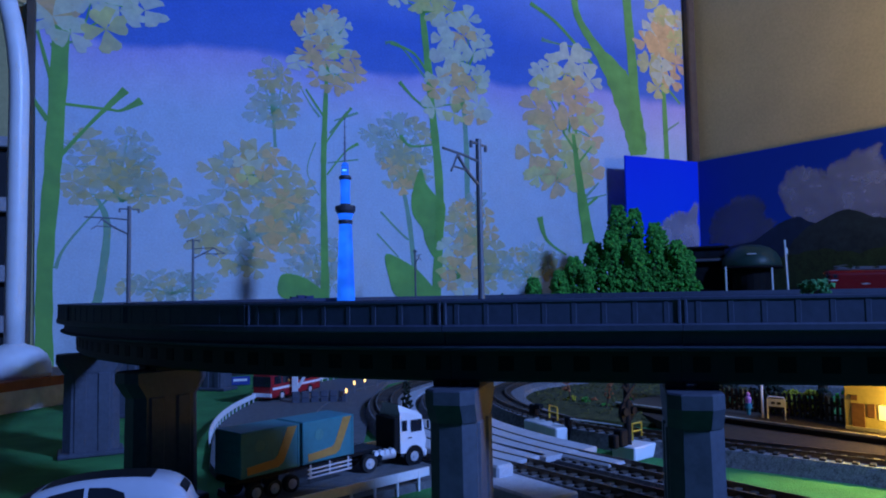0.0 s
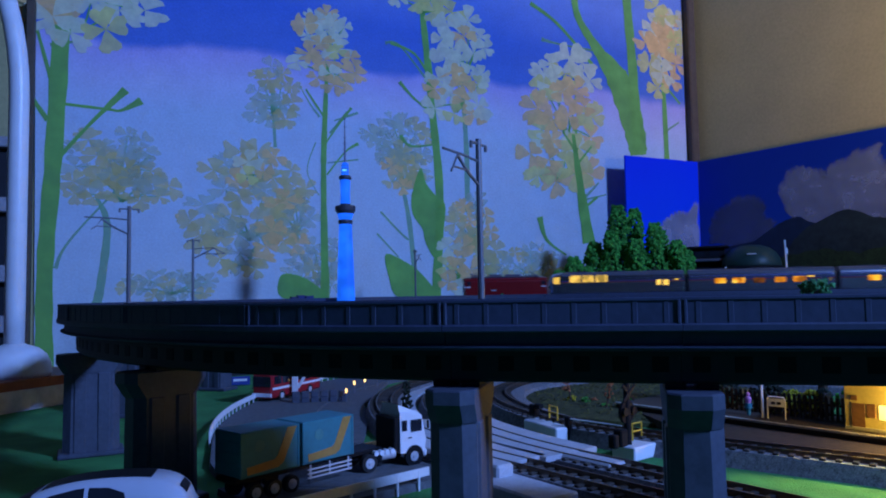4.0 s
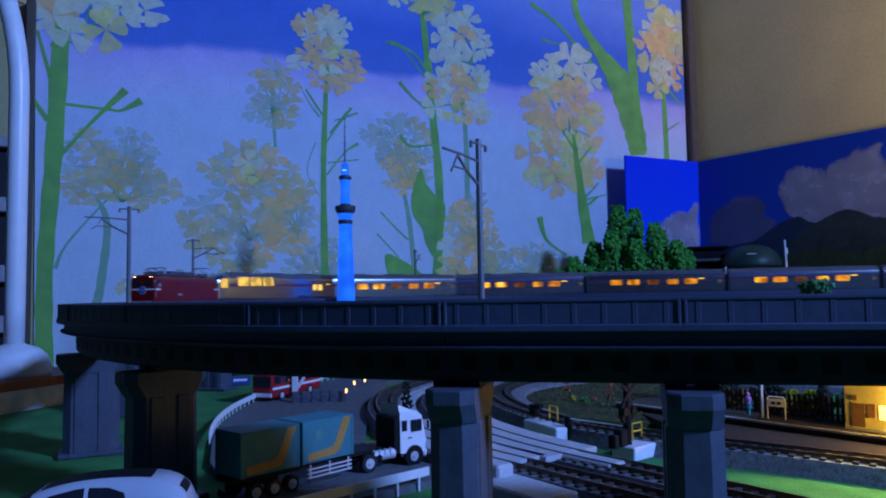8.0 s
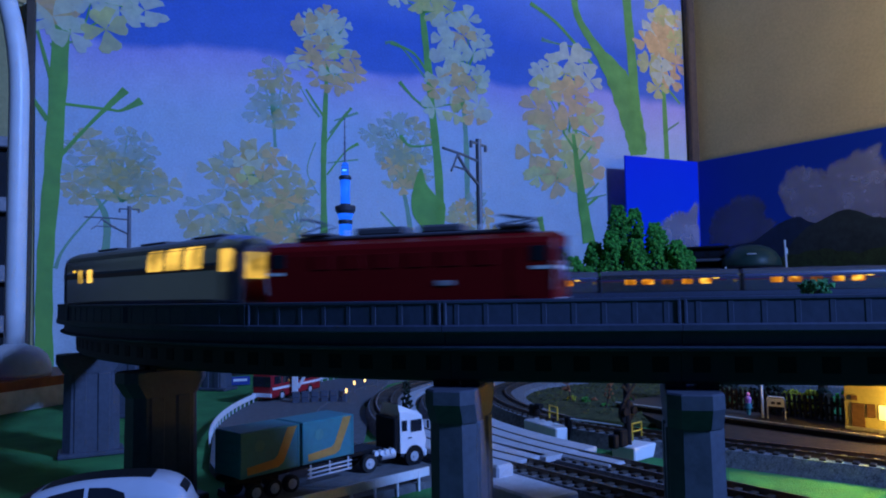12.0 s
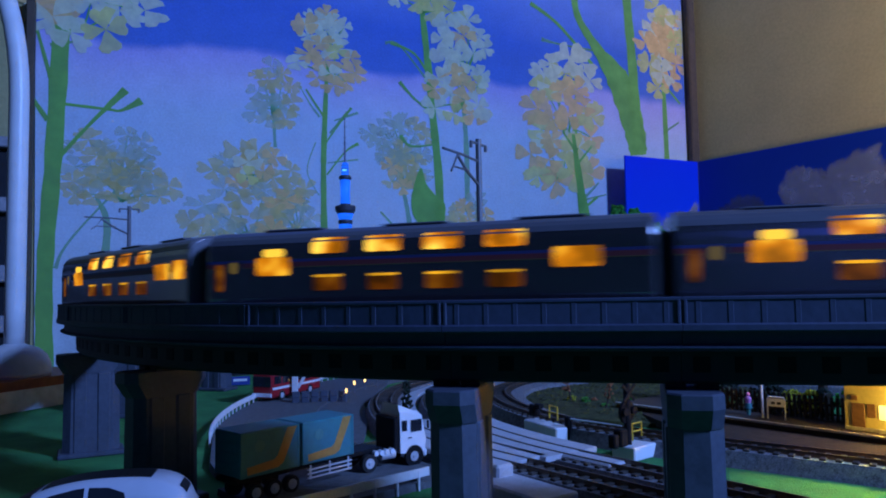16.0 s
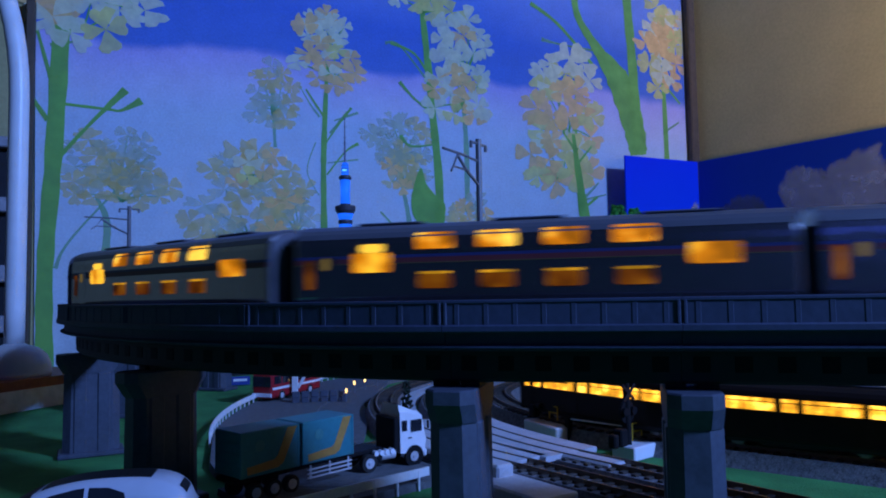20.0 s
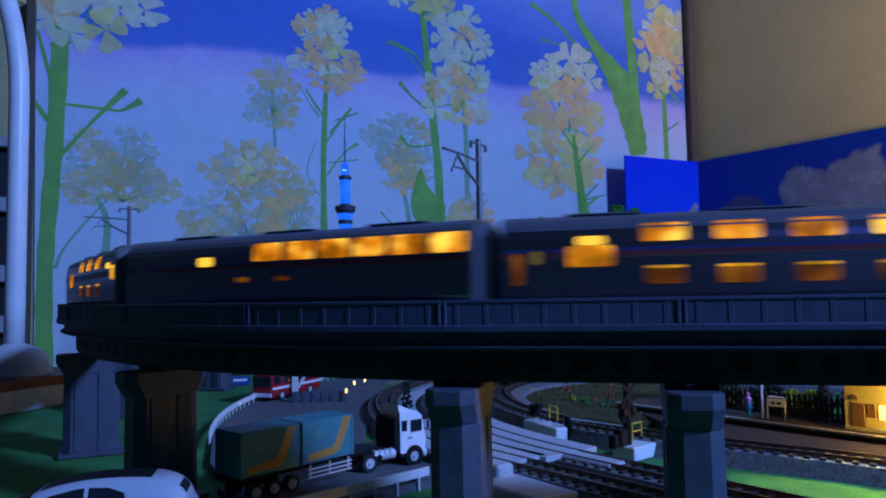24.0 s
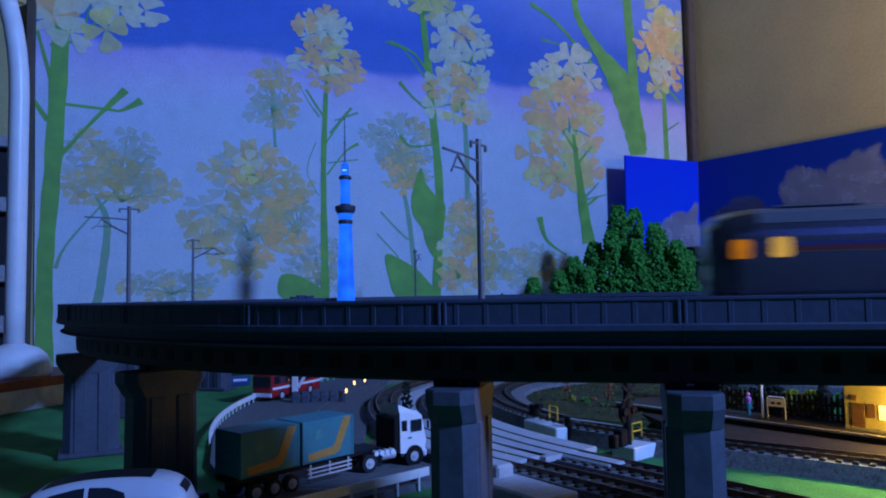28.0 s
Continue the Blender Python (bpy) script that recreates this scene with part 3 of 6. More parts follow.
LEAF_LOW = [(-0.486, 0.122), (-0.483, 0.095), (-0.471, 0.070), (-0.421, 0.069), (-0.438, 0.095), (-0.457, 0.110)]
LEAF_BL = [(-0.611, 0.096), (-0.595, 0.098), (-0.575, 0.089), (-0.558, 0.071), (-0.609, 0.072)]
CLUSTERS = [
    ("white", -0.815, 0.363, 0.049, 0.026, 16, 0.0151),
    ("white", -0.764, 0.383, 0.033, 0.015, 8, 0.0143),
    ("white", -0.554, 0.384, 0.033, 0.028, 16, 0.0106),
    ("peach", -0.556, 0.341, 0.043, 0.025, 18, 0.0113),
    ("yellow", -0.435, 0.433, 0.046, 0.018, 10, 0.0141),
    ("white", -0.377, 0.383, 0.035, 0.047, 22, 0.0123),
    ("peach", -0.390, 0.326, 0.044, 0.036, 18, 0.0129),
    ("white", -0.219, 0.367, 0.048, 0.027, 16, 0.0154),
    ("peach", -0.226, 0.312, 0.061, 0.046, 28, 0.0169),
    ("yellow", -0.241, 0.245, 0.053, 0.038, 18, 0.0167),
    ("peach", -0.061, 0.422, 0.035, 0.066, 26, 0.0157),
    ("white", -0.054, 0.457, 0.029, 0.037, 10, 0.0141),
    ("faint", -0.619, 0.300, 0.027, 0.035, 22, 0.0090),
    ("faint", -0.779, 0.219, 0.047, 0.029, 24, 0.0105),
    ("dusty", -0.773, 0.187, 0.050, 0.020, 18, 0.0105),
    ("dusty", -0.639, 0.215, 0.047, 0.025, 20, 0.0126),
    ("dusty", -0.645, 0.161, 0.066, 0.037, 38, 0.0137),
    ("peach", -0.636, 0.215, 0.016, 0.016, 3, 0.0101),
    ("dusty", -0.595, 0.166, 0.026, 0.038, 14, 0.0115),
    ("faint", -0.467, 0.259, 0.041, 0.034, 28, 0.0096),
    ("dusty", -0.461, 0.225, 0.034, 0.027, 14, 0.0110),
    ("dusty", -0.370, 0.158, 0.029, 0.036, 18, 0.0114),
    ("peach", -0.391, 0.108, 0.025, 0.035, 12, 0.0113),
    ("dusty", -0.351, 0.112, 0.025, 0.032, 14, 0.0115),
    ("faint", -0.726, 0.087, 0.048, 0.015, 18, 0.0083),
    ("faint", -0.569, 0.108, 0.032, 0.032, 14, 0.0097),
    ("faint", -0.289, 0.108, 0.044, 0.029, 14, 0.0088),
    ("dusty", -0.651, 0.115, 0.028, 0.015, 8, 0.0099),
]

LIFT = [0.00010]


def lift(step=0.000012):
    """Each printed motif lies a hair above the last."""
    LIFT[0] += step
    return -LIFT[0]


def stem_shape(points, y):
    """A tapered printed stroke through (x, z, width) points, smoothed."""
    pts = [Vector((a, b, w)) for a, b, w in points]
    fine = []
    for i in range(len(pts) - 1):
        p0, p1, p2, p3 = pts[max(i - 1, 0)], pts[i], pts[i + 1], pts[min(i + 2, len(pts) - 1)]
        for k in range(6):
            t = k / 6
            fine.append(0.5 * (2 * p1 + (p2 - p0) * t + (2 * p0 - 5 * p1 + 4 * p2 - p3) * t * t + (3 * p1 - p0 - 3 * p2 + p3) * t ** 3))
    fine.append(pts[-1])
    vs, n = [], len(fine)
    for i, q in enumerate(fine):
        d = fine[min(i + 1, n - 1)] - fine[max(i - 1, 0)]
        d = Vector((d.x, d.y)).normalized()
        w = q.z / 2 * (1 + 0.08 * math.sin(i * 2.3))
        vs += [(q.x - d.y * w, y, q.y + d.x * w), (q.x + d.y * w, y, q.y - d.x * w)]
    return Mesh().add(vs, [(2 * i, 2 * i + 1, 2 * i + 3, 2 * i + 2) for i in range(n - 1)])


def leaf_shape(outline, y):
    """A printed leaf with a smoothly curved edge."""
    n, vs = len(outline), []
    for i in range(n):
        p0, p1, p2, p3 = [Vector(outline[(i + k) % n]) for k in (-1, 0, 1, 2)]
        for k in range(4):
            t = k / 4
            q = 0.5 * (2 * p1 + (p2 - p0) * t + (2 * p0 - 5 * p1 + 4 * p2 - p3) * t * t + (3 * p1 - p0 - 3 * p2 + p3) * t ** 3)
            vs.append((q.x, y, q.y))
    return Mesh().add(vs, [tuple(range(len(vs)))])


for colour, rows in (("print_pale", STEMS_PALE),):
    for row in rows:
        part("printed_stem", stem_shape(row, lift()), colour, cloth)
rng = random.Random(4)


MIXES = {"white": ("white", "white", "white", "yellow", "peach"), "peach": ("peach", "peach", "peach", "white", "yellow"), "yellow": ("yellow", "yellow", "white", "peach"),
         "faint": ("faint", "faint", "dusty"), "dusty": ("dusty", "dusty", "faint", "dusty", "peach")}


def blossom_cluster(kind_of, u, v, ru, rv, count, r):
    """Translucent flowers of three to five rounded petals, spread evenly with gaps between them."""
    base, spots, sheets = lift(), [], {}
    r *= 1.50 if kind_of not in ("faint", "dusty") else 1.40
    wanted = max(3, int(0.74 * math.pi * (ru + 0.2 * r) * (rv + 0.2 * r) / (r * r)))
    ru, rv = max(ru - 0.15 * r, 0.4 * ru), max(rv - 0.15 * r, 0.4 * rv)
    for i in range(wanted):
        best, far = None, -1.0
        for _ in range(14):
            a, q = rng.uniform(0, 2 * math.pi), math.sqrt(rng.random())
            c = (u + ru * q * math.cos(a), v + rv * q * math.sin(a))
            d = min([(c[0] - x) ** 2 + (c[1] - z) ** 2 for x, z in spots] or [1.0])
            if d > far:
                best, far = c, d
        spots.append(best)
        cu, cv = best
        size, turn, petals = r * rng.uniform(0.72, 1.12), rng.uniform(0, 6.3), rng.choice((3, 4, 4, 5))
        squash, lean = rng.uniform(0.62, 1.0), rng.uniform(-0.6, 0.6)
        flowers = sheets.setdefault(rng.choice(MIXES[kind_of]), Mesh())
        for k in range(petals):
            b = turn + 2 * math.pi * k / petals + rng.uniform(-0.22, 0.22)
            y = base - 0.0000006 * (5 * i + k)
            wide = rng.uniform(0.85, 1.15) * (1.42 if petals == 3 else 1.18 if petals == 4 else 0.98)
            out = [(0.0, 0), (0.24, -0.15), (0.52, -0.31), (0.80, -0.43), (0.97, -0.36), (1.03, -0.16), (rng.uniform(0.84, 1.04), 0.02), (1.04, 0.18), (0.95, 0.38), (0.70, 0.40), (0.42, 0.26), (0.20, 0.13)]
            reach = rng.uniform(0.80, 1.15)
            vs = []
            for f, g in out:
                f, g = f * reach * rng.uniform(0.93, 1.07), g * wide * rng.uniform(0.86, 1.12)
                p, w = size * (f * math.cos(b) - g * math.sin(b)), size * squash * (f * math.sin(b) + g * math.cos(b))
                vs.append((min(cu + p + lean * w * 0.4, -0.018), y, cv + w))
            flowers.add(vs, [tuple(range(len(vs)))])
    for k, (x, z) in enumerate(spots[:9]):
        twig = [(u, v - 0.75 * rv, 0.0026), ((2 * u + x) / 3 + 0.003, v - 0.35 * rv + 0.2 * (z - v), 0.0019), (x, z, 0.0011)]
        part("printed_stem", stem_shape(twig, base + 0.000004), "print_pale" if kind_of in ("faint", "dusty") else "print_green", cloth)
    for colour, flowers in sheets.items():
        part("printed_blossom", flowers, "petal_" + colour, cloth)


for row in CLUSTERS:
    if row[0] in ("faint", "dusty"):
        blossom_cluster(*row)
for row in STEMS_TWIG:
    part("printed_stem", stem_shape(row, lift()), "print_pale", cloth)
for row in STEMS_GREEN:
    part("printed_stem", stem_shape(row, lift()), "print_green", cloth)
for leaf in (LEAF_BIG, LEAF_LOW, LEAF_BL):
    part("printed_leaf", leaf_shape(leaf, lift()), "print_green", cloth)
for row in CLUSTERS:
    if row[0] not in ("faint", "dusty"):
        blossom_cluster(*row)
for row in ([(-0.216, 0.286, 0.0050), (-0.210, 0.239, 0.0100), (-0.195, 0.139, 0.0180)], [(-0.212, 0.262, 0.0040), (-0.232, 0.288, 0.0026)], [(-0.210, 0.246, 0.0034), (-0.186, 0.272, 0.0024)]):
    part("printed_stem", stem_shape(row, lift()), "print_green", cloth)

# Brown upright trim between the cloth and the side wall.
whole("corner_trim", Mesh().box((0, 0, 0.5), (0.014, 0.012, 1.0), 0.002), "brown_trim", "brown upright strip in the corner of the room", "trim",
      Matrix.Translation(CORNER - ALONG * 0.009 + TO_EYE * 0.009) @ pose(0, 0, 0, 0, 0, 24), kind="structure")

# Printed sky cards: two stiff panels that meet in the corner.


def card(name, a, b, material, label):
    d = Vector((b[0] - a[0], b[1] - a[1], 0))
    length = d.length
    at = pose(a[0], a[1], 0, 0, 0, math.degrees(math.atan2(d.y, d.x)))
    root = thing(name, label, "backdrop board", at)
    part("board", Mesh().box((length / 2, 0.0015, 0.127), (length, 0.003, 0.254), 0.0006), material, root)
    return root, length


# The long board faces away from the blue lamp; that shade is in its colour.
card_a, len_a = card("sky_backdrop_board", (0.2453, 0.942), (0.3634, 1.0), "lit_sky", "narrow printed backdrop board with a deep blue sky")
card_b, len_b = card("sky_backdrop_board", (0.3634, 1.0), (0.545, 0.745), "shaded_sky", "long printed backdrop board with clouds and a dark mountain")


CLOUD_A = [(0.054, 0.149), (0.059, 0.161), (0.069, 0.17), (0.082, 0.176), (0.094, 0.181), (0.105, 0.178), (0.114, 0.183), (0.121, 0.193), (0.126, 0.193), (0.126, 0.131), (0.053, 0.13)]
CLOUD_BIG = [(0.119, 0.188), (0.119, 0.203), (0.126, 0.206), (0.128, 0.216), (0.137, 0.221), (0.148, 0.222), (0.162, 0.216), (0.172, 0.215), (0.176, 0.208), (0.181, 0.217), (0.192, 0.222), (0.202, 0.223), (0.212, 0.231),
             (0.221, 0.228), (0.231, 0.233), (0.238, 0.234), (0.235, 0.223), (0.24, 0.213), (0.262, 0.215), (0.27, 0.139), (0.199, 0.159), (0.159, 0.154), (0.131, 0.162)]
CLOUD_LOW = [(0.017, 0.165), (0.026, 0.18), (0.041, 0.185), (0.054, 0.195), (0.075, 0.195), (0.088, 0.191), (0.096, 0.182), (0.096, 0.165), (0.11, 0.159), (0.104, 0.143), (0.076, 0.132), (0.015, 0.136)]
MOUNT_FAR = [(0.034, 0.129), (0.06, 0.133), (0.08, 0.135), (0.096, 0.145), (0.116, 0.156), (0.131, 0.161), (0.142, 0.162), (0.15, 0.156), (0.165, 0.15), (0.198, 0.132), (0.196, 0.06), (0.033, 0.06)]
MOUNT = [(0.121, 0.116), (0.133, 0.133), (0.151, 0.148), (0.169, 0.155), (0.186, 0.163), (0.199, 0.165), (0.212, 0.161), (0.227, 0.153), (0.24, 0.151), (0.264, 0.139), (0.28, 0.077), (0.119, 0.05)]


def ragged(outline, y, amount, seed):
    """A printed patch whose edge is broken into small billows."""
    r, vs = random.Random(seed), []
    n = len(outline)
    for i in range(n):
        p0, p1 = Vector(outline[i]), Vector(outline[(i + 1) % n])
        d = p1 - p0
        for k in range(5):
            q = p0 + d * (k / 5)
            e = Vector((-d.y, d.x)).normalized() * amount * (abs(math.sin(2.2 * k + i)) - 0.4) * r.uniform(0.5, 1.3)
            vs.append((q.x + e.x, y, q.y + e.y))
    return Mesh().add(vs, [tuple(range(len(vs)))])


def cloud(outline, y, material, root, seed, label):
    """A soft printed cloud: thin layers that draw in towards its foot."""
    cu, cv = sum(q[0] for q in outline) / len(outline), min(q[1] for q in outline)
    for k in range(4):
        f = 1.03 - 0.035 * k
        part("printed_cloud", ragged([(cu + (a - cu) * f, cv + (b - cv) * f) for a, b in outline], y - 0.000012 * k, 0.0045, seed + 7 * k), material, root, label)


cloud(CLOUD_A, -0.00012, "cloud", card_a, 2, "pale printed cloud")
cloud(CLOUD_LOW, -0.00012, "cloud_shade", card_b, 3, "dim printed cloud")
cloud(CLOUD_BIG, -0.00018, "cloud", card_b, 4, "grey printed cloud")
part("printed_mountain", ragged(MOUNT_FAR, -0.00026, 0.0008, 5), "mountain_far", card_b, "dark blue printed mountain")
part("printed_mountain", ragged(MOUNT, -0.00030, 0.0008, 6), "mountain", card_b, "dark green printed mountain")
part("printed_hedge", ragged([(0.002, 0.04), (0.002, 0.108), (0.04, 0.104), (0.09, 0.110), (0.13, 0.114), (0.17, 0.120), (0.21, 0.112), (0.25, 0.122), (0.30, 0.115), (0.30, 0.04)], -0.00034, 0.003, 7), "hedge", card_b, "dark printed hedge")

# ---- the stacked boards, lamp and shelf beside the mat ----
EDGE = Vector((0.37, 0.93, 0)).normalized()
OUT = Vector((-EDGE.y, EDGE.x, 0))


def edge_board(name, start, length, depth, z0, z1, material, label, inset=0.0):
    a = Vector(start) + OUT * inset
    poly = [tuple(q[:2]) for q in (a, a + EDGE * length, a + EDGE * length + OUT * depth, a + OUT * depth)]
    m = Mesh().prism(poly, z0, z1)
    return whole(name, m, material, label, "board")


edge_board("white_board", (-0.3866, 0.218, 0), 0.352, 0.075, -0.004, 0.0140, "board", "white painted board at the edge of the mat")
edge_board("wooden_board", (-0.3880, 0.2154, 0), 0.362, 0.073, 0.0140, 0.0204, "wood", "red-brown stained board lying on the white board", 0.001)
lamp = thing("desk_lamp", "white plastic desk lamp with a domed foot on a board", "lamp", pose(-0.3035, 0.505, 0.0204))
part("foot", Mesh().lathe([(0.0235, 0.0), (0.0240, 0.003), (0.0232, 0.009), (0.0205, 0.015), (0.0155, 0.0195), (0.0085, 0.022), (0.0055, 0.0235)], 40), "white_plastic", lamp, smooth=True)
arm = [(0, 0, 0.02 + 0.03 * i) for i in range(7)] + [(-0.25 * (1 - math.cos(0.07 * i)), 0, 0.2 + 0.25 * math.sin(0.07 * i)) for i in range(1, 16)]
part("arm", Mesh().tube(arm, 0.0066, 20), "white_plastic", lamp, "long white arm that bends over at its top", True)
shelf = thing("shelf_unit", "open shelf with white boards behind the cloth's edge, shade painted on its back", "shelf", Matrix.Translation(CORNER - ALONG * 1.06 + TO_EYE * 0.005) @ pose(0, 0, 0, 0, 0, 24))
# The gloom between the shelf boards is in this panel's colour.
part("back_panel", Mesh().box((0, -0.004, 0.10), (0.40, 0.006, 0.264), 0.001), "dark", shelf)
for z, h in ((0.225, 0.010), (0.165, 0.014), (0.0995, 0.016), (0.052, 0.016), (0.0, 0.020)):
    part("shelf_board", Mesh().box((0, -0.012, z), (0.40, 0.014, h), 0.001), "loco_grey", shelf)
part("side_panel", Mesh().box((0.2045, -0.010, 0.12), (0.007, 0.018, 0.50), 0.001), "brown_trim", shelf)

# ---- the viaduct ----
SEG = 0.0595
HALF_W = 0.0152
RIB = Mesh().box((0, 0, 0.06765), (0.0013, 0.00024, 0.0058), 0.00012).data("rib", M["concrete"])
POST = Mesh().box((0, 0, 0.0678), (0.0009, 0.0008, 0.0062), 0.0002).data("end_post", M["concrete"])
# Flat black plate that paints a recess's shade onto the girder web.
POCKET_SHADE = Mesh().box((0, 0.0070, 0.0542), (0.0042, 0.0003, 0.0040), 0.0001).data("web_pocket", M["black"])


def viaduct_piece(s0, s1):
    """One moulded piece: deck, girder with brackets, two ribbed parapets, rails."""
    root = thing("viaduct_piece", "grey moulded plastic viaduct piece with ribbed parapets", "viaduct", group="viaduct pieces")
    gap, full, w = 0.00006, s1 - s0, HALF_W
    inner = [MAIN.at(s0 + gap + (full - 2 * gap) * i / 7) for i in range(8)]
    part("deck", Mesh().sweep(inner, [(-w, 0.0649), (-w - 0.0003, 0.0645), (-w - 0.0003, 0.0632), (-w, 0.0629), (-w + 0.0030, 0.0627), (-w + 0.0030, 0.0594), (-w + 0.0014, 0.0592), (-w + 0.0014, 0.0588), (-w + 0.0019, 0.0585), (-0.0072, 0.0575), (0.0072, 0.0575), (w - 0.0019, 0.0585), (w - 0.0014, 0.0588), (w - 0.0014, 0.0592), (w - 0.0030, 0.0594), (w - 0.0030, 0.0627), (w, 0.0629), (w + 0.0003, 0.0632), (w + 0.0003, 0.0645), (w, 0.0649), (w - 0.0014, 0.0649), (w - 0.0016, 0.0638), (-w + 0.0016, 0.0638), (-w + 0.0014, 0.0649)]), "concrete", root)
    part("girder", Mesh().sweep(inner, [(-0.0070, 0.0576), (-0.0070, 0.0500), (-0.0062, 0.0492), (0.0062, 0.0492), (0.0070, 0.0500), (0.0070, 0.0576)]), "girder", root, "girder under the deck, the deck's shade in its colour")
    for side in (-1, 1):
        o = side * w
        part("parapet", Mesh().sweep(inner, [(o - side * 0.0003, 0.0649), (o - side * 0.0003, 0.0704), (o, 0.0706), (o, 0.0712), (o - side * 0.0002, 0.0714), (o - side * 0.0012, 0.0714), (o - side * 0.0012, 0.0649)]), "concrete", root)
        for i in range(8):
            x, y, h = MAIN.at(s0 + full * (i + 0.5) / 8)
            part("rib", RIB, "concrete", root, at=pose(x, y, 0, 0, 0, math.degrees(h)) @ pose(0, o - side * 0.0003, 0))
        for i in (0, 1):
            x, y, h = MAIN.at(s0 + gap + 0.0007 + i * (full - 2 * gap - 0.0014))
            part("end_post", POST, "concrete", root, at=pose(x, y, 0, 0, 0, math.degrees(h)) @ pose(0, o - side * 0.0003, 0))
        for i in range(6):
            x, y, h = MAIN.at(s0 + full * (i + 0.5) / 6)
            part("web_pocket", POCKET_SHADE, "black", root, at=pose(x, y, 0, 0, 0, math.degrees(h)) @ pose(0, 0, 0, 0, 0, 0 if side > 0 else 180))
        r = side * 0.0045
        part("rail", Mesh().sweep(inner, [(r - 0.0004, 0.0646), (r + 0.0004, 0.0646), (r + 0.0004, 0.0662), (r - 0.0004, 0.0662)]), "rail", root)
    part("track_bed", Mesh().sweep(inner, [(-0.0095, 0.0638), (-0.0082, 0.0648), (0.0082, 0.0648), (0.0095, 0.0638)]), "ballast", root)
    return root


S0 = 0.8724 - 15 * SEG
for k in range(18):
    viaduct_piece(S0 + SEG * k, S0 + SEG * (k + 1))


def long_viaduct(name, s0, s1, label):
    """The rest of the line, out of sight or far off, in one long piece."""
    root = thing(name, label, "viaduct", group="viaduct pieces")
    run = MAIN.run(s0, s1, 0.02)
    w = HALF_W
    part("deck", Mesh().sweep(run, [(-w, 0.0649), (-w, 0.0612), (-0.0075, 0.0575), (0.0075, 0.0575), (w, 0.0612), (w, 0.0649), (w - 0.0016, 0.0638), (-w + 0.0016, 0.0638)]), "concrete", root)
    # The shade under the deck is in the girder's colour here too.
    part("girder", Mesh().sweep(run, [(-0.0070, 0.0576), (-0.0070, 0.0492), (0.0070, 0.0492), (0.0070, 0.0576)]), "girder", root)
    for side in (-1, 1):
        o, r = side * w, side * 0.0045
        part("parapet", Mesh().sweep(run, [(o, 0.0649), (o, 0.0714), (o - side * 0.0012, 0.0714), (o - side * 0.0012, 0.0649)]), "concrete", root)
        part("rail", Mesh().sweep(run, [(r - 0.0004, 0.0638), (r + 0.0004, 0.0638), (r + 0.0004, 0.0662), (r - 0.0004, 0.0662)]), "rail", root)


long_viaduct("viaduct_approach", -2.6, S0 - 0.0004, "long grey plastic viaduct that brings the track in")
long_viaduct("viaduct_exit", S0 + 18 * SEG + 0.0004, 3.0, "long grey plastic viaduct that leads the track away")


def oct_ring(a, b, c, z):
    """An eight-sided ring: half sizes a along, b across, corner cut c."""
    return [(a, -b + c, z), (a, b - c, z), (a - c, b, z), (-a + c, b, z), (-a, b - c, z), (-a, -b + c, z), (-a + c, -b, z), (a - c, -b, z)]


def pier():
    """A plastic pier: chamfered shaft on a foot, flared head, two bearings. x runs along the track."""
    root = thing("viaduct_pier", "grey plastic viaduct pier with a flared head, standing on the mat", "pier", group="viaduct piers")
    rings = [oct_ring(0.0066, 0.0122, 0.0032, 0.0), oct_ring(0.0063, 0.0119, 0.0032, 0.0395)]
    m = Mesh()
    for a in rings:
        m.v += a
    m.f = [tuple(range(8))[::-1], tuple(range(8, 16))] + [(i, (i + 1) % 8, 8 + (i + 1) % 8, 8 + i) for i in range(8)]
    part("shaft", m, "pier", root)
    for side in (-1, 1):
        part("pilaster", Mesh().box((0.0, side * 0.0050, 0.0195), (0.0140, 0.0056, 0.0390), 0.0006), "pier", root)
    h = Mesh()
    for a in (oct_ring(0.0066, 0.0122, 0.0032, 0.0388), oct_ring(0.0068, 0.0154, 0.0032, 0.0440), oct_ring(0.0068, 0.0154, 0.0032, 0.0474), oct_ring(0.0065, 0.0150, 0.0032, 0.0478)):
        h.v += a
    h.f = [tuple(range(8))[::-1], tuple(range(24, 32))] + [(8 * j + i, 8 * j + (i + 1) % 8, 8 * j + 8 + (i + 1) % 8, 8 * j + 8 + i) for j in range(3) for i in range(8)]
    part("head", h, "pier", root)
    part("foot", Mesh().box((0, 0, 0.0012), (0.0175, 0.0285, 0.0024), 0.0006), "pier", root)
    for x in (-0.004, 0.004):
        part("bearing", Mesh().box((x, 0, 0.0485), (0.0052, 0.0110, 0.0014), 0.0002), "girder", root)
    return root


pier0 = pier()
for k, s in enumerate((0.643, 0.7510, 0.8733, 0.9345, 1.052, 0.53, 0.406, 0.30, 0.19, 0.08, -0.03, -0.14, -0.25, -0.36, -0.5, -0.65, -0.85, -1.1, -1.4, -1.7, -2.0, -2.3, -2.55, 1.2, 1.4, 1.7, 2.0, 2.3, 2.6, 2.9)):
    x, y, h = MAIN.at(s)
    m = pose(x, y, 0, 0, 0, math.degrees(h))
    if k == 0:
        pier0.matrix_basis = m
    else:
        copy_thing(pier0, m)


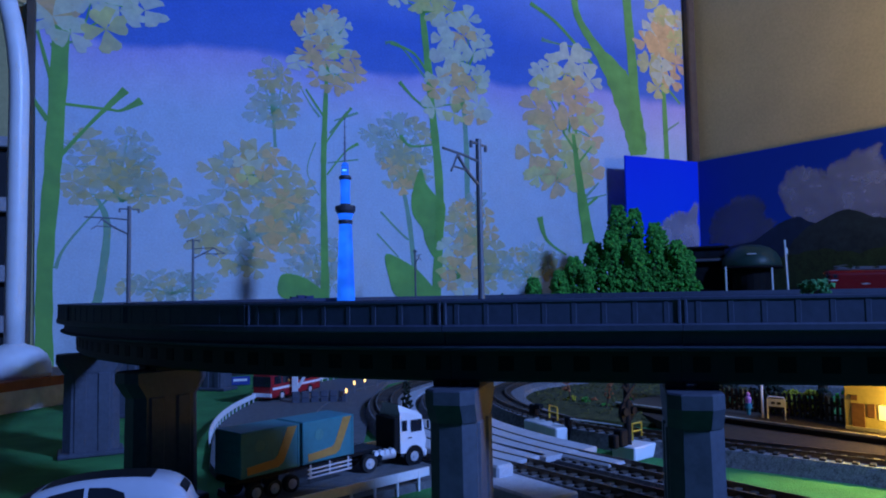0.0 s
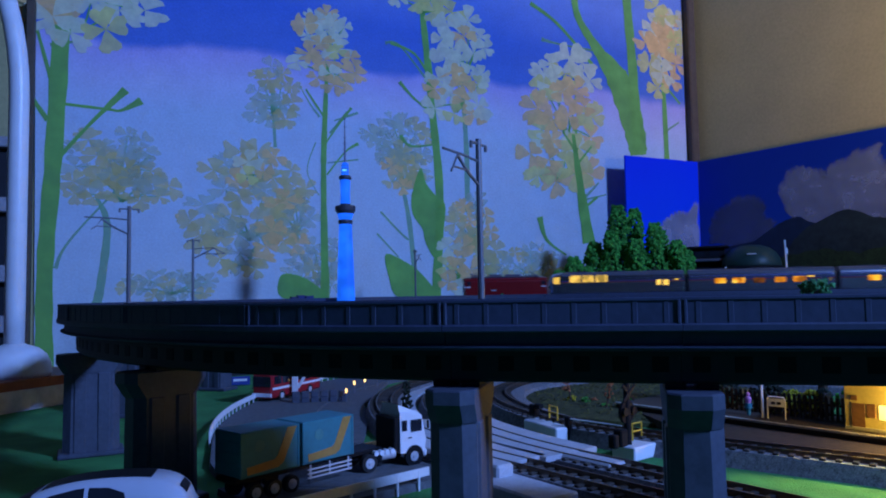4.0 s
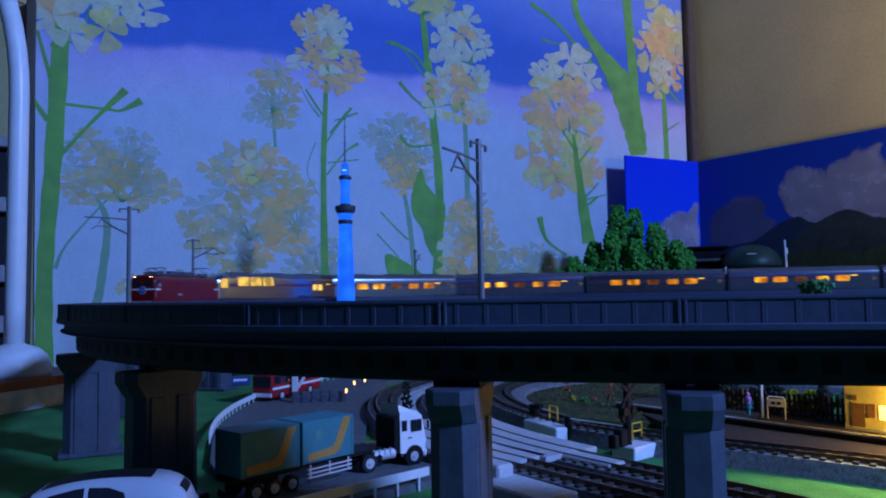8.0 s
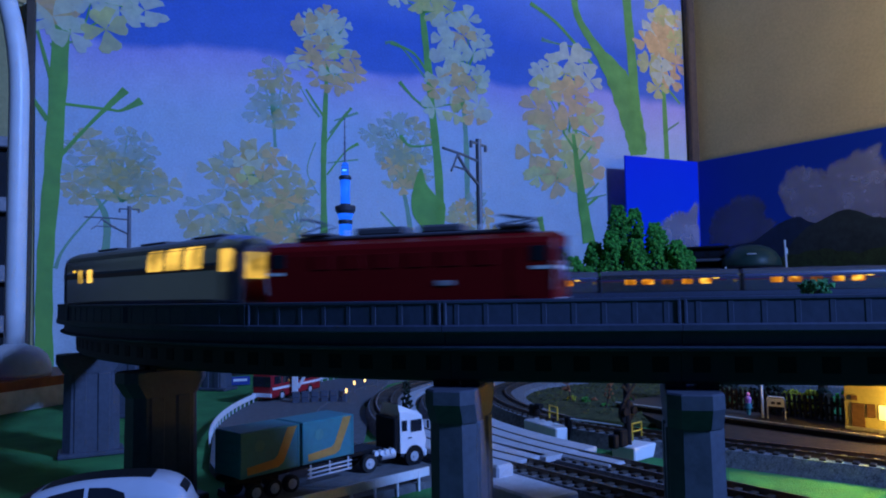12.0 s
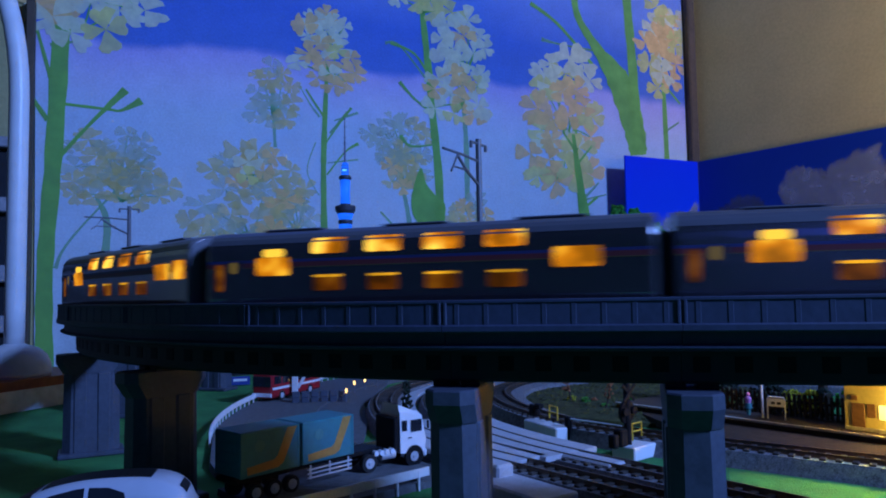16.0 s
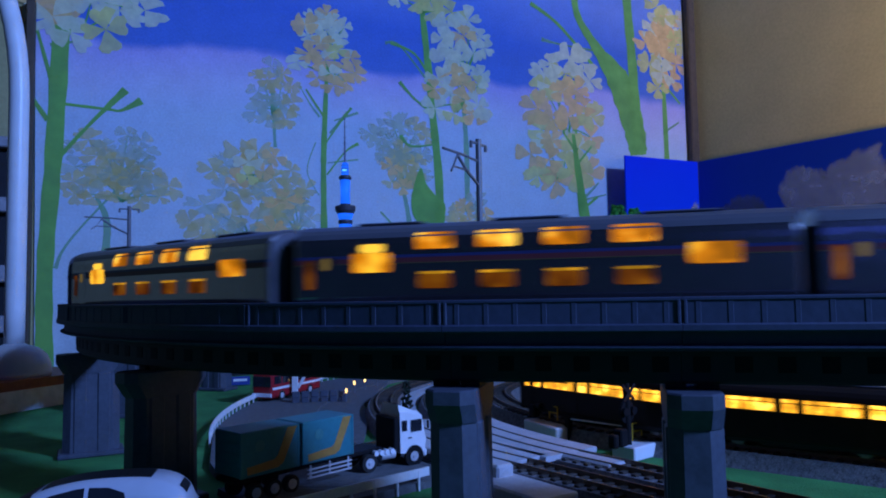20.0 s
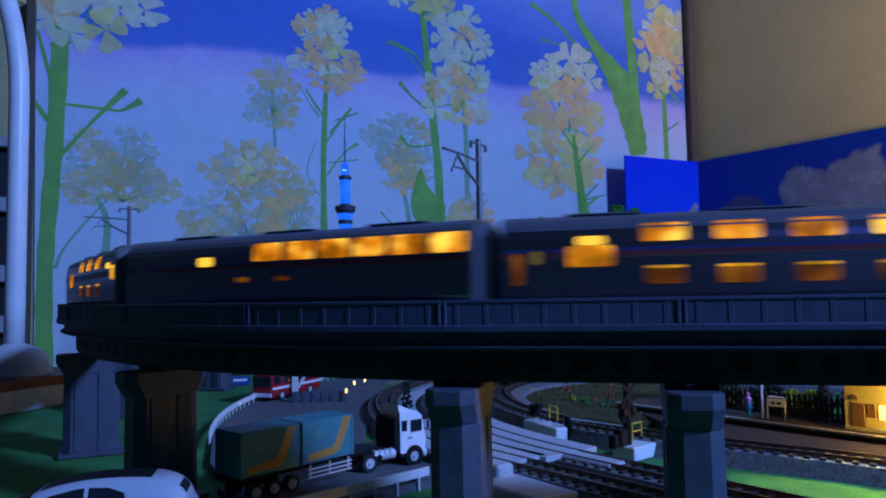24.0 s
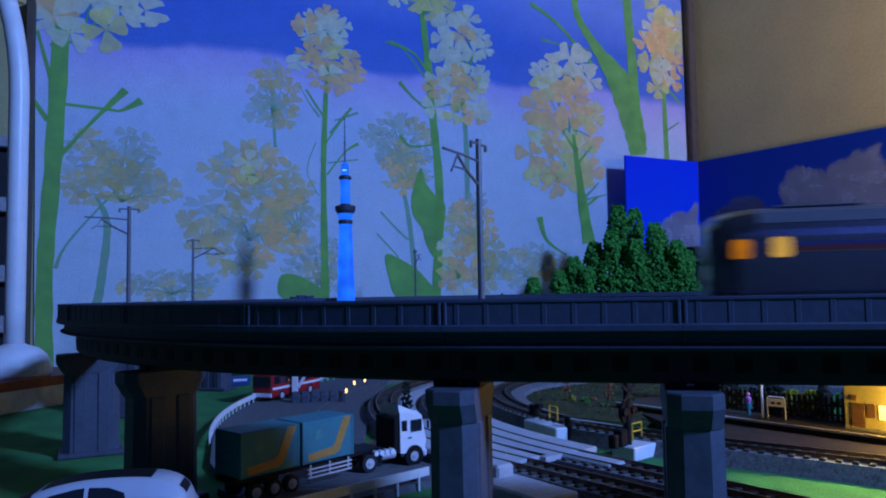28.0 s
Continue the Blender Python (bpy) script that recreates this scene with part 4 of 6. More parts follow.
def line_pole():
    """A catenary pole: post, cross-piece with two droppers, braced bracket arm towards +x."""
    root = thing("catenary_pole", "grey plastic overhead-line pole with a braced arm over the track", "pole", group="overhead-line poles")
    part("post", Mesh().cyl((0, 0, 0), (0, 0, 0.0515), 0.00105, 0.0009, 10), "steel_pole", root, smooth=False)
    part("base_block", Mesh().box((0, 0, 0.0010), (0.0034, 0.0030, 0.0022), 0.0003), "steel_pole", root)
    cross = Mesh().cyl((-0.0048, 0, 0.0500), (0.0048, 0, 0.0500), 0.0004, n=6)
    cross.cyl((-0.0045, 0, 0.0500), (-0.0045, 0, 0.0482), 0.0005, n=6).cyl((0.0045, 0, 0.0500), (0.0045, 0, 0.0482), 0.0005, n=6)
    part("cross_piece", cross, "steel_pole", root)
    arm_shape = Mesh().tube([(0, 0, 0.0445), (0.0095, 0, 0.0452), (0.0205, 0, 0.0454)], 0.00038, 6)
    arm_shape.tube([(0, 0, 0.0370), (0.0070, 0, 0.0405), (0.0125, 0, 0.0445)], 0.0005, 6)
    arm_shape.tube([(0.0125, 0, 0.0448), (0.0150, 0, 0.0410), (0.0060, 0, 0.0408)], 0.00032, 6).tube([(0.0150, 0, 0.0410), (0.0175, 0.0008, 0.0392)], 0.00032, 6)
    part("bracket_arm", arm_shape, "steel_pole", root)
    return root


def long_arm_pole():
    """A catenary pole whose arm is a long flat truss."""
    root = thing("catenary_pole", "grey plastic overhead-line pole with a long braced arm over the track", "pole", group="overhead-line poles")
    part("post", Mesh().cyl((0, 0, 0), (0, 0, 0.0520), 0.00105, 0.0009, 10), "steel_pole", root)
    part("base_block", Mesh().box((0, 0, 0.0010), (0.0034, 0.0030, 0.0022), 0.0003), "steel_pole", root)
    cross = Mesh().cyl((-0.0056, 0, 0.0505), (0.0056, 0, 0.0505), 0.0004, n=6)
    for x in (-0.0052, 0.0052):
        cross.cyl((x, 0, 0.0505), (x, 0, 0.0486), 0.0005, n=6)
    part("cross_piece", cross, "steel_pole", root)
    truss = Mesh().tube([(0, 0, 0.0438), (0.0175, 0, 0.0442), (0.0270, 0, 0.0392)], 0.00036, 6)
    truss.tube([(0.0070, 0, 0.0395), (0.0270, 0, 0.0392)], 0.00032, 6).tube([(0, 0, 0.0358), (0.0175, 0, 0.0438)], 0.0005, 6)
    truss.tube([(0.0165, 0.0006, 0.0380), (0.0215, 0.0006, 0.0392)], 0.00030, 6)
    part("bracket_arm", truss, "steel_pole", root)
    return root


pole0 = line_pole()
for k, (s, side) in enumerate(((0.632, 1), (0.1722, -1), (0.8762, 1))):
    x, y, h = MAIN.at(s)
    at = pose(x, y, 0.0690, 0, 0, math.degrees(h)) @ pose(0, side * 0.0160, 0, 0, 0, -90 * side - (17 if k == 2 else 0))
    if k == 0:
        pole0.matrix_basis = at
    else:
        copy_thing(pole0, at)
x, y, h = MAIN.at(0.4148)
long_arm_pole().matrix_basis = pose(x, y, 0.0690, 0, 0, math.degrees(h)) @ pose(0, -0.0160, 0, 0, 0, 100)

# ---- the sleeping-car train ----
L_CAR = 0.1382
PROFILE = [(0.0086, 0.0030), (0.0094, 0.0040), (0.0097, 0.0065), (0.0097, 0.0195), (0.0096, 0.0212), (0.0092, 0.0228), (0.0084, 0.0243), (0.0070, 0.0256), (0.0048, 0.0266), (0.0024, 0.0271), (0.0, 0.0272)]


def side_y(z):
    for (y0, z0), (y1, z1) in zip(PROFILE, PROFILE[1:]):
        if z0 <= z <= z1:
            return y0 + (y1 - y0) * (z - z0) / (z1 - z0)
    return 0.0


def pane(x0, x1, z0, z1, side, cut=0.0006, proud=0.00018):
    """A window pane with cut corners that follows the side of the coach. side: +1 left, -1 right."""
    xs = [x0, x0 + cut, x1 - cut, x1]
    zs = [z0, z0 + cut, (z0 + z1) / 2, z1 - cut, z1]
    vs, fs, idx = [], [], {}
    for j, z in enumerate(zs):
        for i, x in enumerate(xs):
            xx = x
            if j in (0, 4) and i in (0, 3):
                xx = x + (cut * 0.65 if i == 0 else -cut * 0.65)
            idx[i, j] = len(vs)
            zz = z + (cut * 0.35 if (j == 0 and i in (0, 3)) else -cut * 0.35 if (j == 4 and i in (0, 3)) else 0)
            vs.append((xx, side * (side_y(zz) + proud), zz))
    fs = [(idx[i, j], idx[i + 1, j], idx[i + 1, j + 1], idx[i, j + 1]) for j in range(4) for i in range(3)]
    n = len(vs)
    vs += [(x, y - side * 0.0004, z) for x, y, z in vs]
    fs += [tuple(n + k for k in f[::-1]) for f in fs]
    ring = [idx[0, j] for j in range(5)] + [idx[i, 4] for i in (1, 2, 3)] + [idx[3, j] for j in (3, 2, 1, 0)] + [idx[i, 0] for i in (2, 1)]
    fs += [(a, b, n + b, n + a) for a, b in zip(ring, ring[1:] + ring[:1])]
    return Mesh().add(vs, fs)


def body_shell(front, rear, profile, round_front=False, round_rear=False):
    """The body carried along x; rounded ends pull in towards the tip."""
    loop = [(-y, z) for y, z in profile] + [(y, z) for y, z in profile[-2::-1]]
    stations = []
    tip = ((0.0, 0.80), (0.0025, 0.90), (0.006, 0.96), (0.011, 1.0)) if round_rear else ((0.0, 0.97), (0.0006, 1.0))
    stations += [(rear + d, q) for d, q in tip]
    tip = ((0.0, 0.80), (0.0025, 0.90), (0.006, 0.96), (0.011, 1.0)) if round_front else ((0.0, 0.97), (0.0006, 1.0))
    stations += [(front - d, q) for d, q in tip[::-1]]
    vs = [(x, y * q, 0.003 + (z - 0.003) * (0.3 + 0.7 * q)) for x, q in stations for y, z in loop]
    n, k = len(loop), len(stations)
    fs = [(i * n + j, i * n + (j + 1) % n, (i + 1) * n + (j + 1) % n, (i + 1) * n + j) for i in range(k - 1) for j in range(n)]
    fs += [tuple(range(n))[::-1], tuple(range((k - 1) * n, k * n))]
    return Mesh().add(vs, fs)


def bogie(root, x, material="underframe"):
    b = part("bogie", Mesh().box((x, 0, 0.0036), (0.021, 0.0125, 0.0022), 0.0005).box((x, 0.0068, 0.0030), (0.022, 0.0012, 0.0024), 0.0004).box((x, -0.0068, 0.0030), (0.022, 0.0012, 0.0024), 0.0004), material, root)
    for dx in (-0.007, 0.007):
        wheel = Mesh()
        for y in (-0.0045, 0.0045):
            wheel.cyl((x + dx, y - 0.0009, 0.00285), (x + dx, y + 0.0009, 0.00285), 0.00285, n=16)
        wheel.cyl((x + dx, -0.0045, 0.00285), (x + dx, 0.0045, 0.00285), 0.0007, n=8)
        part("wheelset", wheel, "wheel", b)


FRONT, REAR = 0.0671, -0.0671


def fx(mm):
    """From millimetres behind the front coupling to the coach's own x."""
    return L_CAR / 2 - mm / 1000


def add_windows(root, rows, side):
    for x0, x1, z0, z1, material in rows:
        part("window", pane(fx(x1), fx(x0), z0 / 1000, z1 / 1000, side), material, root)


def coach(windows_right, windows_left, label, round_rear=False, lounge=False):
    root = thing("sleeping_coach", label, "train coach", group="coaches of the night train")
    part("body", body_shell(FRONT, REAR, [q for q in PROFILE[:6]] + [(0.0084, 0.0243)] + PROFILE[7:], lounge, round_rear), "silver", root, smooth=False)
    roof_profile = [(0.0093, 0.0229), (0.0085, 0.02445), (0.0071, 0.0257), (0.0049, 0.0267), (0.0024, 0.0272), (0.0, 0.0273)]
    loop = [(y, z) for y, z in roof_profile] + [(-y, z) for y, z in roof_profile[-2::-1]]
    loop = loop + [(-0.0070, 0.0240), (0.0070, 0.0240)]
    cut = 0.012
    part("roof", Mesh().sweep([(REAR + (cut if round_rear else 0.0002), 0, 0), (FRONT - (cut if lounge else 0.0002), 0, 0)], loop), "roof", root)
    for x in (-0.040, 0.0, 0.040):
        part("roof_unit", Mesh().box((x, 0, 0.02745), (0.020, 0.0080, 0.0007), 0.0003), "roof", root)
    part("underframe", Mesh().box((0, 0, 0.0030), (0.126, 0.0150, 0.0020), 0.0005).box((0, 0, 0.0018), (0.050, 0.0140, 0.0030), 0.0006), "underframe", root)
    for x in (-0.0470, 0.0470):
        bogie(root, x)
    for side in (-1, 1):
        for z, tall, material in ((0.01760, 0.0008, "band_blue"), (0.01650, 0.0014, "band_red"), (0.01568, 0.00024, "band_gold")):
            a, b = REAR + (0.011 if round_rear else 0.0004), FRONT - (0.011 if lounge else 0.0004)
            part("stripe", Mesh().box(((a + b) / 2, side * 0.00971, z), (b - a, 0.00014, tall)), material, root)
        if not lounge:
            part("door", pane(fx(129.2), fx(123.2), 0.0050, 0.0205, side, 0.0005, 0.00010), "silver", root)
    if not lounge:
        rim = [(-y * 0.95, 0.0035 + (z - 0.0035) * 0.97) for y, z in PROFILE] + [(y * 0.95, 0.0035 + (z - 0.0035) * 0.97) for y, z in PROFILE[-2::-1]]
        n = len(rim)
        vs = [(x, y, z) for x in (FRONT - 0.0002, FRONT + 0.0004) for y, z in rim]
        part("end_wall", Mesh().add(vs, [tuple(range(n))[::-1], tuple(range(n, 2 * n))] + [(i, (i + 1) % n, n + (i + 1) % n, n + i) for i in range(n)]), "roof", root, "plain grey end wall")
        part("gangway", Mesh().box((FRONT + 0.0010, 0, 0.0135), (0.0020, 0.0095, 0.0175), 0.0005), "underframe", root)
        part("coupler", Mesh().box((FRONT + 0.0008, 0, 0.0042), (0.0030, 0.0022, 0.0016), 0.0003), "underframe", root)
    if not round_rear:
        part("gangway", Mesh().box((REAR - 0.0010, 0, 0.0135), (0.0020, 0.0095, 0.0175), 0.0005), "underframe", root)
        part("coupler", Mesh().box((REAR - 0.0008, 0, 0.0042), (0.0030, 0.0022, 0.0016), 0.0003), "underframe", root)
    add_windows(root, windows_right, -1)
    add_windows(root, windows_left, 1)
    return root


def room_windows(upper, rest, lower=None):
    rows = []
    for a, b in upper:
        rows.append((a + 0.9, b - 0.9, 19.4, 24.1, "win_upper"))
    for a, b in (lower or upper):
        rows.append((a + 1.6, b - 1.6, 8.5, 12.4, "win_lower"))
        rows.append((a + 1.6, b - 1.6, 12.45, 13.2, "win_trim"))
    return rows + rest


UP4 = [(34.5, 47.0), (52.6, 65.0), (70.4, 82.8), (88.0, 100.4)]
PLUS = [(107.0, 118.4, 13.2, 18.7, "win_mid"), (109.0, 116.0, 18.8, 21.2, "win_small")]
DOOR = [(130.4, 132.9, 8.6, 17.0, "win_lower"), (125.6, 127.6, 14.0, 17.6, "win_dim")]
RIGHT_A = room_windows(UP4, [(15.4, 27.6, 13.4, 18.8, "win_mid")] + PLUS + DOOR)
RIGHT_B = room_windows(UP4, [(17.0, 28.8, 13.2, 18.6, "win_mid"), (4.8, 13.4, 13.2, 19.4, "win_mid")] + PLUS + DOOR)
LEFT = [(26, 37, 12.8, 18.2, "win_mid"), (43, 54.6, 12.8, 18.2, "win_upper"), (62.5, 73, 12.8, 17.8, "win_lower"), (82, 92, 12.8, 18.0, "win_mid"), (98.5, 110, 12.8, 18.4, "win_upper"), (111, 117.5, 17.6, 18.7, "win_small"),
        (131, 132.6, 13.4, 17.0, "win_dim")]
DINING = [(4.0 + 12.6 * k, 14.6 + 12.6 * k, 18.0, 23.6, "win_upper") for k in range(6)] + [(95, 101.4, 17.0, 20.0, "win_small"), (80, 85, 11.6, 13.2, "win_lower"), (64, 69, 11.8, 13.2, "win_lower")]
SUITE = room_windows([(33.2, 46), (55.4, 68.6), (78, 90.8)], [(108.8, 120.6, 13.2, 19.4, "win_mid"), (12, 19.2, 18.6, 20.8, "win_small"), (3.4, 8.8, 14.4, 18.2, "win_mid"), (3.4, 8.8, 18.3, 19.5, "win_small")])
LAST = room_windows([(32.4, 45.4), (55.2, 68.4), (78, 90.8)], [(10, 17.6, 13.6, 19.0, "win_mid"), (10, 17.6, 19.1, 21.4, "win_small"), (2.8, 6.0, 14.4, 18.6, "win_dim"), (117.2, 121.6, 14.4, 19.4, "win_tail"), (126.4, 130.6, 14.2, 19.0, "win_mid")])
BIG3 = [(22.0, 33.6, 16.4, 23.8, "win_lounge"), (35.4, 47.0, 16.4, 23.8, "win_lounge"), (48.8, 60.4, 16.4, 23.8, "win_lounge")]
LOUNGE_R = BIG3 + [(108.9, 114.0, 13.8, 19.2, "win_lounge"), (118.6, 123.4, 13.8, 19.2, "win_lounge"), (126, 129, 18.4, 19.4, "win_small")]
LOUNGE_L = BIG3 + [(109, 113.6, 12.4, 17.8, "win_lounge"), (115.6, 120.8, 12.4, 17.8, "win_lounge"), (126, 131, 17.4, 18.4, "win_small")]

SILVER_LABEL = "silver two-deck sleeping coach with warm lit windows on the viaduct"
coach_a = coach(RIGHT_A, LEFT, SILVER_LABEL)
coach_b = coach(RIGHT_B, LEFT, "silver two-deck sleeping coach with warm windows, two side by side")
lounge_car = coach(LOUNGE_R, LOUNGE_L, "silver lounge coach with a glazed rounded end behind the locomotive", lounge=True)
for side in (-1, 1):
    part("end_window", pane(0.0560, 0.0640, 0.0150, 0.0222, side, 0.0012, -0.0001), "win_lounge", lounge_car)
part("front_glass", Mesh().box((0.0669, 0, 0.0168), (0.0006, 0.0128, 0.0085), 0.0002), "win_lounge", lounge_car, "large lit end window")
dining_car = coach(DINING, LEFT, "silver dining coach with a row of lit upper windows")
suite_car = coach(SUITE, LEFT, "silver sleeping coach with three lit compartments on each deck")
last_car = coach(LAST, LEFT, "silver end coach with a rounded glazed tail", round_rear=True)
part("tail_glass", Mesh().box((-0.0669, 0, 0.0165), (0.0006, 0.0110, 0.0075), 0.0002), "glass_dark", last_car, "dark end window")
for y in (-0.0052, 0.0052):
    part("tail_light", Mesh().cyl((-0.0666, y, 0.0085), (-0.0673, y, 0.0085), 0.0009, n=12), "loco_red", last_car)
COACHES = [lounge_car]
for kind_of in "AABAAABB":
    source = coach_a if kind_of == "A" else coach_b
    COACHES.append(source if source not in COACHES else copy_thing(source, pose(0, 0, 0)))
COACHES += [dining_car, suite_car, last_car]


def locomotive():
    root = thing("electric_locomotive", "red electric locomotive with white stripe, badge and lit headlights", "locomotive")
    prof = [(0.0088, 0.0045), (0.0094, 0.0052), (0.0094, 0.0185), (0.0092, 0.0200), (0.0082, 0.0216), (0.0060, 0.0228), (0.0030, 0.0234), (0.0, 0.0236)]
    loop = [(-y, z) for y, z in prof] + [(y, z) for y, z in prof[-2::-1]]
    stations = [(-0.0605, 0.90), (-0.0590, 0.985), (-0.057, 1.0), (0.057, 1.0), (0.0590, 0.985), (0.0605, 0.90)]
    vs = [(x, y * (q if abs(x) > 0.0595 else 1), 0.0045 + (z - 0.0045) * (0.5 + 0.5 * q)) for x, q in stations for y, z in loop]
    n, k = len(loop), len(stations)
    fs = [(i * n + j, i * n + (j + 1) % n, (i + 1) * n + (j + 1) % n, (i + 1) * n + j) for i in range(k - 1) for j in range(n)]
    fs += [tuple(range(n))[::-1], tuple(range((k - 1) * n, k * n))]
    part("body", Mesh().add(vs, fs), "loco_red", root)
    part("underframe", Mesh().box((0, 0, 0.0042), (0.112, 0.0140, 0.0022), 0.0005).box((0, 0, 0.0024), (0.026, 0.0150, 0.0030), 0.0006), "underframe", root)
    for x in (-0.041, 0.041):
        bogie(root, x * 0.68)
    part("roof_walk", Mesh().box((0, 0, 0.0239), (0.100, 0.0090, 0.0012), 0.0004), "roof", root)
    for x, l in ((-0.012, 0.022), (0.014, 0.018)):
        part("roof_box", Mesh().box((x, 0, 0.0254), (l, 0.0086, 0.0024), 0.0006), "roof", root)
    for x in (-0.030, -0.024, 0.028):
        part("insulator", Mesh().cyl((x, 0.002, 0.0242), (x, 0.002, 0.0268), 0.0006, n=8), "white_stripe", root)
    for x, up in ((0.043, 0), (-0.041, 1)):
        p = part("pantograph", Mesh().box((x, 0, 0.0252), (0.014, 0.0100, 0.0008), 0.0002), "roof", root, "grey folding pantograph")
        bars = Mesh()
        top = 0.0300 if up else 0.0284
        for y in (-0.0042, 0.0042):
            bars.tube([(x - 0.006, y, 0.0256), (x + (0.004 if up else 0.008), y * 0.7, 0.0256 + (top - 0.0256) * 0.55), (x - 0.004, y * 0.6, top)], 0.00032, 6)
        bars.tube([(x - 0.0046, -0.0075, top - 0.0006), (x - 0.004, -0.0055, top), (x - 0.004, 0.0055, top), (x - 0.0046, 0.0075, top - 0.0006)], 0.00036, 6)
        part("arms", bars, "steel_pole", p)
    for end in (1, -1):
        for y in (-0.0043, 0.0043):
            part("windscreen", Mesh().box((end * 0.06035, y, 0.0172), (0.0009, 0.0066, 0.0042), 0.0003), "glass_dark", root)
            part("headlight", Mesh().cyl((end * 0.0580, y * 1.30, 0.0213), (end * 0.0604, y * 1.30, 0.0213), 0.00092, n=14), "head_lamp" if end > 0 else "loco_grey", root)
            hood = [(0.00098, -0.0030), (0.00132, -0.0030), (0.00132, 0.0006), (0.00098, 0.0006), (0.00098, -0.0030)]
            part("lamp_hood", Mesh().lathe(hood, 16, pose(end * 0.0604, y * 1.30, 0.0213, 0, 90 * end, 0)), "loco_red", root)
            part("marker_light", Mesh().cyl((end * 0.0600, y * 1.5, 0.0092), (end * 0.0610, y * 1.5, 0.0092), 0.0007, n=10), "glass_dark", root)
        part("stripe", Mesh().box((end * 0.06055, 0, 0.01345), (0.0006, 0.0165, 0.0009), 0.0001), "white_stripe", root, "white stripe across the nose")
        part("skirt", Mesh().box((end * 0.0590, 0, 0.0041), (0.0034, 0.0160, 0.0040), 0.0008), "loco_grey", root, "grey front skirt")
        part("coupler", Mesh().box((end * 0.0622, 0, 0.0042), (0.0040, 0.0026, 0.0020), 0.0004), "underframe", root)
        for y in (-0.0075, 0.0075):
            part("side_stripe", Mesh().box((end * 0.0555, math.copysign(0.00943, y), 0.01345), (0.0085, 0.0002, 0.0009)), "white_stripe", root)
            part("cab_window", Mesh().box((end * 0.0540, math.copysign(0.00936, y), 0.0172), (0.0060, 0.0004, 0.0040), 0.0001), "glass_dark", root)
            part("handrail", Mesh().tube([(end * 0.0590, y * 1.26, 0.0075), (end * 0.0596, y * 1.26, 0.0110), (end * 0.0590, y * 1.26, 0.0150)], 0.00016, 6), "loco_grey", root)
    badge = part("badge", Mesh().cyl((0.0606, 0, 0.0128), (0.0613, 0, 0.0128), 0.0025, n=28), "badge_blue", root, "round blue badge with a pale ring")
    part("badge_ring", Mesh().lathe([(0.0025, -0.0001), (0.0027, 0.0003), (0.0025, 0.0008), (0.0023, 0.0008), (0.0023, -0.0001)], 28, pose(0.0606, 0, 0.0128, 0, 90, 0)), "loco_grey", badge)
    part("badge_mark", Mesh().cyl((0.0613, 0, 0.0131), (0.06155, 0, 0.0131), 0.0008, n=5), "loco_grey", badge)
    for side in (-1, 1):
        for i in range(6):
            part("louvre", Mesh().box((-0.034 + 0.0135 * i, side * 0.00942, 0.0165), (0.0090, 0.0003, 0.0042), 0.0001), "loco_red", root)
        part("name_plate", Mesh().box((0.018, side * 0.0095, 0.0098), (0.0070, 0.0003, 0.0014), 0.0001), "loco_grey", root)
        part("door", Mesh().box((0.0460, side * 0.00943, 0.0125), (0.0052, 0.0002, 0.0130)), "loco_red", root)
    for ob in root.children_recursive:
        if not ob.name.startswith(("bogie", "wheelset")):
            ob.data.transform(Matrix.Diagonal((0.725, 1, 1, 1)))
    return root


LOCO = locomotive()

# ---- the lit tower ----
tower = thing("model_tower", "tall toy lattice tower glowing blue from inside, standing on the mat", "tower", pose(-0.0893, 0.652, 0) @ Matrix.Scale(1.052, 4))
part("shaft", Mesh().lathe([(0.0100, 0.0), (0.0092, 0.03), (0.0078, 0.067), (0.0070, 0.095), (0.0060, 0.120), (0.0056, 0.132)], 24), "tower_glow", tower, smooth=True)
part("lower_deck", Mesh().lathe([(0.0058, 0.1318), (0.0063, 0.1338), (0.0062, 0.1352), (0.0054, 0.1355)], 24), "tower_dark", tower)
part("deck_neck", Mesh().lathe([(0.0054, 0.1355), (0.0072, 0.1410)], 24), "tower_glow", tower, smooth=True)
part("upper_deck", Mesh().lathe([(0.0070, 0.1408), (0.0088, 0.1438), (0.0091, 0.1465), (0.0086, 0.1478), (0.0048, 0.1480)], 28), "tower_dark", tower)
part("deck_rail", Mesh().lathe([(0.0046, 0.1480), (0.0046, 0.1496), (0.0042, 0.1496)], 20), "tower_dark", tower)
part("upper_shaft", Mesh().lathe([(0.0044, 0.1480), (0.0042, 0.160), (0.0046, 0.1708)], 20), "tower_glow", tower, smooth=True)
part("top_deck", Mesh().lathe([(0.0046, 0.1708), (0.0057, 0.1722), (0.0055, 0.1736), (0.0040, 0.1748)], 20), "tower_dark", tower)
part("lantern", Mesh().lathe([(0.0034, 0.1748), (0.0032, 0.1840), (0.0024, 0.1860)], 16), "tower_glow", tower)
part("lamp_bar", Mesh().box((0, -0.0034, 0.1790), (0.0036, 0.0006, 0.0016), 0.0002), "tower_lamp", tower)
for z, r in ((0.1775, 0.0036), (0.1805, 0.0036), (0.1835, 0.0034)):
    part("lantern_ring", Mesh().lathe([(r - 0.0004, z - 0.0003), (r, z), (r - 0.0004, z + 0.0003)], 16), "tower_dark", tower)
part("spire", Mesh().lathe([(0.0009, 0.1855), (0.0008, 0.205), (0.0005, 0.2065), (0.0004, 0.2267)], 10), "spire", tower)
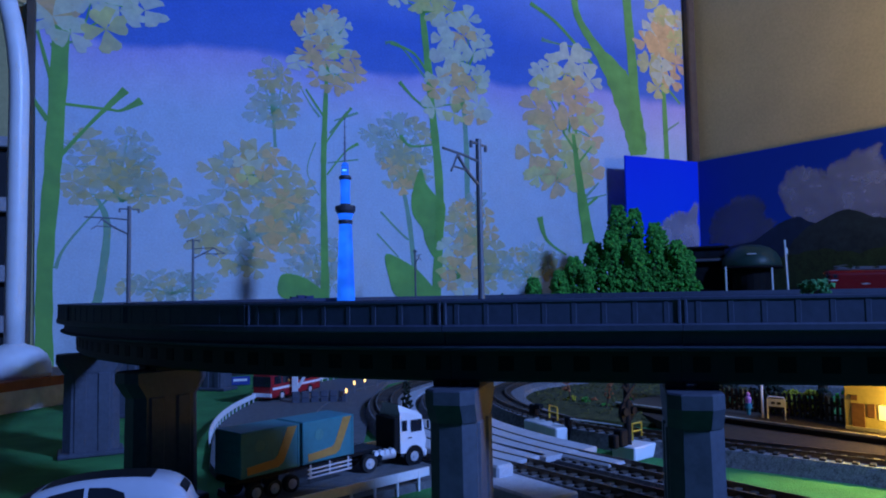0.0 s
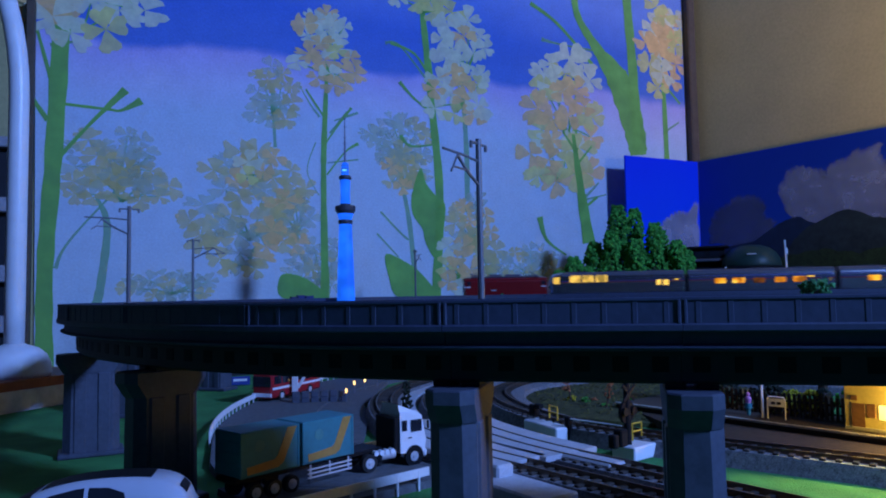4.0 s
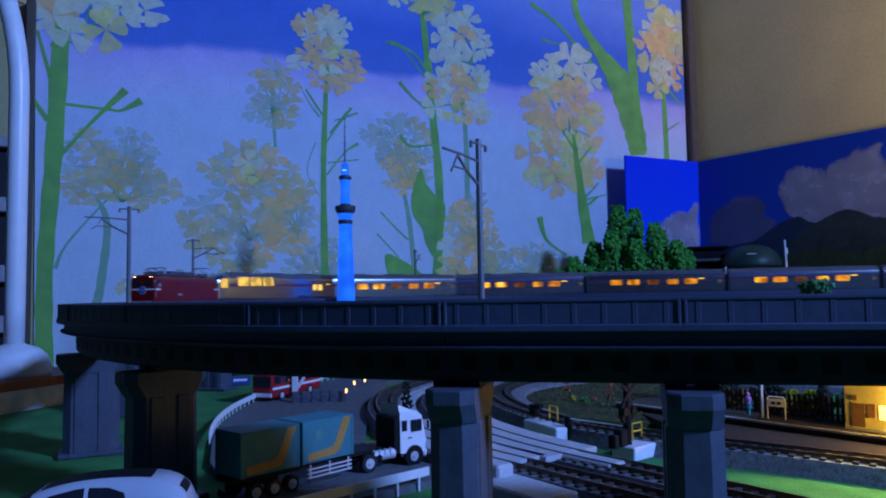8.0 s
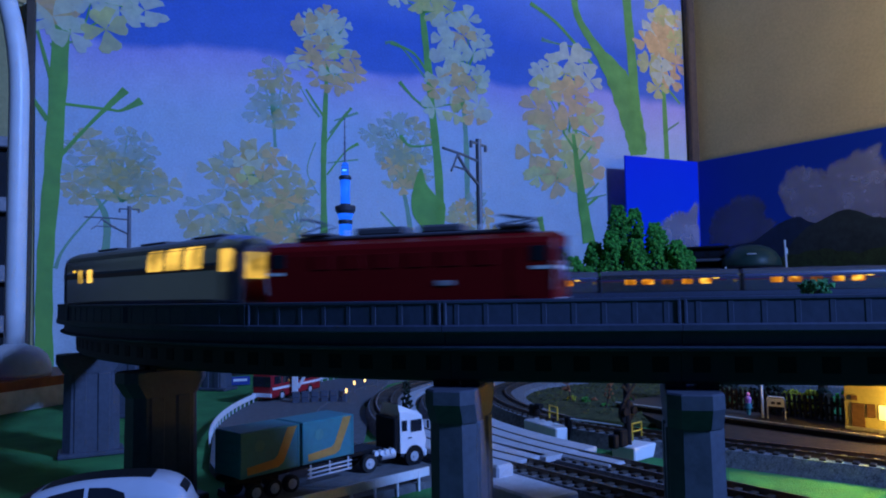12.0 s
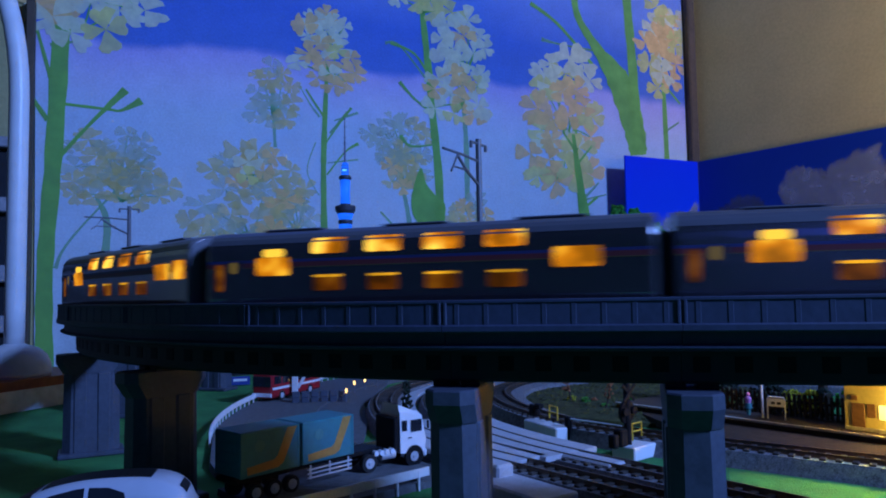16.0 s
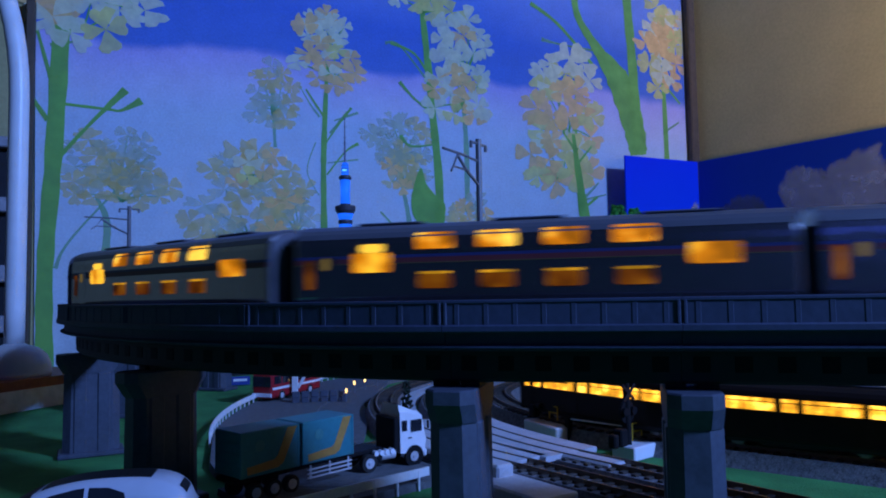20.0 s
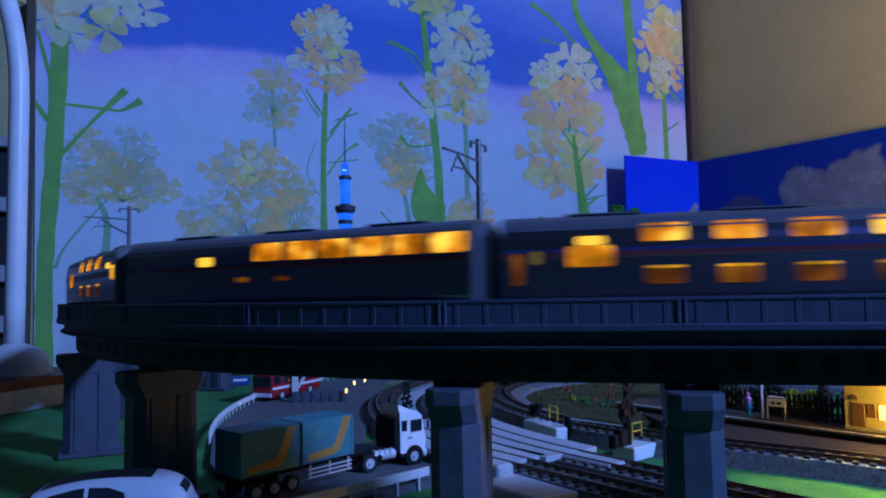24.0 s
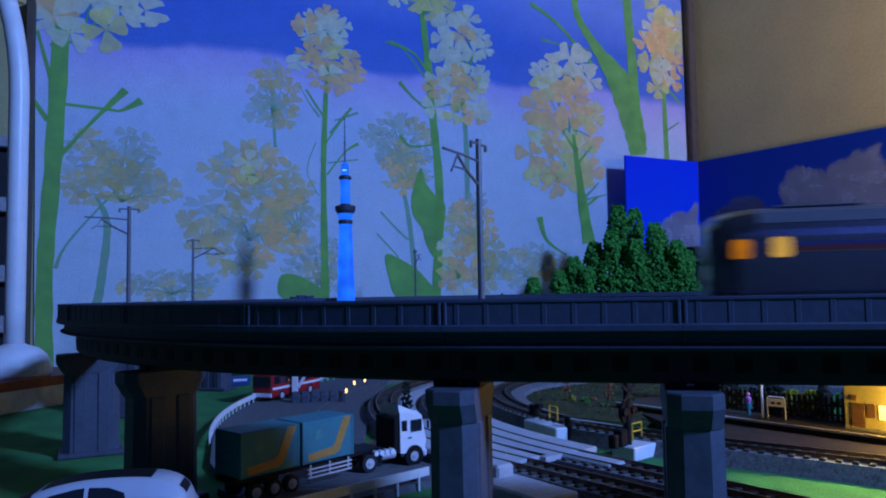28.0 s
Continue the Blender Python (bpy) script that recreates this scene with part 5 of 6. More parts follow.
for z in (0.1945, 0.2035, 0.2085, 0.2180, 0.2250):
    part("spire_ring", Mesh().lathe([(0.0006, z - 0.0004), (0.0013, z), (0.0006, z + 0.0004)], 10), "spire", tower)

# ---- foliage ----


def clump_shape(seed):
    r = random.Random(seed)
    vs = []
    for i in range(6):
        q = r.uniform(0.75, 1.2)
        vs.append(tuple(q * a for a in ((1, 0, 0), (-1, 0, 0), (0, 1, 0), (0, -1, 0), (0, 0, 1), (0, 0, -1))[i]))
    return vs, [(0, 2, 4), (2, 1, 4), (1, 3, 4), (3, 0, 4), (2, 0, 5), (1, 2, 5), (3, 1, 5), (0, 3, 5)]


CLUMPS = [clump_shape(k) for k in range(9)]


def leafy(mesh, centre, r, rz, count, size, rg, cone=0.0):
    """Clumps scattered through a ragged crown."""
    for _ in range(count):
        t = rg.random()
        a = rg.uniform(0, 2 * math.pi)
        wide = (1 - cone * t) * math.sqrt(max(0.04, 1 - (2 * t - 1) ** 2 if cone == 0 else 1))
        wide *= 1 + 0.22 * math.sin(3 * a + 9 * t) + 0.15 * math.sin(17 * t)
        q = r * wide * rg.uniform(0.62, 1.05)
        s = size * rg.uniform(0.6, 1.35)
        m = Matrix.Translation((centre[0] + q * math.cos(a), centre[1] + q * math.sin(a), centre[2] + rz * t)) @ Euler((rg.uniform(0, 6), rg.uniform(0, 6), rg.uniform(0, 6))).to_matrix().to_4x4() @ Matrix.Diagonal((s, s, s * 0.8, 1))
        vs, fs = CLUMPS[rg.randrange(9)]
        mesh.add(vs, fs, m)
    return mesh


def tree(x, y, height, radius, label, seed, foot=0.30, cone=0.85, material="leaf", count=420, group="model trees", size=0.0026):
    rg = random.Random(seed)
    root = thing("model_tree", label, "tree", pose(x, y, 0), group=group)
    trunk = Mesh().tube([(0, 0, -0.001), (0.001, 0, height * 0.3), (-0.001, 0.001, height * 0.6), (0, 0, height * 0.92)], [0.0030, 0.0024, 0.0016, 0.0006], 8)
    for k in range(9):
        a, z = k * 2.4, height * (foot + (1 - foot) * 0.085 * k)
        trunk.tube([(0, 0, z), (0.5 * radius * math.cos(a) * (1 - 0.08 * k), 0.5 * radius * math.sin(a) * (1 - 0.08 * k), z + 0.004)], [0.0009, 0.0004], 5)
    part("trunk", trunk, "bark", root)
    part("crown", leafy(Mesh(), (0, 0, height * foot), radius, height * (1 - foot), count, size, rg, cone), material, root)
    return root


PINE = "dark green foam model tree standing behind the far viaduct"
for i, (x, y, h, r) in enumerate(((0.204, 0.826, 0.172, 0.024), (0.226, 0.836, 0.169, 0.022), (0.173, 0.815, 0.129, 0.024), (0.251, 0.824, 0.142, 0.023), (0.148, 0.810, 0.112, 0.021), (0.102, 0.815, 0.089, 0.018),
                                  (0.189, 0.800, 0.140, 0.022), (0.238, 0.800, 0.148, 0.022), (0.279, 0.815, 0.117, 0.020), (0.264, 0.803, 0.128, 0.021), (0.130, 0.802, 0.096, 0.018), (0.160, 0.796, 0.100, 0.018), (0.215, 0.794, 0.130, 0.022))):
    tree(x, y, h, r * 0.9, PINE, 20 + i, 0.34, 0.70, "leaf", 900, size=0.0025)
tree(0.1985, 0.3800, 0.0765, 0.0070, "slim model tree with a bright green top beside the platform", 77, 0.82, 0.1, "leaf_bright", 150, size=0.0016)


def bush(x, y, z, r, material, label, seed, count=90, size=0.0015, flat=0.8):
    return whole("model_bush", leafy(Mesh(), (0, 0, 0.0002), r, 2 * r * flat, count, size, random.Random(seed)), material, label, "bush", pose(x, y, z), group="model bushes")


box_x, box_y, box_h = MAIN.at(0.316)
cabinet = thing("lineside_cabinet", "low dark blue cabinets with a pale top beside the viaduct track", "cabinet", pose(box_x, box_y, 0.0638, 0, 0, math.degrees(box_h)) @ pose(0, 0.0118, 0))
for x, w, h in ((-0.0095, 0.0090, 0.0094), (0.0005, 0.0080, 0.0100), (0.0085, 0.0060, 0.0088)):
    body = part("body", Mesh().box((x, 0, h / 2), (w, 0.0030, h), 0.0005), "band_blue", cabinet)
    part("lid", Mesh().box((x, 0, h + 0.0002), (w + 0.0006, 0.0034, 0.0006), 0.0002), "roof", body)

hedge_x, hedge_y, hedge_h = MAIN.at(0.086)
bush(hedge_x - 0.0124 * math.sin(hedge_h), hedge_y + 0.0124 * math.cos(hedge_h), 0.0638, 0.0021, "leaf_bright", "tiny green bush on the edge of the far viaduct", 41, 60, 0.0010, 2.0)

# ---- the dark domed shell and frame behind the far line ----
dome = thing("domed_shell", "dark glossy green domed shell with a small pale mark", "toy shell", pose(0.361, 0.835, 0))
part("shell", Mesh().lathe([(0.0325, 0.098), (0.0330, 0.101), (0.0315, 0.108), (0.0270, 0.1155), (0.0200, 0.1208), (0.0110, 0.1238), (0.0030, 0.1246)], 40), "dome", dome, smooth=True)
part("rim", Mesh().lathe([(0.0335, 0.0960), (0.0350, 0.0975), (0.0335, 0.0992), (0.030, 0.0985)], 40), "black", dome)
part("pale_mark", Mesh().box((0.0, 0.0, 0), (0.014, 0.0006, 0.0016), 0.0002), "board", dome, at=pose(-0.010, -0.0285, 0.1125, 40, 0, 10))
part("stem", Mesh().cyl((0, 0, 0), (0, 0, 0.098), 0.013, 0.024, 20), "black", dome)
depot = thing("dark_depot", "dark model depot building with two flat roofs beside the domed shell", "building", pose(0.322, 0.862, 0, 0, 0, -22))
part("wall", Mesh().box((0.012, 0.004, 0.0530), (0.110, 0.020, 0.1060), 0.001), "black", depot)
part("roof", Mesh().box((-0.014, 0, 0.1080), (0.078, 0.034, 0.0034), 0.0008), "roof", depot)
part("upper_wall", Mesh().box((-0.010, 0.004, 0.1160), (0.056, 0.016, 0.0130), 0.001), "black", depot)
part("upper_roof", Mesh().box((-0.010, 0.002, 0.1238), (0.066, 0.024, 0.0030), 0.0010), "black", depot)
for x in (-0.026, -0.010, 0.006):
    part("window", Mesh().box((x, -0.0042, 0.1160), (0.011, 0.0006, 0.0062), 0.0002), "glass_dark", depot)
for x, y, h in ((0.315, 0.795, 0.098), (0.362, 0.785, 0.096)):
    whole("thin_post", Mesh().cyl((0, 0, 0), (0, 0, h), 0.0011, n=8), "rail_white", "thin pale post behind the far viaduct", "post", pose(x, y, 0), group="thin posts")

utility = thing("utility_pole", "thin pale utility pole with small insulators", "pole", pose(0.3600, 0.7420, 0, 0, -1.5, 0))
part("post", Mesh().cyl((0, 0, 0), (0, 0, 0.1235), 0.0013, 0.0010, 8), "rail_white", utility)
part("insulator", Mesh().cyl((0.0016, 0, 0.109), (0.0016, 0, 0.115), 0.0011, 0.0007, 8).cyl((0, 0, 0.111), (0.002, 0, 0.111), 0.0005, n=6), "rail_white", utility)

# ---- tracks on the mat ----


def ground_track(name, line, s0, s1, label, p0, p1, grey=False):
    """Ballast bed, two rails and sleepers; the sleepers between p0 and p1 are single pieces."""
    root = thing(name, label, "railway track", kind="structure")
    run = line.run(s0, s1)
    part("ballast_bed", Mesh().sweep(run, [(-0.0185 if grey else -0.0125, -0.0005), (-0.0170 if grey else -0.0096, 0.0052 if grey else 0.0063), (-0.0095, 0.0064), (0.0095, 0.0064), (0.0125, -0.0005)]), "ballast_grey" if grey else "ballast", root)
    for side in (-1, 1):
        o = side * 0.0045
        part("rail", Mesh().sweep(run, [(o - 0.00045, 0.0063), (o + 0.00045, 0.0063), (o + 0.0002, 0.0078), (o + 0.0003, 0.0085), (o - 0.0003, 0.0085), (o - 0.0002, 0.0078)]), "rail", root)
    rest, s = Mesh(), s0 + 0.003
    while s < s1:
        x, y, h = line.at(s)
        m = pose(x, y, 0, 0, 0, math.degrees(h))
        if p0 <= s <= p1:
            part("sleeper", SLEEPER, "sleeper", root, at=m)
        else:
            rest.box((0, 0, 0.0066), (0.0022, 0.0170, 0.0012), 0, m)
        s += 0.0056
    part("far_sleepers", rest, "sleeper", root, kind="stuff")
    return root


SLEEPER = Mesh().box((0, 0, 0.0066), (0.0022, 0.0170, 0.0013), 0.0002).data("sleeper", M["sleeper"])
ground_track("station_track", TRACK_A, -0.75, 0.62, "model railway track on grey ballast beside the platform", -0.09, 0.44, True)
ground_track("inner_track", TRACK_B, -0.75, 0.60, "model railway track on dark ballast over the level crossing", -0.06, 0.44)
ground_track("outer_track", TRACK_C, -0.75, 0.66, "model railway track on dark ballast over the level crossing", -0.05, 0.46)

def beside(line, s0, s1, off, step=0.004):
    return [(x - math.sin(h) * off, y + math.cos(h) * off, h) for x, y, h in line.run(s0, s1, step)]


# Level crossing: slabs between and beside the rails.
crossing = thing("level_crossing", "pale grey concrete slabs laid between the rails of the crossing", "level crossing")
for line, a, b in ((TRACK_B, 0.040, 0.135), (TRACK_C, 0.062, 0.150)):
    for lo, hi in ((-0.0040, 0.0040), (0.0050, 0.0150), (-0.0150, -0.0050)):
        part("slab", Mesh().sweep(line.run(a, b), [(lo, 0.0060), (hi, 0.0060), (hi, 0.0079), (hi - 0.0003, 0.0082), (lo + 0.0003, 0.0082), (lo, 0.0079)]), "slab", crossing)
part("middle_slab", Mesh().sweep(beside(TRACK_B, 0.045, 0.14, 0.0190), [(-0.0036, 0.0), (-0.0036, 0.0078), (0.0036, 0.0078), (0.0036, 0.0)]), "slab", crossing)
whole("track_path", Mesh().sweep(beside(TRACK_B, 0.17, 0.46, 0.0180), [(-0.0046, -0.0005), (-0.0044, 0.0050), (0.0044, 0.0050), (0.0046, -0.0005)]), "slab", "pale strip of path between the two curved tracks", "path", kind="structure")

# The road with the truck and the bus.
road = thing("road", "grey model road winding past the tracks", "road", kind="structure")
part("carriageway", Mesh().sweep(ROAD.run(-0.46, 0.0085), [(-0.028, -0.0005), (-0.0275, 0.0030), (0.0225, 0.0030), (0.023, -0.0005)]), "asphalt", road)
BESIDE = Line(-0.0168, 0.3037, 42.5, [(0.1, 0)], [(0.2, 0)])
part("apron", Mesh().sweep(BESIDE.run(-0.074, 0.0085), [(-0.0285, -0.0005), (-0.0280, 0.0027), (0.020, 0.0027), (0.0205, -0.0005)]), "asphalt", road)

part("side_road", Mesh().prism([(-0.066, 0.370), (-0.040, 0.342), (-0.044, 0.410), (-0.053, 0.470), (-0.046, 0.600), (-0.080, 0.640), (-0.097, 0.585), (-0.092, 0.480), (-0.080, 0.420)], -0.0005, 0.0023), "asphalt", road)
info = thing("blue_sign_board", "small blue sign board with an unreadable white bar", "sign", pose(-0.1694, 0.5938, 0, 0, 0, 15))
part("board", Mesh().box((0, 0, 0.0045), (0.0155, 0.0012, 0.0070), 0.0003), "badge_blue", info)
part("bar", Mesh().box((0, -0.0008, 0.0052), (0.0110, 0.0003, 0.0020)), "white_stripe", info)


def guard_rail(stations, label):
    root = thing("guard_rail", label, "guard rail", group="road guard rails")
    part("beam", Mesh().sweep(stations, [(-0.0003, 0.0050), (0.0003, 0.0050), (0.0006, 0.0058), (0.0003, 0.0066), (0.0006, 0.0074), (0.0003, 0.0082), (-0.0003, 0.0082)]), "rail_white", root)
    for x, y, h in stations[1::2]:
        part("post", Mesh().box((0, 0, 0.0040), (0.0009, 0.0008, 0.0080), 0.0001), "rail_white", root, at=pose(x, y, 0, 0, 0, math.degrees(h)))


guard_rail(beside(ROAD, -0.36, -0.113, -0.0286), "white guard rail with short posts along the road's bend")
guard_rail(beside(BESIDE, -0.074, -0.013, -0.0290, 0.0052), "white guard rail with short posts beside the truck")
guard_rail(beside(BESIDE, -0.010, 0.007, 0.0240), "white guard rail with short posts behind the truck")

# Block wall, white post and street lamps beyond the road.
for i in range(6):
    whole("concrete_block", Mesh().box((0, 0, 0.0030), (0.0052, 0.0045, 0.0060), 0.0005), "pier", "small grey block beside the road", "block", pose(-0.0995 + 0.0060 * i, 0.478 + 0.0015 * i, 0, 0, 0, 12), group="row of blocks")
    whole("concrete_block", Mesh().box((0, 0, 0.0020), (0.0052, 0.0045, 0.0040), 0.0005), "pier", "small grey block on the row below", "block", pose(-0.0995 + 0.0060 * i, 0.478 + 0.0015 * i, 0.0060, 0, 0, 12), group="row of blocks")
white_sign = thing("white_post", "white forked post beside the road", "post", pose(-0.104, 0.497, 0))
part("post", Mesh().box((0, 0, 0.011), (0.0042, 0.002, 0.022), 0.0004), "rail_white", white_sign)
part("brace", Mesh().box((0, 0, 0), (0.0020, 0.002, 0.013), 0.0003), "rail_white", white_sign, at=pose(0.0052, 0, 0.0155, 0, 30, 0))
for i, (x, y) in enumerate(((-0.0662, 0.480), (-0.0660, 0.522), (-0.0602, 0.538), (-0.0528, 0.556), (-0.0330, 0.556))):
    lampost = thing("street_lamp", "tiny lit street lamp with a warm glow beside the tracks", "street lamp", pose(x, y, 0), group="street lamps")
    part("post", Mesh().cyl((0, 0, 0), (0, 0, 0.0085), 0.0004, n=8), "steel_pole", lampost)
    part("bulb", Mesh().cyl((0, 0, 0.0085), (0, 0, 0.0112), 0.00075, n=10), "street_glow", lampost)


def road_wheel(parent, x, y, r, wide, side):
    w = part("wheel", Mesh().lathe([(r * 0.62, -wide / 2), (r * 0.96, -wide / 2), (r, -wide * 0.3), (r, wide * 0.3), (r * 0.96, wide / 2), (r * 0.62, wide / 2)], 24, pose(x, y, r, 90, 0, 0)), "tyre", parent)
    o = side * wide * 0.5
    part("hub", Mesh().cyl((x, y + o - side * 0.0006, r), (x, y + o + side * 0.0002, r), r * 0.60, r * 0.56, n=20).cyl((x, y + o, r), (x, y + o + side * 0.0006, r), r * 0.24, r * 0.20, n=12), "chrome", w)


def truck():
    """A cab and a skeleton trailer with two containers. x runs forward."""
    root = thing("container_truck", "white cab truck with two teal containers, parked on the road", "truck", pose(-0.0165, 0.3070, 0.0030, 0, 0, 36))
    cab = part("cab", Mesh().add([(-0.0110, -0.0078, 0.0050), (0.0, -0.0078, 0.0040), (0.0008, -0.0078, 0.0095), (-0.0010, -0.0076, 0.0185), (-0.0035, -0.0072, 0.0205), (-0.0108, -0.0072, 0.0205),
                                  (-0.0110, 0.0078, 0.0050), (0.0, 0.0078, 0.0040), (0.0008, 0.0078, 0.0095), (-0.0010, 0.0076, 0.0185), (-0.0035, 0.0072, 0.0205), (-0.0108, 0.0072, 0.0205)],
                                 [(0, 1, 2, 3, 4, 5), (11, 10, 9, 8, 7, 6), (0, 6, 7, 1), (1, 7, 8, 2), (2, 8, 9, 3), (3, 9, 10, 4), (4, 10, 11, 5), (5, 11, 6, 0)]), "cab_white", root, "white cab")
    for side in (-1, 1):
        part("side_window", Mesh().box((-0.0036, side * 0.00775, 0.0148), (0.0050, 0.0003, 0.0046), 0.0001, pose(0, 0, 0)), "glass_dark", cab)
        part("rear_side_window", Mesh().box((-0.0090, side * 0.00775, 0.0152), (0.0022, 0.0003, 0.0040), 0.0001), "glass_dark", cab)
        part("mirror", Mesh().box((0.0008, side * 0.0092, 0.0150), (0.0006, 0.0010, 0.0030), 0.0002), "black", cab)
        part("door_handle", Mesh().box((-0.0066, side * 0.0079, 0.0105), (0.0014, 0.0003, 0.0004)), "black", cab)
        part("wheel_arch", Mesh().cyl((-0.0048, side * 0.0071, 0.0034), (-0.0048, side * 0.0080, 0.0034), 0.0041, n=20), "black", cab)
    part("windscreen", Mesh().box((-0.0000, 0, 0.0143), (0.0004, 0.0138, 0.0060), 0.0001, pose(0, 0, 0, 0, -10, 0) ), "glass_dark", cab)
    part("bumper", Mesh().box((0.0004, 0, 0.0040), (0.0018, 0.0158, 0.0030), 0.0005), "cab_white", cab)
    part("roof_fairing", Mesh().add([(-0.0108, -0.0066, 0.0203), (-0.0040, -0.0066, 0.0203), (-0.0108, -0.0060, 0.0232), (-0.0108, 0.0066, 0.0203), (-0.0040, 0.0066, 0.0203), (-0.0108, 0.0060, 0.0232)],
                                    [(0, 1, 2), (3, 5, 4), (0, 3, 4, 1), (1, 4, 5, 2), (2, 5, 3, 0)]), "cab_white", cab)
    part("cab_back", Mesh().box((-0.0122, 0, 0.0120), (0.0022, 0.0140, 0.0130), 0.0004), "black", root)
    part("chassis", Mesh().box((-0.0190, 0, 0.0050), (0.0340, 0.0060, 0.0022), 0.0004), "black", root)
    part("fuel_tank", Mesh().cyl((-0.0190, -0.0060, 0.0052), (-0.0130, -0.0060, 0.0052), 0.0018, n=14), "chrome", root)
    for k in range(4):
        part("air_tank", Mesh().cyl((-0.0148 - 0.0023 * k, -0.0062, 0.0066), (-0.0148 - 0.0023 * k, -0.0082, 0.0066), 0.0010, n=12), "white_plastic", root)
    for x in (-0.0048, -0.0245):
        for side in (-1, 1):
            road_wheel(root, x, side * 0.0066, 0.0033, 0.0026, side)
    tractor = set(root.children_recursive)
    part("trailer_frame", Mesh().box((-0.0500, 0, 0.0076), (0.0680, 0.0120, 0.0016), 0.0003), "black", root)
    for side in (-1, 1):
        for z in (0.0035, 0.0050, 0.0065):
            part("side_guard", Mesh().box((-0.0440, side * 0.0073, z), (0.0210, 0.0004, 0.0006)), "chrome", root)
        for x in (-0.0350, -0.0440, -0.0530):
            part("guard_post", Mesh().box((x, side * 0.0070, 0.0055), (0.0006, 0.0005, 0.0050)), "chrome", root)
        for x in (-0.0615, -0.0690, -0.0765):
            road_wheel(root, x, side * 0.0064, 0.0031, 0.0026, side)
    for x in (-0.0452, -0.0708):
        box = part("container", Mesh().box((x, 0, 0.0164), (0.0243, 0.0160, 0.0154), 0.0004), "container", root, "teal container with a bent ochre stripe")
        for side in (-1, 1):
            y = side * 0.00812
            poly = [(x - 0.0096, 0.0122), (x - 0.0094, 0.0096), (x + 0.0030, 0.0104), (x + 0.0052, 0.0116), (x + 0.0110, 0.0236), (x + 0.0070, 0.0236), (x + 0.0028, 0.0144), (x + 0.0016, 0.0133)]
            n = len(poly)
            vs = [(a, y, b) for a, b in poly] + [(a, y - side * 0.0003, b) for a, b in poly]
            part("stripe", Mesh().add(vs, [tuple(range(n)), tuple(range(2 * n - 1, n - 1, -1))] + [(i, (i + 1) % n, n + (i + 1) % n, n + i) for i in range(n)]), "container_stripe", box, "ochre stripe")
            part("faded_badge", Mesh().cyl((x - 0.0045, y - side * 0.0002, 0.0188), (x - 0.0045, y, 0.0188), 0.0020, n=20), "badge_faded", box)
        for dx in (-0.0117, 0.0117):
            for side in (-1, 1):
                part("corner_post", Mesh().box((x + dx, side * 0.0079, 0.0164), (0.0009, 0.0006, 0.0152), 0.0001), "container", box)
        for z in (0.0130, 0.0164, 0.0198):
            part("door_rib", Mesh().box((x - 0.0122, 0, z), (0.0004, 0.0140, 0.0006)), "container", box)
    # The trailer stands turned on its hitch.
    hitch = pose(-0.0245, 0, 0, 0, 0, 12) @ pose(0.0245, 0, 0)
    for ob in root.children_recursive:
        ob.data.transform(pose(0.0030, 0, 0) @ Matrix.Scale(1.07, 4) if ob in tractor else hitch)
    return root


truck()


def bus():
    root = thing("city_bus", "red and cream model bus parked on the road", "bus", pose(-0.1117, 0.5104, 0.0030, 0, 0, 246))
    part("body", Mesh().box((0, 0, 0.0105), (0.058, 0.0166, 0.0170), 0.0014), "bus_red", root)
    part("roof", Mesh().box((0, 0, 0.0193), (0.056, 0.0155, 0.0012), 0.0005), "white_plastic", root)
    part("front_window", Mesh().box((0.0290, 0, 0.0132), (0.0006, 0.0148, 0.0070), 0.0002), "glass_dark", root)
    part("bumper", Mesh().box((0.0291, 0, 0.0042), (0.0010, 0.0160, 0.0026), 0.0003), "white_plastic", root)
    for side in (-1, 1):
        part("stripe", Mesh().box((0, side * 0.0084, 0.0085), (0.0565, 0.0003, 0.0016)), "white_stripe", root)
        for i in range(6):
            part("window", Mesh().box((0.0225 - 0.0090 * i, side * 0.0084, 0.0140), (0.0078, 0.0004, 0.0052), 0.0001), "glass_dark", root)
        for x in (0.018, -0.015):
            road_wheel(root, x, side * 0.0072, 0.0033, 0.0026, side)


bus()


def finer(rows, k):
    """More rows in between, along a smooth curve."""
    out, n = [], len(rows)
    for i in range(n - 1):
        p = [np.array(rows[min(max(i + d, 0), n - 1)]) for d in (-1, 0, 1, 2)]
        for j in range(k):
            t = j / k
            out.append(tuple(float(q) for q in 0.5 * (2 * p[1] + (p[2] - p[0]) * t + (2 * p[0] - 5 * p[1] + 4 * p[2] - p[3]) * t * t + (3 * p[1] - p[0] - 3 * p[2] + p[3]) * t ** 3)))
    return out + [rows[-1]]


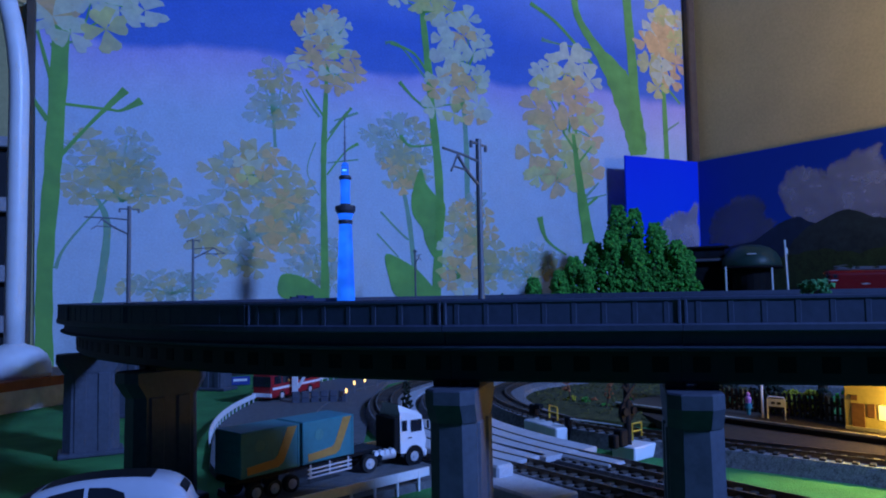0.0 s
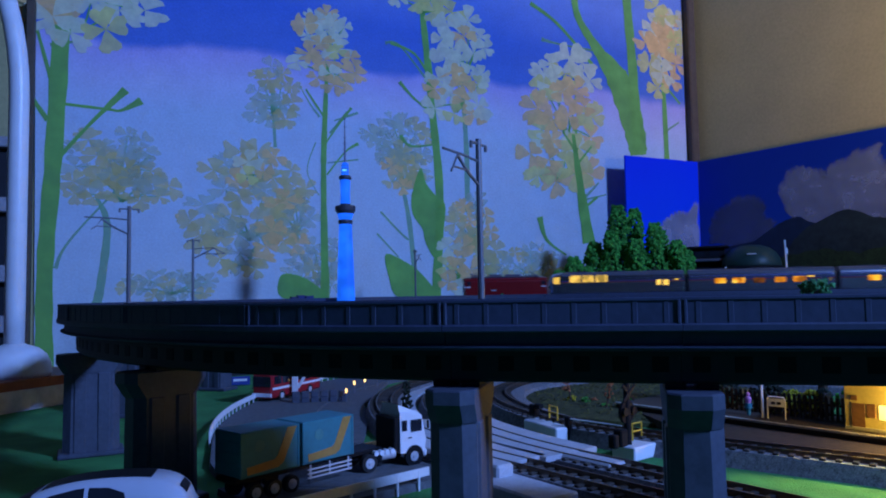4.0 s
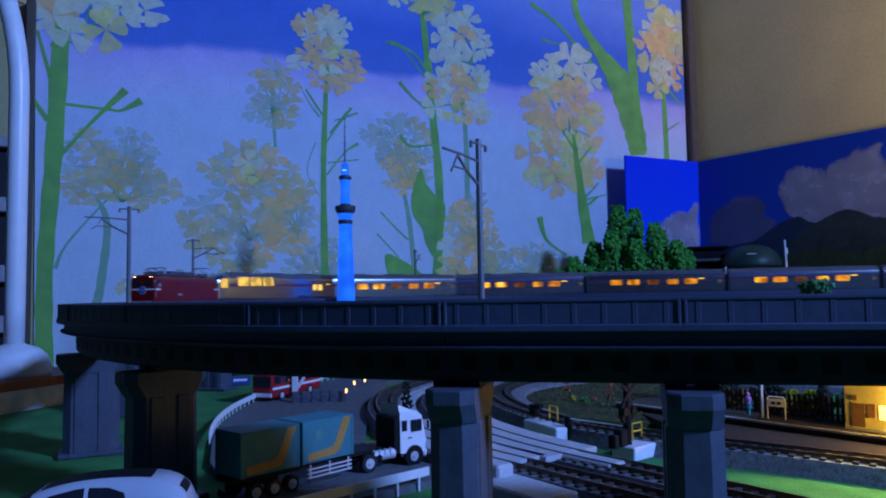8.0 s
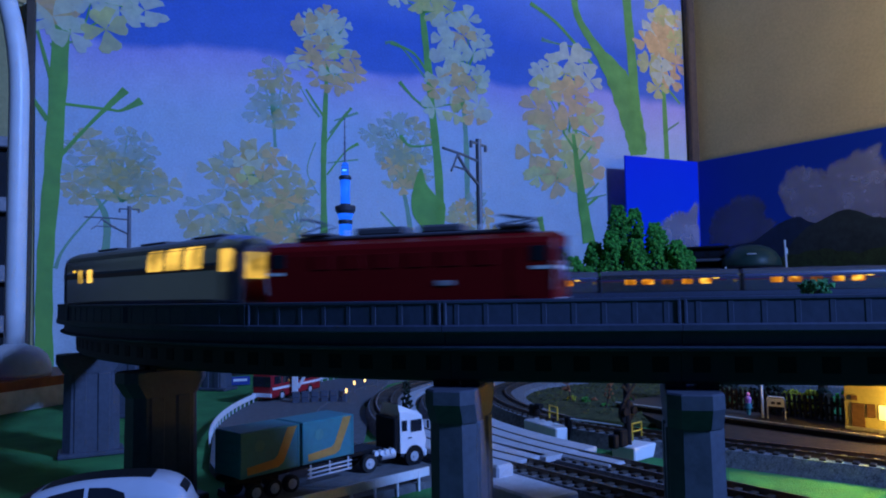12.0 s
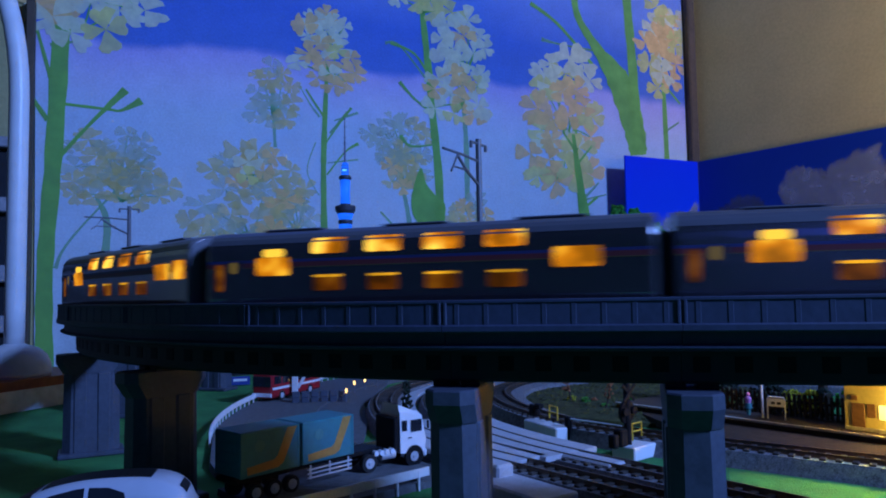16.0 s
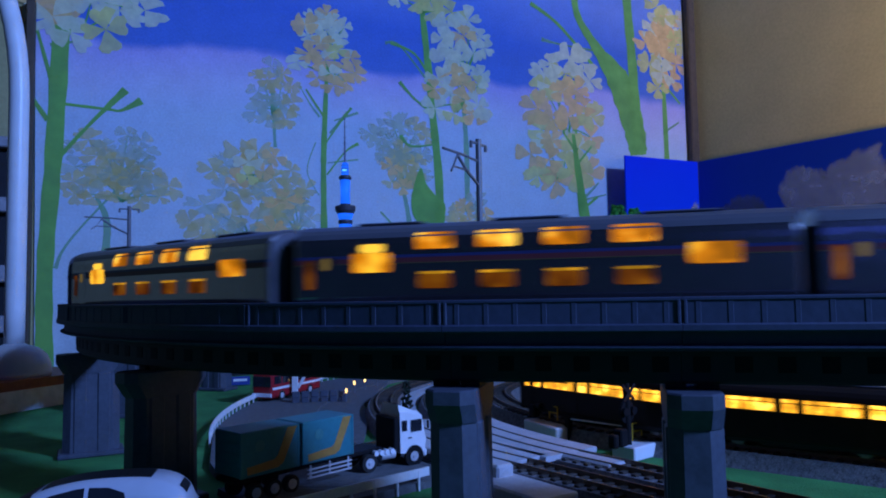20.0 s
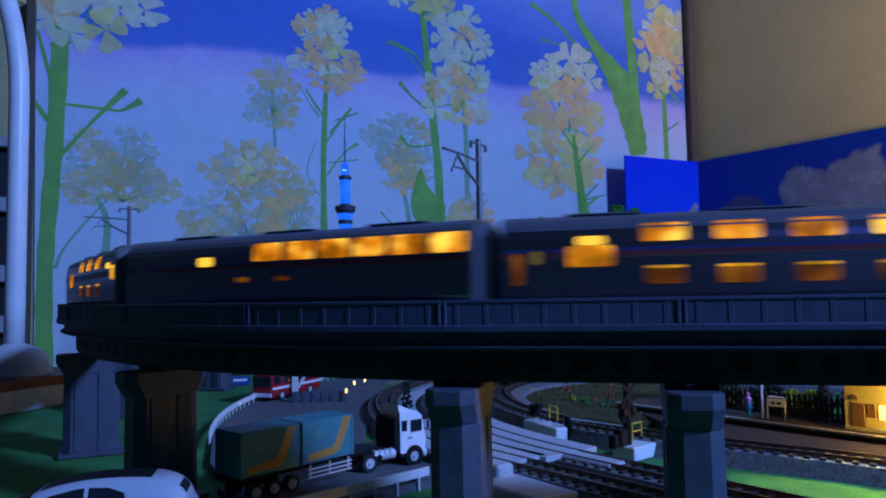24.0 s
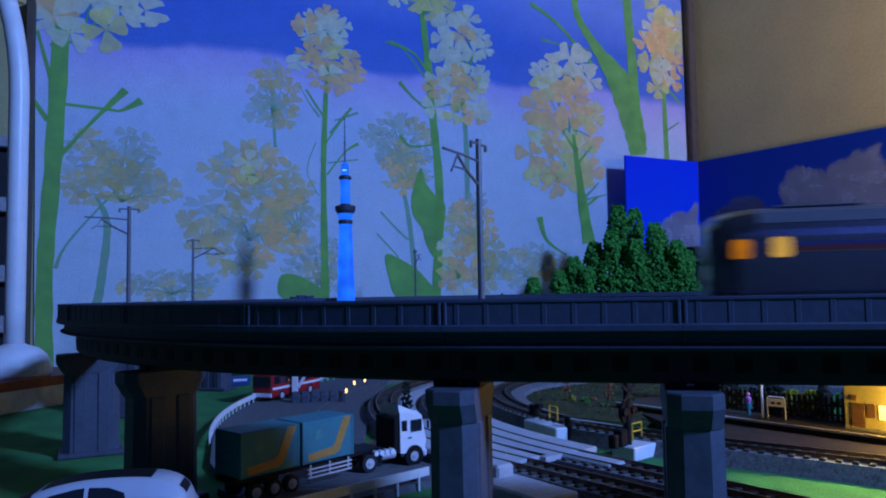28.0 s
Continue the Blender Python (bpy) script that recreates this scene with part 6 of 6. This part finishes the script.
def toy_car():
    """A die-cast coupe built from cross rings along x (forward)."""
    root = thing("toy_car", "white die-cast toy car with dark windows, parked on the mat", "toy car", pose(-0.1035, 0.1975, 0.0, 0, 0, 192) @ Matrix.Scale(1.02, 4))
    rows = [(-0.0325, 0.0105, 0.0060, 0.0110), (-0.0318, 0.0128, 0.0042, 0.0130), (-0.0270, 0.0136, 0.0035, 0.0150), (-0.0150, 0.0140, 0.0033, 0.0152), (0.0, 0.0140, 0.0033, 0.0146), (0.0120, 0.0140, 0.0033, 0.0140), (0.0240, 0.0134, 0.0036, 0.0122), (0.0310, 0.0118, 0.0044, 0.0098), (0.0325, 0.0090, 0.0056, 0.0080)]
    rows = finer(rows, 4)
    vs, n = [], 8
    for x, w, z0, z1 in rows:
        m = (z0 + z1) / 2
        vs += [(x, -w * 0.9, z0), (x, -w, m), (x, -w * 0.94, z1 - 0.0008), (x, -w * 0.8, z1), (x, w * 0.8, z1), (x, w * 0.94, z1 - 0.0008), (x, w, m), (x, w * 0.9, z0)]
    fs = [(i * n + j, i * n + (j + 1) % n, (i + 1) * n + (j + 1) % n, (i + 1) * n + j) for i in range(len(rows) - 1) for j in range(n)]
    fs += [tuple(range(n))[::-1], tuple(range((len(rows) - 1) * n, len(rows) * n))]
    part("body", Mesh().add(vs, fs), "car_white", root, smooth=True)
    cab_rows = [(-0.0322, 0.0108, 0.0160), (-0.0298, 0.0110, 0.0208), (-0.0235, 0.0107, 0.0238), (-0.0120, 0.0102, 0.0246), (-0.0010, 0.0101, 0.0238), (0.0080, 0.0103, 0.0212), (0.0205, 0.0108, 0.0146)]
    cab_rows = finer(cab_rows, 5)
    vs = []
    for x, w, z in cab_rows:
        vs += [(x, -w * 1.16, 0.0138), (x, -w * 0.66, z - 0.0008), (x, -w * 0.50, z), (x, w * 0.50, z), (x, w * 0.66, z - 0.0008), (x, w * 1.16, 0.0138)]
    n = 6
    fs = [(i * n + j, i * n + (j + 1) % n, (i + 1) * n + (j + 1) % n, (i + 1) * n + j) for i in range(len(cab_rows) - 1) for j in range(n)]
    fs += [tuple(range(n))[::-1], tuple(range((len(cab_rows) - 1) * n, len(cab_rows) * n))]
    part("cabin", Mesh().add(vs, fs), "car_white", root, smooth=True)

    def cabin_at(x):
        xs = [c[0] for c in cab_rows]
        return float(np.interp(x, xs, [c[1] for c in cab_rows])), float(np.interp(x, xs, [c[2] for c in cab_rows]))

    def top_glass(name, x0, x1, share, label):
        vs, n = [], 7
        for i in range(n):
            x = x0 + (x1 - x0) * i / (n - 1)
            w, z = cabin_at(x)
            e = 0.0003 if share <= 0.5 else -0.0004
            vs += [(x, -w * share, z + e), (x, -w * 0.4, z + 0.0003), (x, w * 0.4, z + 0.0003), (x, w * share, z + e), (x, w * share, z - 0.0012), (x, -w * share, z - 0.0012)]
        fs = [(6 * i + j, 6 * i + (j + 1) % 6, 6 * i + 6 + (j + 1) % 6, 6 * i + 6 + j) for i in range(n - 1) for j in range(6)]
        part(name, Mesh().add(vs, fs + [(5, 4, 3, 2, 1, 0), tuple(range(6 * n - 6, 6 * n))]), "black", root, label)

    top_glass("windscreen", 0.0068, 0.0198, 0.66, "")
    top_glass("roof_glass", -0.0220, 0.0048, 0.42, "dark roof panel")
    top_glass("rear_window", -0.0309, -0.0292, 0.36, "")
    for side in (-1, 1):
        def q(x, z):
            w, top = cabin_at(x)
            t = (z - 0.0138) / max(0.0004, top - 0.0008 - 0.0138)
            return (x, side * (w * (1.16 - 0.50 * min(t, 1.0)) + 0.00025), z)
        for pts in ([(0.0185, 0.0150), (0.0100, 0.0196), (0.0088, 0.0150)], [(0.0074, 0.0150), (0.0070, 0.0196), (0.0020, 0.0216), (-0.0040, 0.0228), (-0.0062, 0.0230), (-0.0062, 0.0150)], [(-0.0074, 0.0150), (-0.0074, 0.0230), (-0.0120, 0.0228), (-0.0160, 0.0214), (-0.0172, 0.0176), (-0.0165, 0.0150)]):
            k = len(pts)
            vs = [q(*a) for a in pts]
            vs += [(a, b - side * 0.0008, c) for a, b, c in vs]
            part("side_window", Mesh().add(vs, [tuple(range(k)), tuple(range(2 * k - 1, k - 1, -1))] + [(i, (i + 1) % k, k + (i + 1) % k, k + i) for i in range(k)]), "glass_dark", root)
        part("mirror", Mesh().box((0.0128, side * 0.0142, 0.0158), (0.0018, 0.0028, 0.0018), 0.0006), "car_white", root)
        for x in (0.0205, -0.0200):
            part("wheel_arch", Mesh().cyl((x, side * 0.0120, 0.0056), (x, side * 0.01425, 0.0056), 0.0064, n=24), "black", root)
        for x in (0.0205, -0.0200):
            road_wheel(root, x, side * 0.0122, 0.0056, 0.0042, side)
        part("headlight", Mesh().box((0.0312, side * 0.0085, 0.0092), (0.0024, 0.0050, 0.0016), 0.0005), "chrome", root)
    part("bumper", Mesh().box((-0.0322, 0, 0.0078), (0.0022, 0.0230, 0.0044), 0.0009), "car_white", root)


toy_car()

# ---- the station ----
PE, PD = Vector((0.143, 0.3684, 0)), Vector((0.0463, -0.057, 0)).normalized()
PN = Vector((-PD.y, PD.x, 0))
PLAT = Matrix(((PD.x, PN.x, 0, PE.x), (PD.y, PN.y, 0, PE.y), (0, 0, 1, 0), (0, 0, 0, 1)))


def on_platform(a, b, z=0.0, turn=0):
    """a along the platform towards its near end, b back from its edge."""
    return PLAT @ pose(a, b, z, 0, 0, turn)


platform = thing("platform", "dark model station platform with a pale edge", "platform", PLAT, kind="structure")
part("platform_body", Mesh().box((0.08, 0.0235, 0.0038), (0.30, 0.0430, 0.0076), 0.0004), "platform", platform)
apron = [(x, y) for x, y, h in beside(TRACK_A, -0.16, 0.012, -0.0120, 0.02)] + [tuple((PLAT @ Vector((a, 0.003, 0)))[:2]) for a in (-0.060, 0.06, 0.20)]
whole("platform_foot", Mesh().prism(apron, -0.0005, 0.0046), "earth", "brown earth strip between the platform and the track", "strip", kind="structure")
EDGE_STONE = Mesh().box((0, 0, 0), (0.0076, 0.0022, 0.0012), 0.0002).data("edge_stone", M["platform_edge"])
for i in range(38):
    part("edge_stone", EDGE_STONE, "platform_edge", platform, at=pose(-0.066 + 0.0078 * i, 0.0011, 0.0076))
station = thing("station_building", "cream model station building with a brown door and a lit window", "building", on_platform(0.0825, 0.0095, 0.0076))
part("wall", Mesh().box((0.0000, 0.012, 0.0125), (0.060, 0.0200, 0.0250), 0.0004), "station_wall", station)
part("roof", Mesh().box((0, 0.010, 0.0262), (0.068, 0.030, 0.0024), 0.0006), "station_roof", station)
part("door", Mesh().box((-0.0240, 0.0019, 0.0062), (0.0056, 0.0006, 0.0122), 0.0002), "station_door", station)
part("window", Mesh().box((-0.0186, 0.0019, 0.0094), (0.0036, 0.0006, 0.0062), 0.0002), "station_door", station, "dark brown framed window")
part("lit_window", Mesh().box((-0.0098, 0.0019, 0.0090), (0.0110, 0.0006, 0.0064), 0.0002), "station_glow", station, "brightly lit window")
part("name_board", Mesh().box((-0.0255, 0.0017, 0.0146), (0.0028, 0.0005, 0.0022), 0.0001), "station_door", station)
part("wall_plinth", Mesh().box((0, 0.0016, 0.0008), (0.0596, 0.0008, 0.0016), 0.0002), "platform_edge", station)
sign = thing("station_sign", "white framed station sign with unreadable dark bars on the platform", "sign", on_platform(0.0198, 0.0130, 0.0076, 8))
part("board", Mesh().box((0, 0, 0.0082), (0.0078, 0.0006, 0.0040), 0.0002), "white_plastic", sign)
part("frame_top", Mesh().tube([(-0.0042, 0, 0.0), (-0.0042, 0, 0.0100), (-0.0036, 0, 0.0110), (0.0036, 0, 0.0110), (0.0042, 0, 0.0100), (0.0042, 0, 0.0)], 0.0004, 8), "rail_white", sign, "white tubular frame")
for x in (-0.0014, 0.0014):
    part("bar", Mesh().box((x, -0.0004, 0.0080), (0.0018, 0.0002, 0.0012)), "black", sign)
whole("platform_post", Mesh().cyl((0, 0, 0), (0, 0, 0.030), 0.0007, 0.0006, 8), "rail_white", "thin white lamp post on the platform", "post", on_platform(0.0127, 0.0128, 0.0076))
fig = Mesh().lathe([(0.0009, 0.0), (0.0011, 0.0030), (0.0019, 0.0034), (0.0016, 0.0055), (0.0013, 0.0062)], 12)
fig.lathe([(0.0013, 0.0062), (0.0017, 0.0085), (0.0012, 0.0094), (0.0006, 0.0096), (0.0010, 0.0102), (0.0009, 0.0112), (0.0003, 0.0116)], 12)
doll = whole("figurine", fig, "pink", "tiny pink and teal painted figurine standing on the platform", "figurine", on_platform(0.0037, 0.0158, 0.0076))
doll.data.materials.append(M["container"])
for face in doll.data.polygons:
    face.material_index = 1 if face.center.z < 0.0060 else 0
fence = thing("picket_fence", "dark wooden picket fence behind the platform", "fence", on_platform(-0.045, 0.0265, 0.0076))
for i in range(37):
    part("picket", Mesh().box((0.0026 * i, 0, 0.0058), (0.0016, 0.0006, 0.0116), 0.0002), "bark", fence)
for z in (0.003, 0.0075):
    part("fence_bar", Mesh().box((0.047, 0.0006, z), (0.098, 0.0005, 0.0010)), "bark", fence)
for i, (a, b, r, material) in enumerate(((0.0185, 0.056, 0.0036, "leaf_yellow"), (0.0275, 0.056, 0.0038, "leaf_yellow"), (0.033, 0.058, 0.0040, "leaf_dark"), (-0.016, 0.056, 0.0048, "leaf_dark"), (0.001, 0.058, 0.0046, "leaf_dark"), (0.046, 0.057, 0.0044, "leaf"), (0.010, 0.056, 0.0040, "leaf_dark"))):
    q = on_platform(a, b - 0.0225).translation
    bush(q.x, q.y, 0.0076, r * 1.3, material, "yellow-green model bush behind the fence" if material == "leaf_yellow" else "dark green model bush behind the fence", 60 + i, 110, 0.0012, 1.3)
for i, (a, b) in enumerate(((0.0380, 0.030), (0.0450, 0.029))):
    whole("white_marker", Mesh().box((0, 0, 0.0065), (0.0022, 0.0008, 0.0130), 0.0002), "rail_white", "small white marker post by the fence", "post", on_platform(a, b, 0.0076), group="white markers")

# ---- the mound inside the curve and the signal gear ----
mound = Mesh().lathe([(0.0905, -0.0005), (0.0895, 0.0022), (0.075, 0.0042), (0.050, 0.0056), (0.024, 0.0066), (0.004, 0.0068)], 48)
whole("grass_mound", mound, "turf", "low grassy mound inside the curve of the track", "mound", pose(0.1395, 0.4700, 0))
bush_rng = random.Random(11)
tufts = Mesh()
for _ in range(900):
    a, q = bush_rng.uniform(0, 6.3), 0.086 * math.sqrt(bush_rng.random())
    z = float(np.interp(q, [0.004, 0.024, 0.050, 0.075, 0.0895], [0.0068, 0.0066, 0.0056, 0.0042, 0.0022]))
    r = bush_rng.uniform(0.0005, 0.0013)
    tufts.add(*CLUMPS[bush_rng.randrange(9)], pose(q * math.cos(a), q * math.sin(a), z, 0, 0, bush_rng.uniform(0, 360)) @ Matrix.Diagonal((r * 1.3, r * 1.3, r, 1)))
whole("grass_tufts", tufts, "tuft", "olive and straw-coloured foam grass covering the mound", "grass", pose(0.1395, 0.4700, 0), kind="stuff")
for i in range(14):
    a, q = bush_rng.uniform(2.4, 5.6), bush_rng.uniform(0.030, 0.066)
    material = bush_rng.choice(("leaf", "leaf", "leaf_autumn", "turf", "leaf_yellow"))
    bush(0.137 + q * math.cos(a), 0.465 + q * math.sin(a), 0.0040 - 0.0012 * (q > 0.05), bush_rng.uniform(0.0014, 0.0032), material, "small model shrub on the grassy mound", 90 + i, 40, 0.0009)
for x, y, lean in ((0.0935, 0.424, 14), (0.079, 0.452, -12)):
    sap = thing("bare_sapling", "thin bare model sapling with a few red leaves on the mound", "sapling", pose(x, y, 0.0025, 0, lean, 0), group="saplings")
    part("trunk", Mesh().tube([(0, 0, 0), (0.0004, 0, 0.006), (0, 0, 0.016)], [0.0008, 0.0006, 0.0002], 6), "bark", sap)
    part("crown", leafy(Mesh(), (0, 0, 0.008), 0.0024, 0.009, 26, 0.0008, random.Random(int(x * 1e4))), "leaf_autumn", sap)
signal = thing("crossing_signal", "black crossing signal mast with round lamps on a white base", "signal", pose(0.0795, 0.3165, 0, 0, 0, 40))
part("base", Mesh().box((0.0085, -0.0005, 0.0030), (0.0260, 0.0120, 0.0060), 0.0005), "white_plastic", signal, "white moulded base")
part("mast", Mesh().cyl((0, 0, 0.006), (0, 0, 0.034), 0.0017, 0.0014, 12), "black", signal)
part("lamp_board", Mesh().cyl((0, -0.0004, 0.0200), (0, 0.0010, 0.0200), 0.0050, n=20), "black", signal)
for x in (-0.0030, 0.0030):
    part("lamp", Mesh().cyl((x, -0.0020, 0.0205), (x, 0.0010, 0.0205), 0.0018, n=14), "black", signal)
part("crossbuck", Mesh().box((0, 0, 0), (0.0110, 0.0006, 0.0016), 0.0002), "black", signal, at=pose(0, -0.0010, 0.0285, 0, 40, 0))
part("crossbuck", Mesh().box((0, 0, 0), (0.0110, 0.0006, 0.0016), 0.0002), "black", signal, at=pose(0, -0.0016, 0.0285, 0, -40, 0))
part("motor", Mesh().box((-0.0045, 0.0005, 0.0095), (0.0050, 0.0046, 0.0075), 0.0006).box((-0.0095, 0.0005, 0.0085), (0.0034, 0.0040, 0.0058), 0.0006), "black", signal)
gate = Mesh().tube([(0.0075, 0.003, 0.006), (0.0075, 0.003, 0.0135), (0.0145, 0.003, 0.0135), (0.0145, 0.003, 0.006)], 0.00045, 6).tube([(0.0075, 0.003, 0.0100), (0.0145, 0.003, 0.0100)], 0.00035, 6)
part("handrail", gate, "yellow", signal, "yellow handrail")
gear = thing("crossing_gear", "white equipment base with black machine and yellow rail beside the track", "signal gear", pose(0.0510, 0.3660, 0, 0, 0, -66))
part("base", Mesh().box((0, 0, 0.0035), (0.0310, 0.0090, 0.0070), 0.0006), "white_plastic", gear)
part("machine", Mesh().box((-0.0130, 0.0010, 0.0115), (0.0050, 0.0044, 0.0062), 0.0006).cyl((-0.0105, 0.001, 0.0142), (-0.0065, 0.001, 0.0142), 0.0014, n=12), "black", gear)
part("handrail", Mesh().tube([(-0.0035, 0.004, 0.0084), (-0.0035, 0.004, 0.0150), (0.0040, 0.004, 0.0150), (0.0040, 0.004, 0.0084)], 0.00045, 6).tube([(-0.0035, 0.004, 0.0118), (0.0040, 0.004, 0.0118)], 0.00035, 6), "yellow", gear, "yellow handrail")
arm_ob = thing("crossing_barrier", "thin barrier bar lying across the tracks", "barrier", pose(0.0600, 0.3540, 0, 0, 0, -46))
part("barrier_post", Mesh().box((0, 0, 0.0060), (0.0030, 0.0030, 0.0120), 0.0004), "black", arm_ob)
part("bar", Mesh().cyl((0, 0, 0.0110), (0.0300, 0, 0.0110), 0.0005, 0.0003, 8), "rail_white", arm_ob)
whole("concrete_kerb", Mesh().box((0, 0, 0.0034), (0.034, 0.017, 0.0068), 0.0007), "slab", "pale concrete block beside the crossing", "block", pose(0.0270, 0.2500, 0, 0, 0, -54), group="crossing blocks")
whole("concrete_kerb", Mesh().box((0, 0, 0.0055), (0.010, 0.008, 0.0110), 0.0008), "slab", "small pale concrete block beside the crossing", "block", pose(0.0185, 0.2660, 0, 0, 0, -54), group="crossing blocks")
whole("concrete_kerb", Mesh().box((0, 0, 0.0040), (0.0260, 0.0100, 0.0080), 0.0007), "slab", "grey concrete block between the tracks", "block", pose(0.0570, 0.2848, 0, 0, 0, -52), group="crossing blocks")
whole("black_conifer", leafy(Mesh().tube([(0, 0, -0.0005), (0, 0, 0.012)], 0.0007, 6), (0, 0, 0.004), 0.0034, 0.017, 120, 0.0010, random.Random(5), 0.5), "leaf_dark", "small dark model conifer between the tracks", "tree", pose(-0.0235, 0.430, 0))

# ---- the railcar on the mat ----


def railcar(label, tail):
    root = thing("railcar", label, "railcar", group="railcars")
    prof = [(0.0088, 0.0035), (0.0093, 0.0045), (0.0094, 0.0212), (0.0091, 0.0228), (0.0081, 0.0244), (0.0058, 0.0257), (0.0030, 0.0264), (0.0, 0.0266)]
    part("body", body_shell(0.0460, -0.0460, prof), "railcar", root)
    part("roof", Mesh().box((0, 0, 0.0266), (0.084, 0.0080, 0.0010), 0.0004), "roof", root)
    for x in (-0.026, 0.0, 0.026):
        part("roof_vent", Mesh().box((x, 0, 0.0274), (0.0070, 0.0060, 0.0012), 0.0004), "roof", root)
    part("underframe", Mesh().box((0, 0, 0.0032), (0.082, 0.0140, 0.0026), 0.0005).box((0.002, 0, 0.0020), (0.024, 0.0130, 0.0026), 0.0005), "underframe", root)
    for x in (-0.030, 0.030):
        bogie(root, x)
    for side in (-1, 1):
        for a, b in ((4.0, 7.5), (10.5, 15.5), (18.0, 38.5), (41.5, 47.0), (49.5, 69.5), (72.0, 77.5), (79.5, 89.0)):
            part("window", Mesh().box((0.0460 - (a + b) / 2000, side * 0.00945, 0.01800), ((b - a) / 1000, 0.0004, 0.0050), 0.00015), "win_rail", root)
            if b - a > 12:
                for k in range(1, 5):
                    part("window_post", Mesh().box((0.0460 - (a + (b - a) * k / 5) / 1000, side * 0.00968, 0.0180), (0.0004, 0.00012, 0.0050)), "railcar", root)
        for a, b in ((8.4, 9.6), (39.4, 40.6), (70.2, 71.4)):
            part("door", Mesh().box((0.0460 - (a + b) / 2000, side * 0.00942, 0.0135), ((b - a) / 1000, 0.0003, 0.0150)), "railcar", root)
        part("window_bar", Mesh().box((0, side * 0.00970, 0.0190), (0.084, 0.00012, 0.00035)), "railcar", root)
    for end in (-1, 1):
        part("end_door", Mesh().box((end * 0.0462, 0, 0.0135), (0.0006, 0.0046, 0.0155), 0.0002), "loco_grey", root)
        for y in (-0.0056, 0.0056):
            part("end_window", Mesh().box((end * 0.0462, y, 0.0182), (0.0005, 0.0040, 0.0048), 0.0002), "win_dim", root)
            part("end_lamp", Mesh().cyl((end * 0.0458, y * 1.1, 0.0085), (end * 0.0467, y * 1.1, 0.0085), 0.0008, n=12), "tail_lamp" if end == tail else "glass_dark", root)
    return root


CARS_LOW = [railcar("dark brown railcar with long warm lit windows", 0), railcar("dark brown railcar with lit windows and red tail lamps", -1)]

# ---- what moves ----
RUN = [(0.0, -0.3260), (1.0, -0.2340), (2.0, -0.1410), (3.0, -0.0571), (6.0, 0.2209), (8.0, 0.4112), (9.0, 0.5120), (10.0, 0.6110), (11.0, 0.7090), (12.0, 0.8118), (15.0, 1.1035), (16.0, 1.2056), (17.0, 1.3124), (18.0, 1.4215),
       (19.0, 1.5349), (20.0, 1.6535), (21.0, 1.7705), (24.0, 2.1285), (25.0, 2.2433), (26.0, 2.3630), (27.0, 2.4825), (28.0, 2.5956)]


def run_at(t):
    """How far the rear of the locomotive has come at t seconds, smoothly between the known marks."""
    ts, ss = [a for a, b in RUN], [b for a, b in RUN]
    k = min(max(int(np.searchsorted(ts, t)) - 1, 0), len(ts) - 2)
    def slope(i):
        i0, i1 = max(i - 1, 0), min(i + 1, len(ts) - 1)
        return (ss[i1] - ss[i0]) / (ts[i1] - ts[i0])
    d = ts[k + 1] - ts[k]
    u = (t - ts[k]) / d
    return ss[k] * (1 + 2 * u) * (1 - u) ** 2 + slope(k) * d * u * (1 - u) ** 2 + ss[k + 1] * u * u * (3 - 2 * u) + slope(k + 1) * d * u * u * (u - 1)


def on_track(line, s, half, z):
    """The pose of a vehicle whose bogies stand half a metre-fraction either side of s."""
    a, b = line.at(s - half), line.at(s + half)
    return pose((a[0] + b[0]) / 2, (a[1] + b[1]) / 2, z, 0, 0, math.degrees(math.atan2(b[1] - a[1], b[0] - a[0])))


def motions():
    times = [0.2 * i for i in range(141)]
    marks = [run_at(t) for t in times]
    walk(LOCO, [(t, on_track(MAIN, s + 0.0470, 0.028, RAIL_Z)) for t, s in zip(times, marks)])
    for k, car in enumerate(COACHES):
        walk(car, [(t, on_track(MAIN, s - (k + 0.5) * L_CAR, 0.047, RAIL_Z)) for t, s in zip(times, marks)])
    for k, car in enumerate(CARS_LOW):
        walk(car, [(t, on_track(TRACK_A, 0.076 * (t - 18.5) - 0.0470 - 0.0940 * k, 0.030, GROUND_RAIL)) for t in times])


motions()
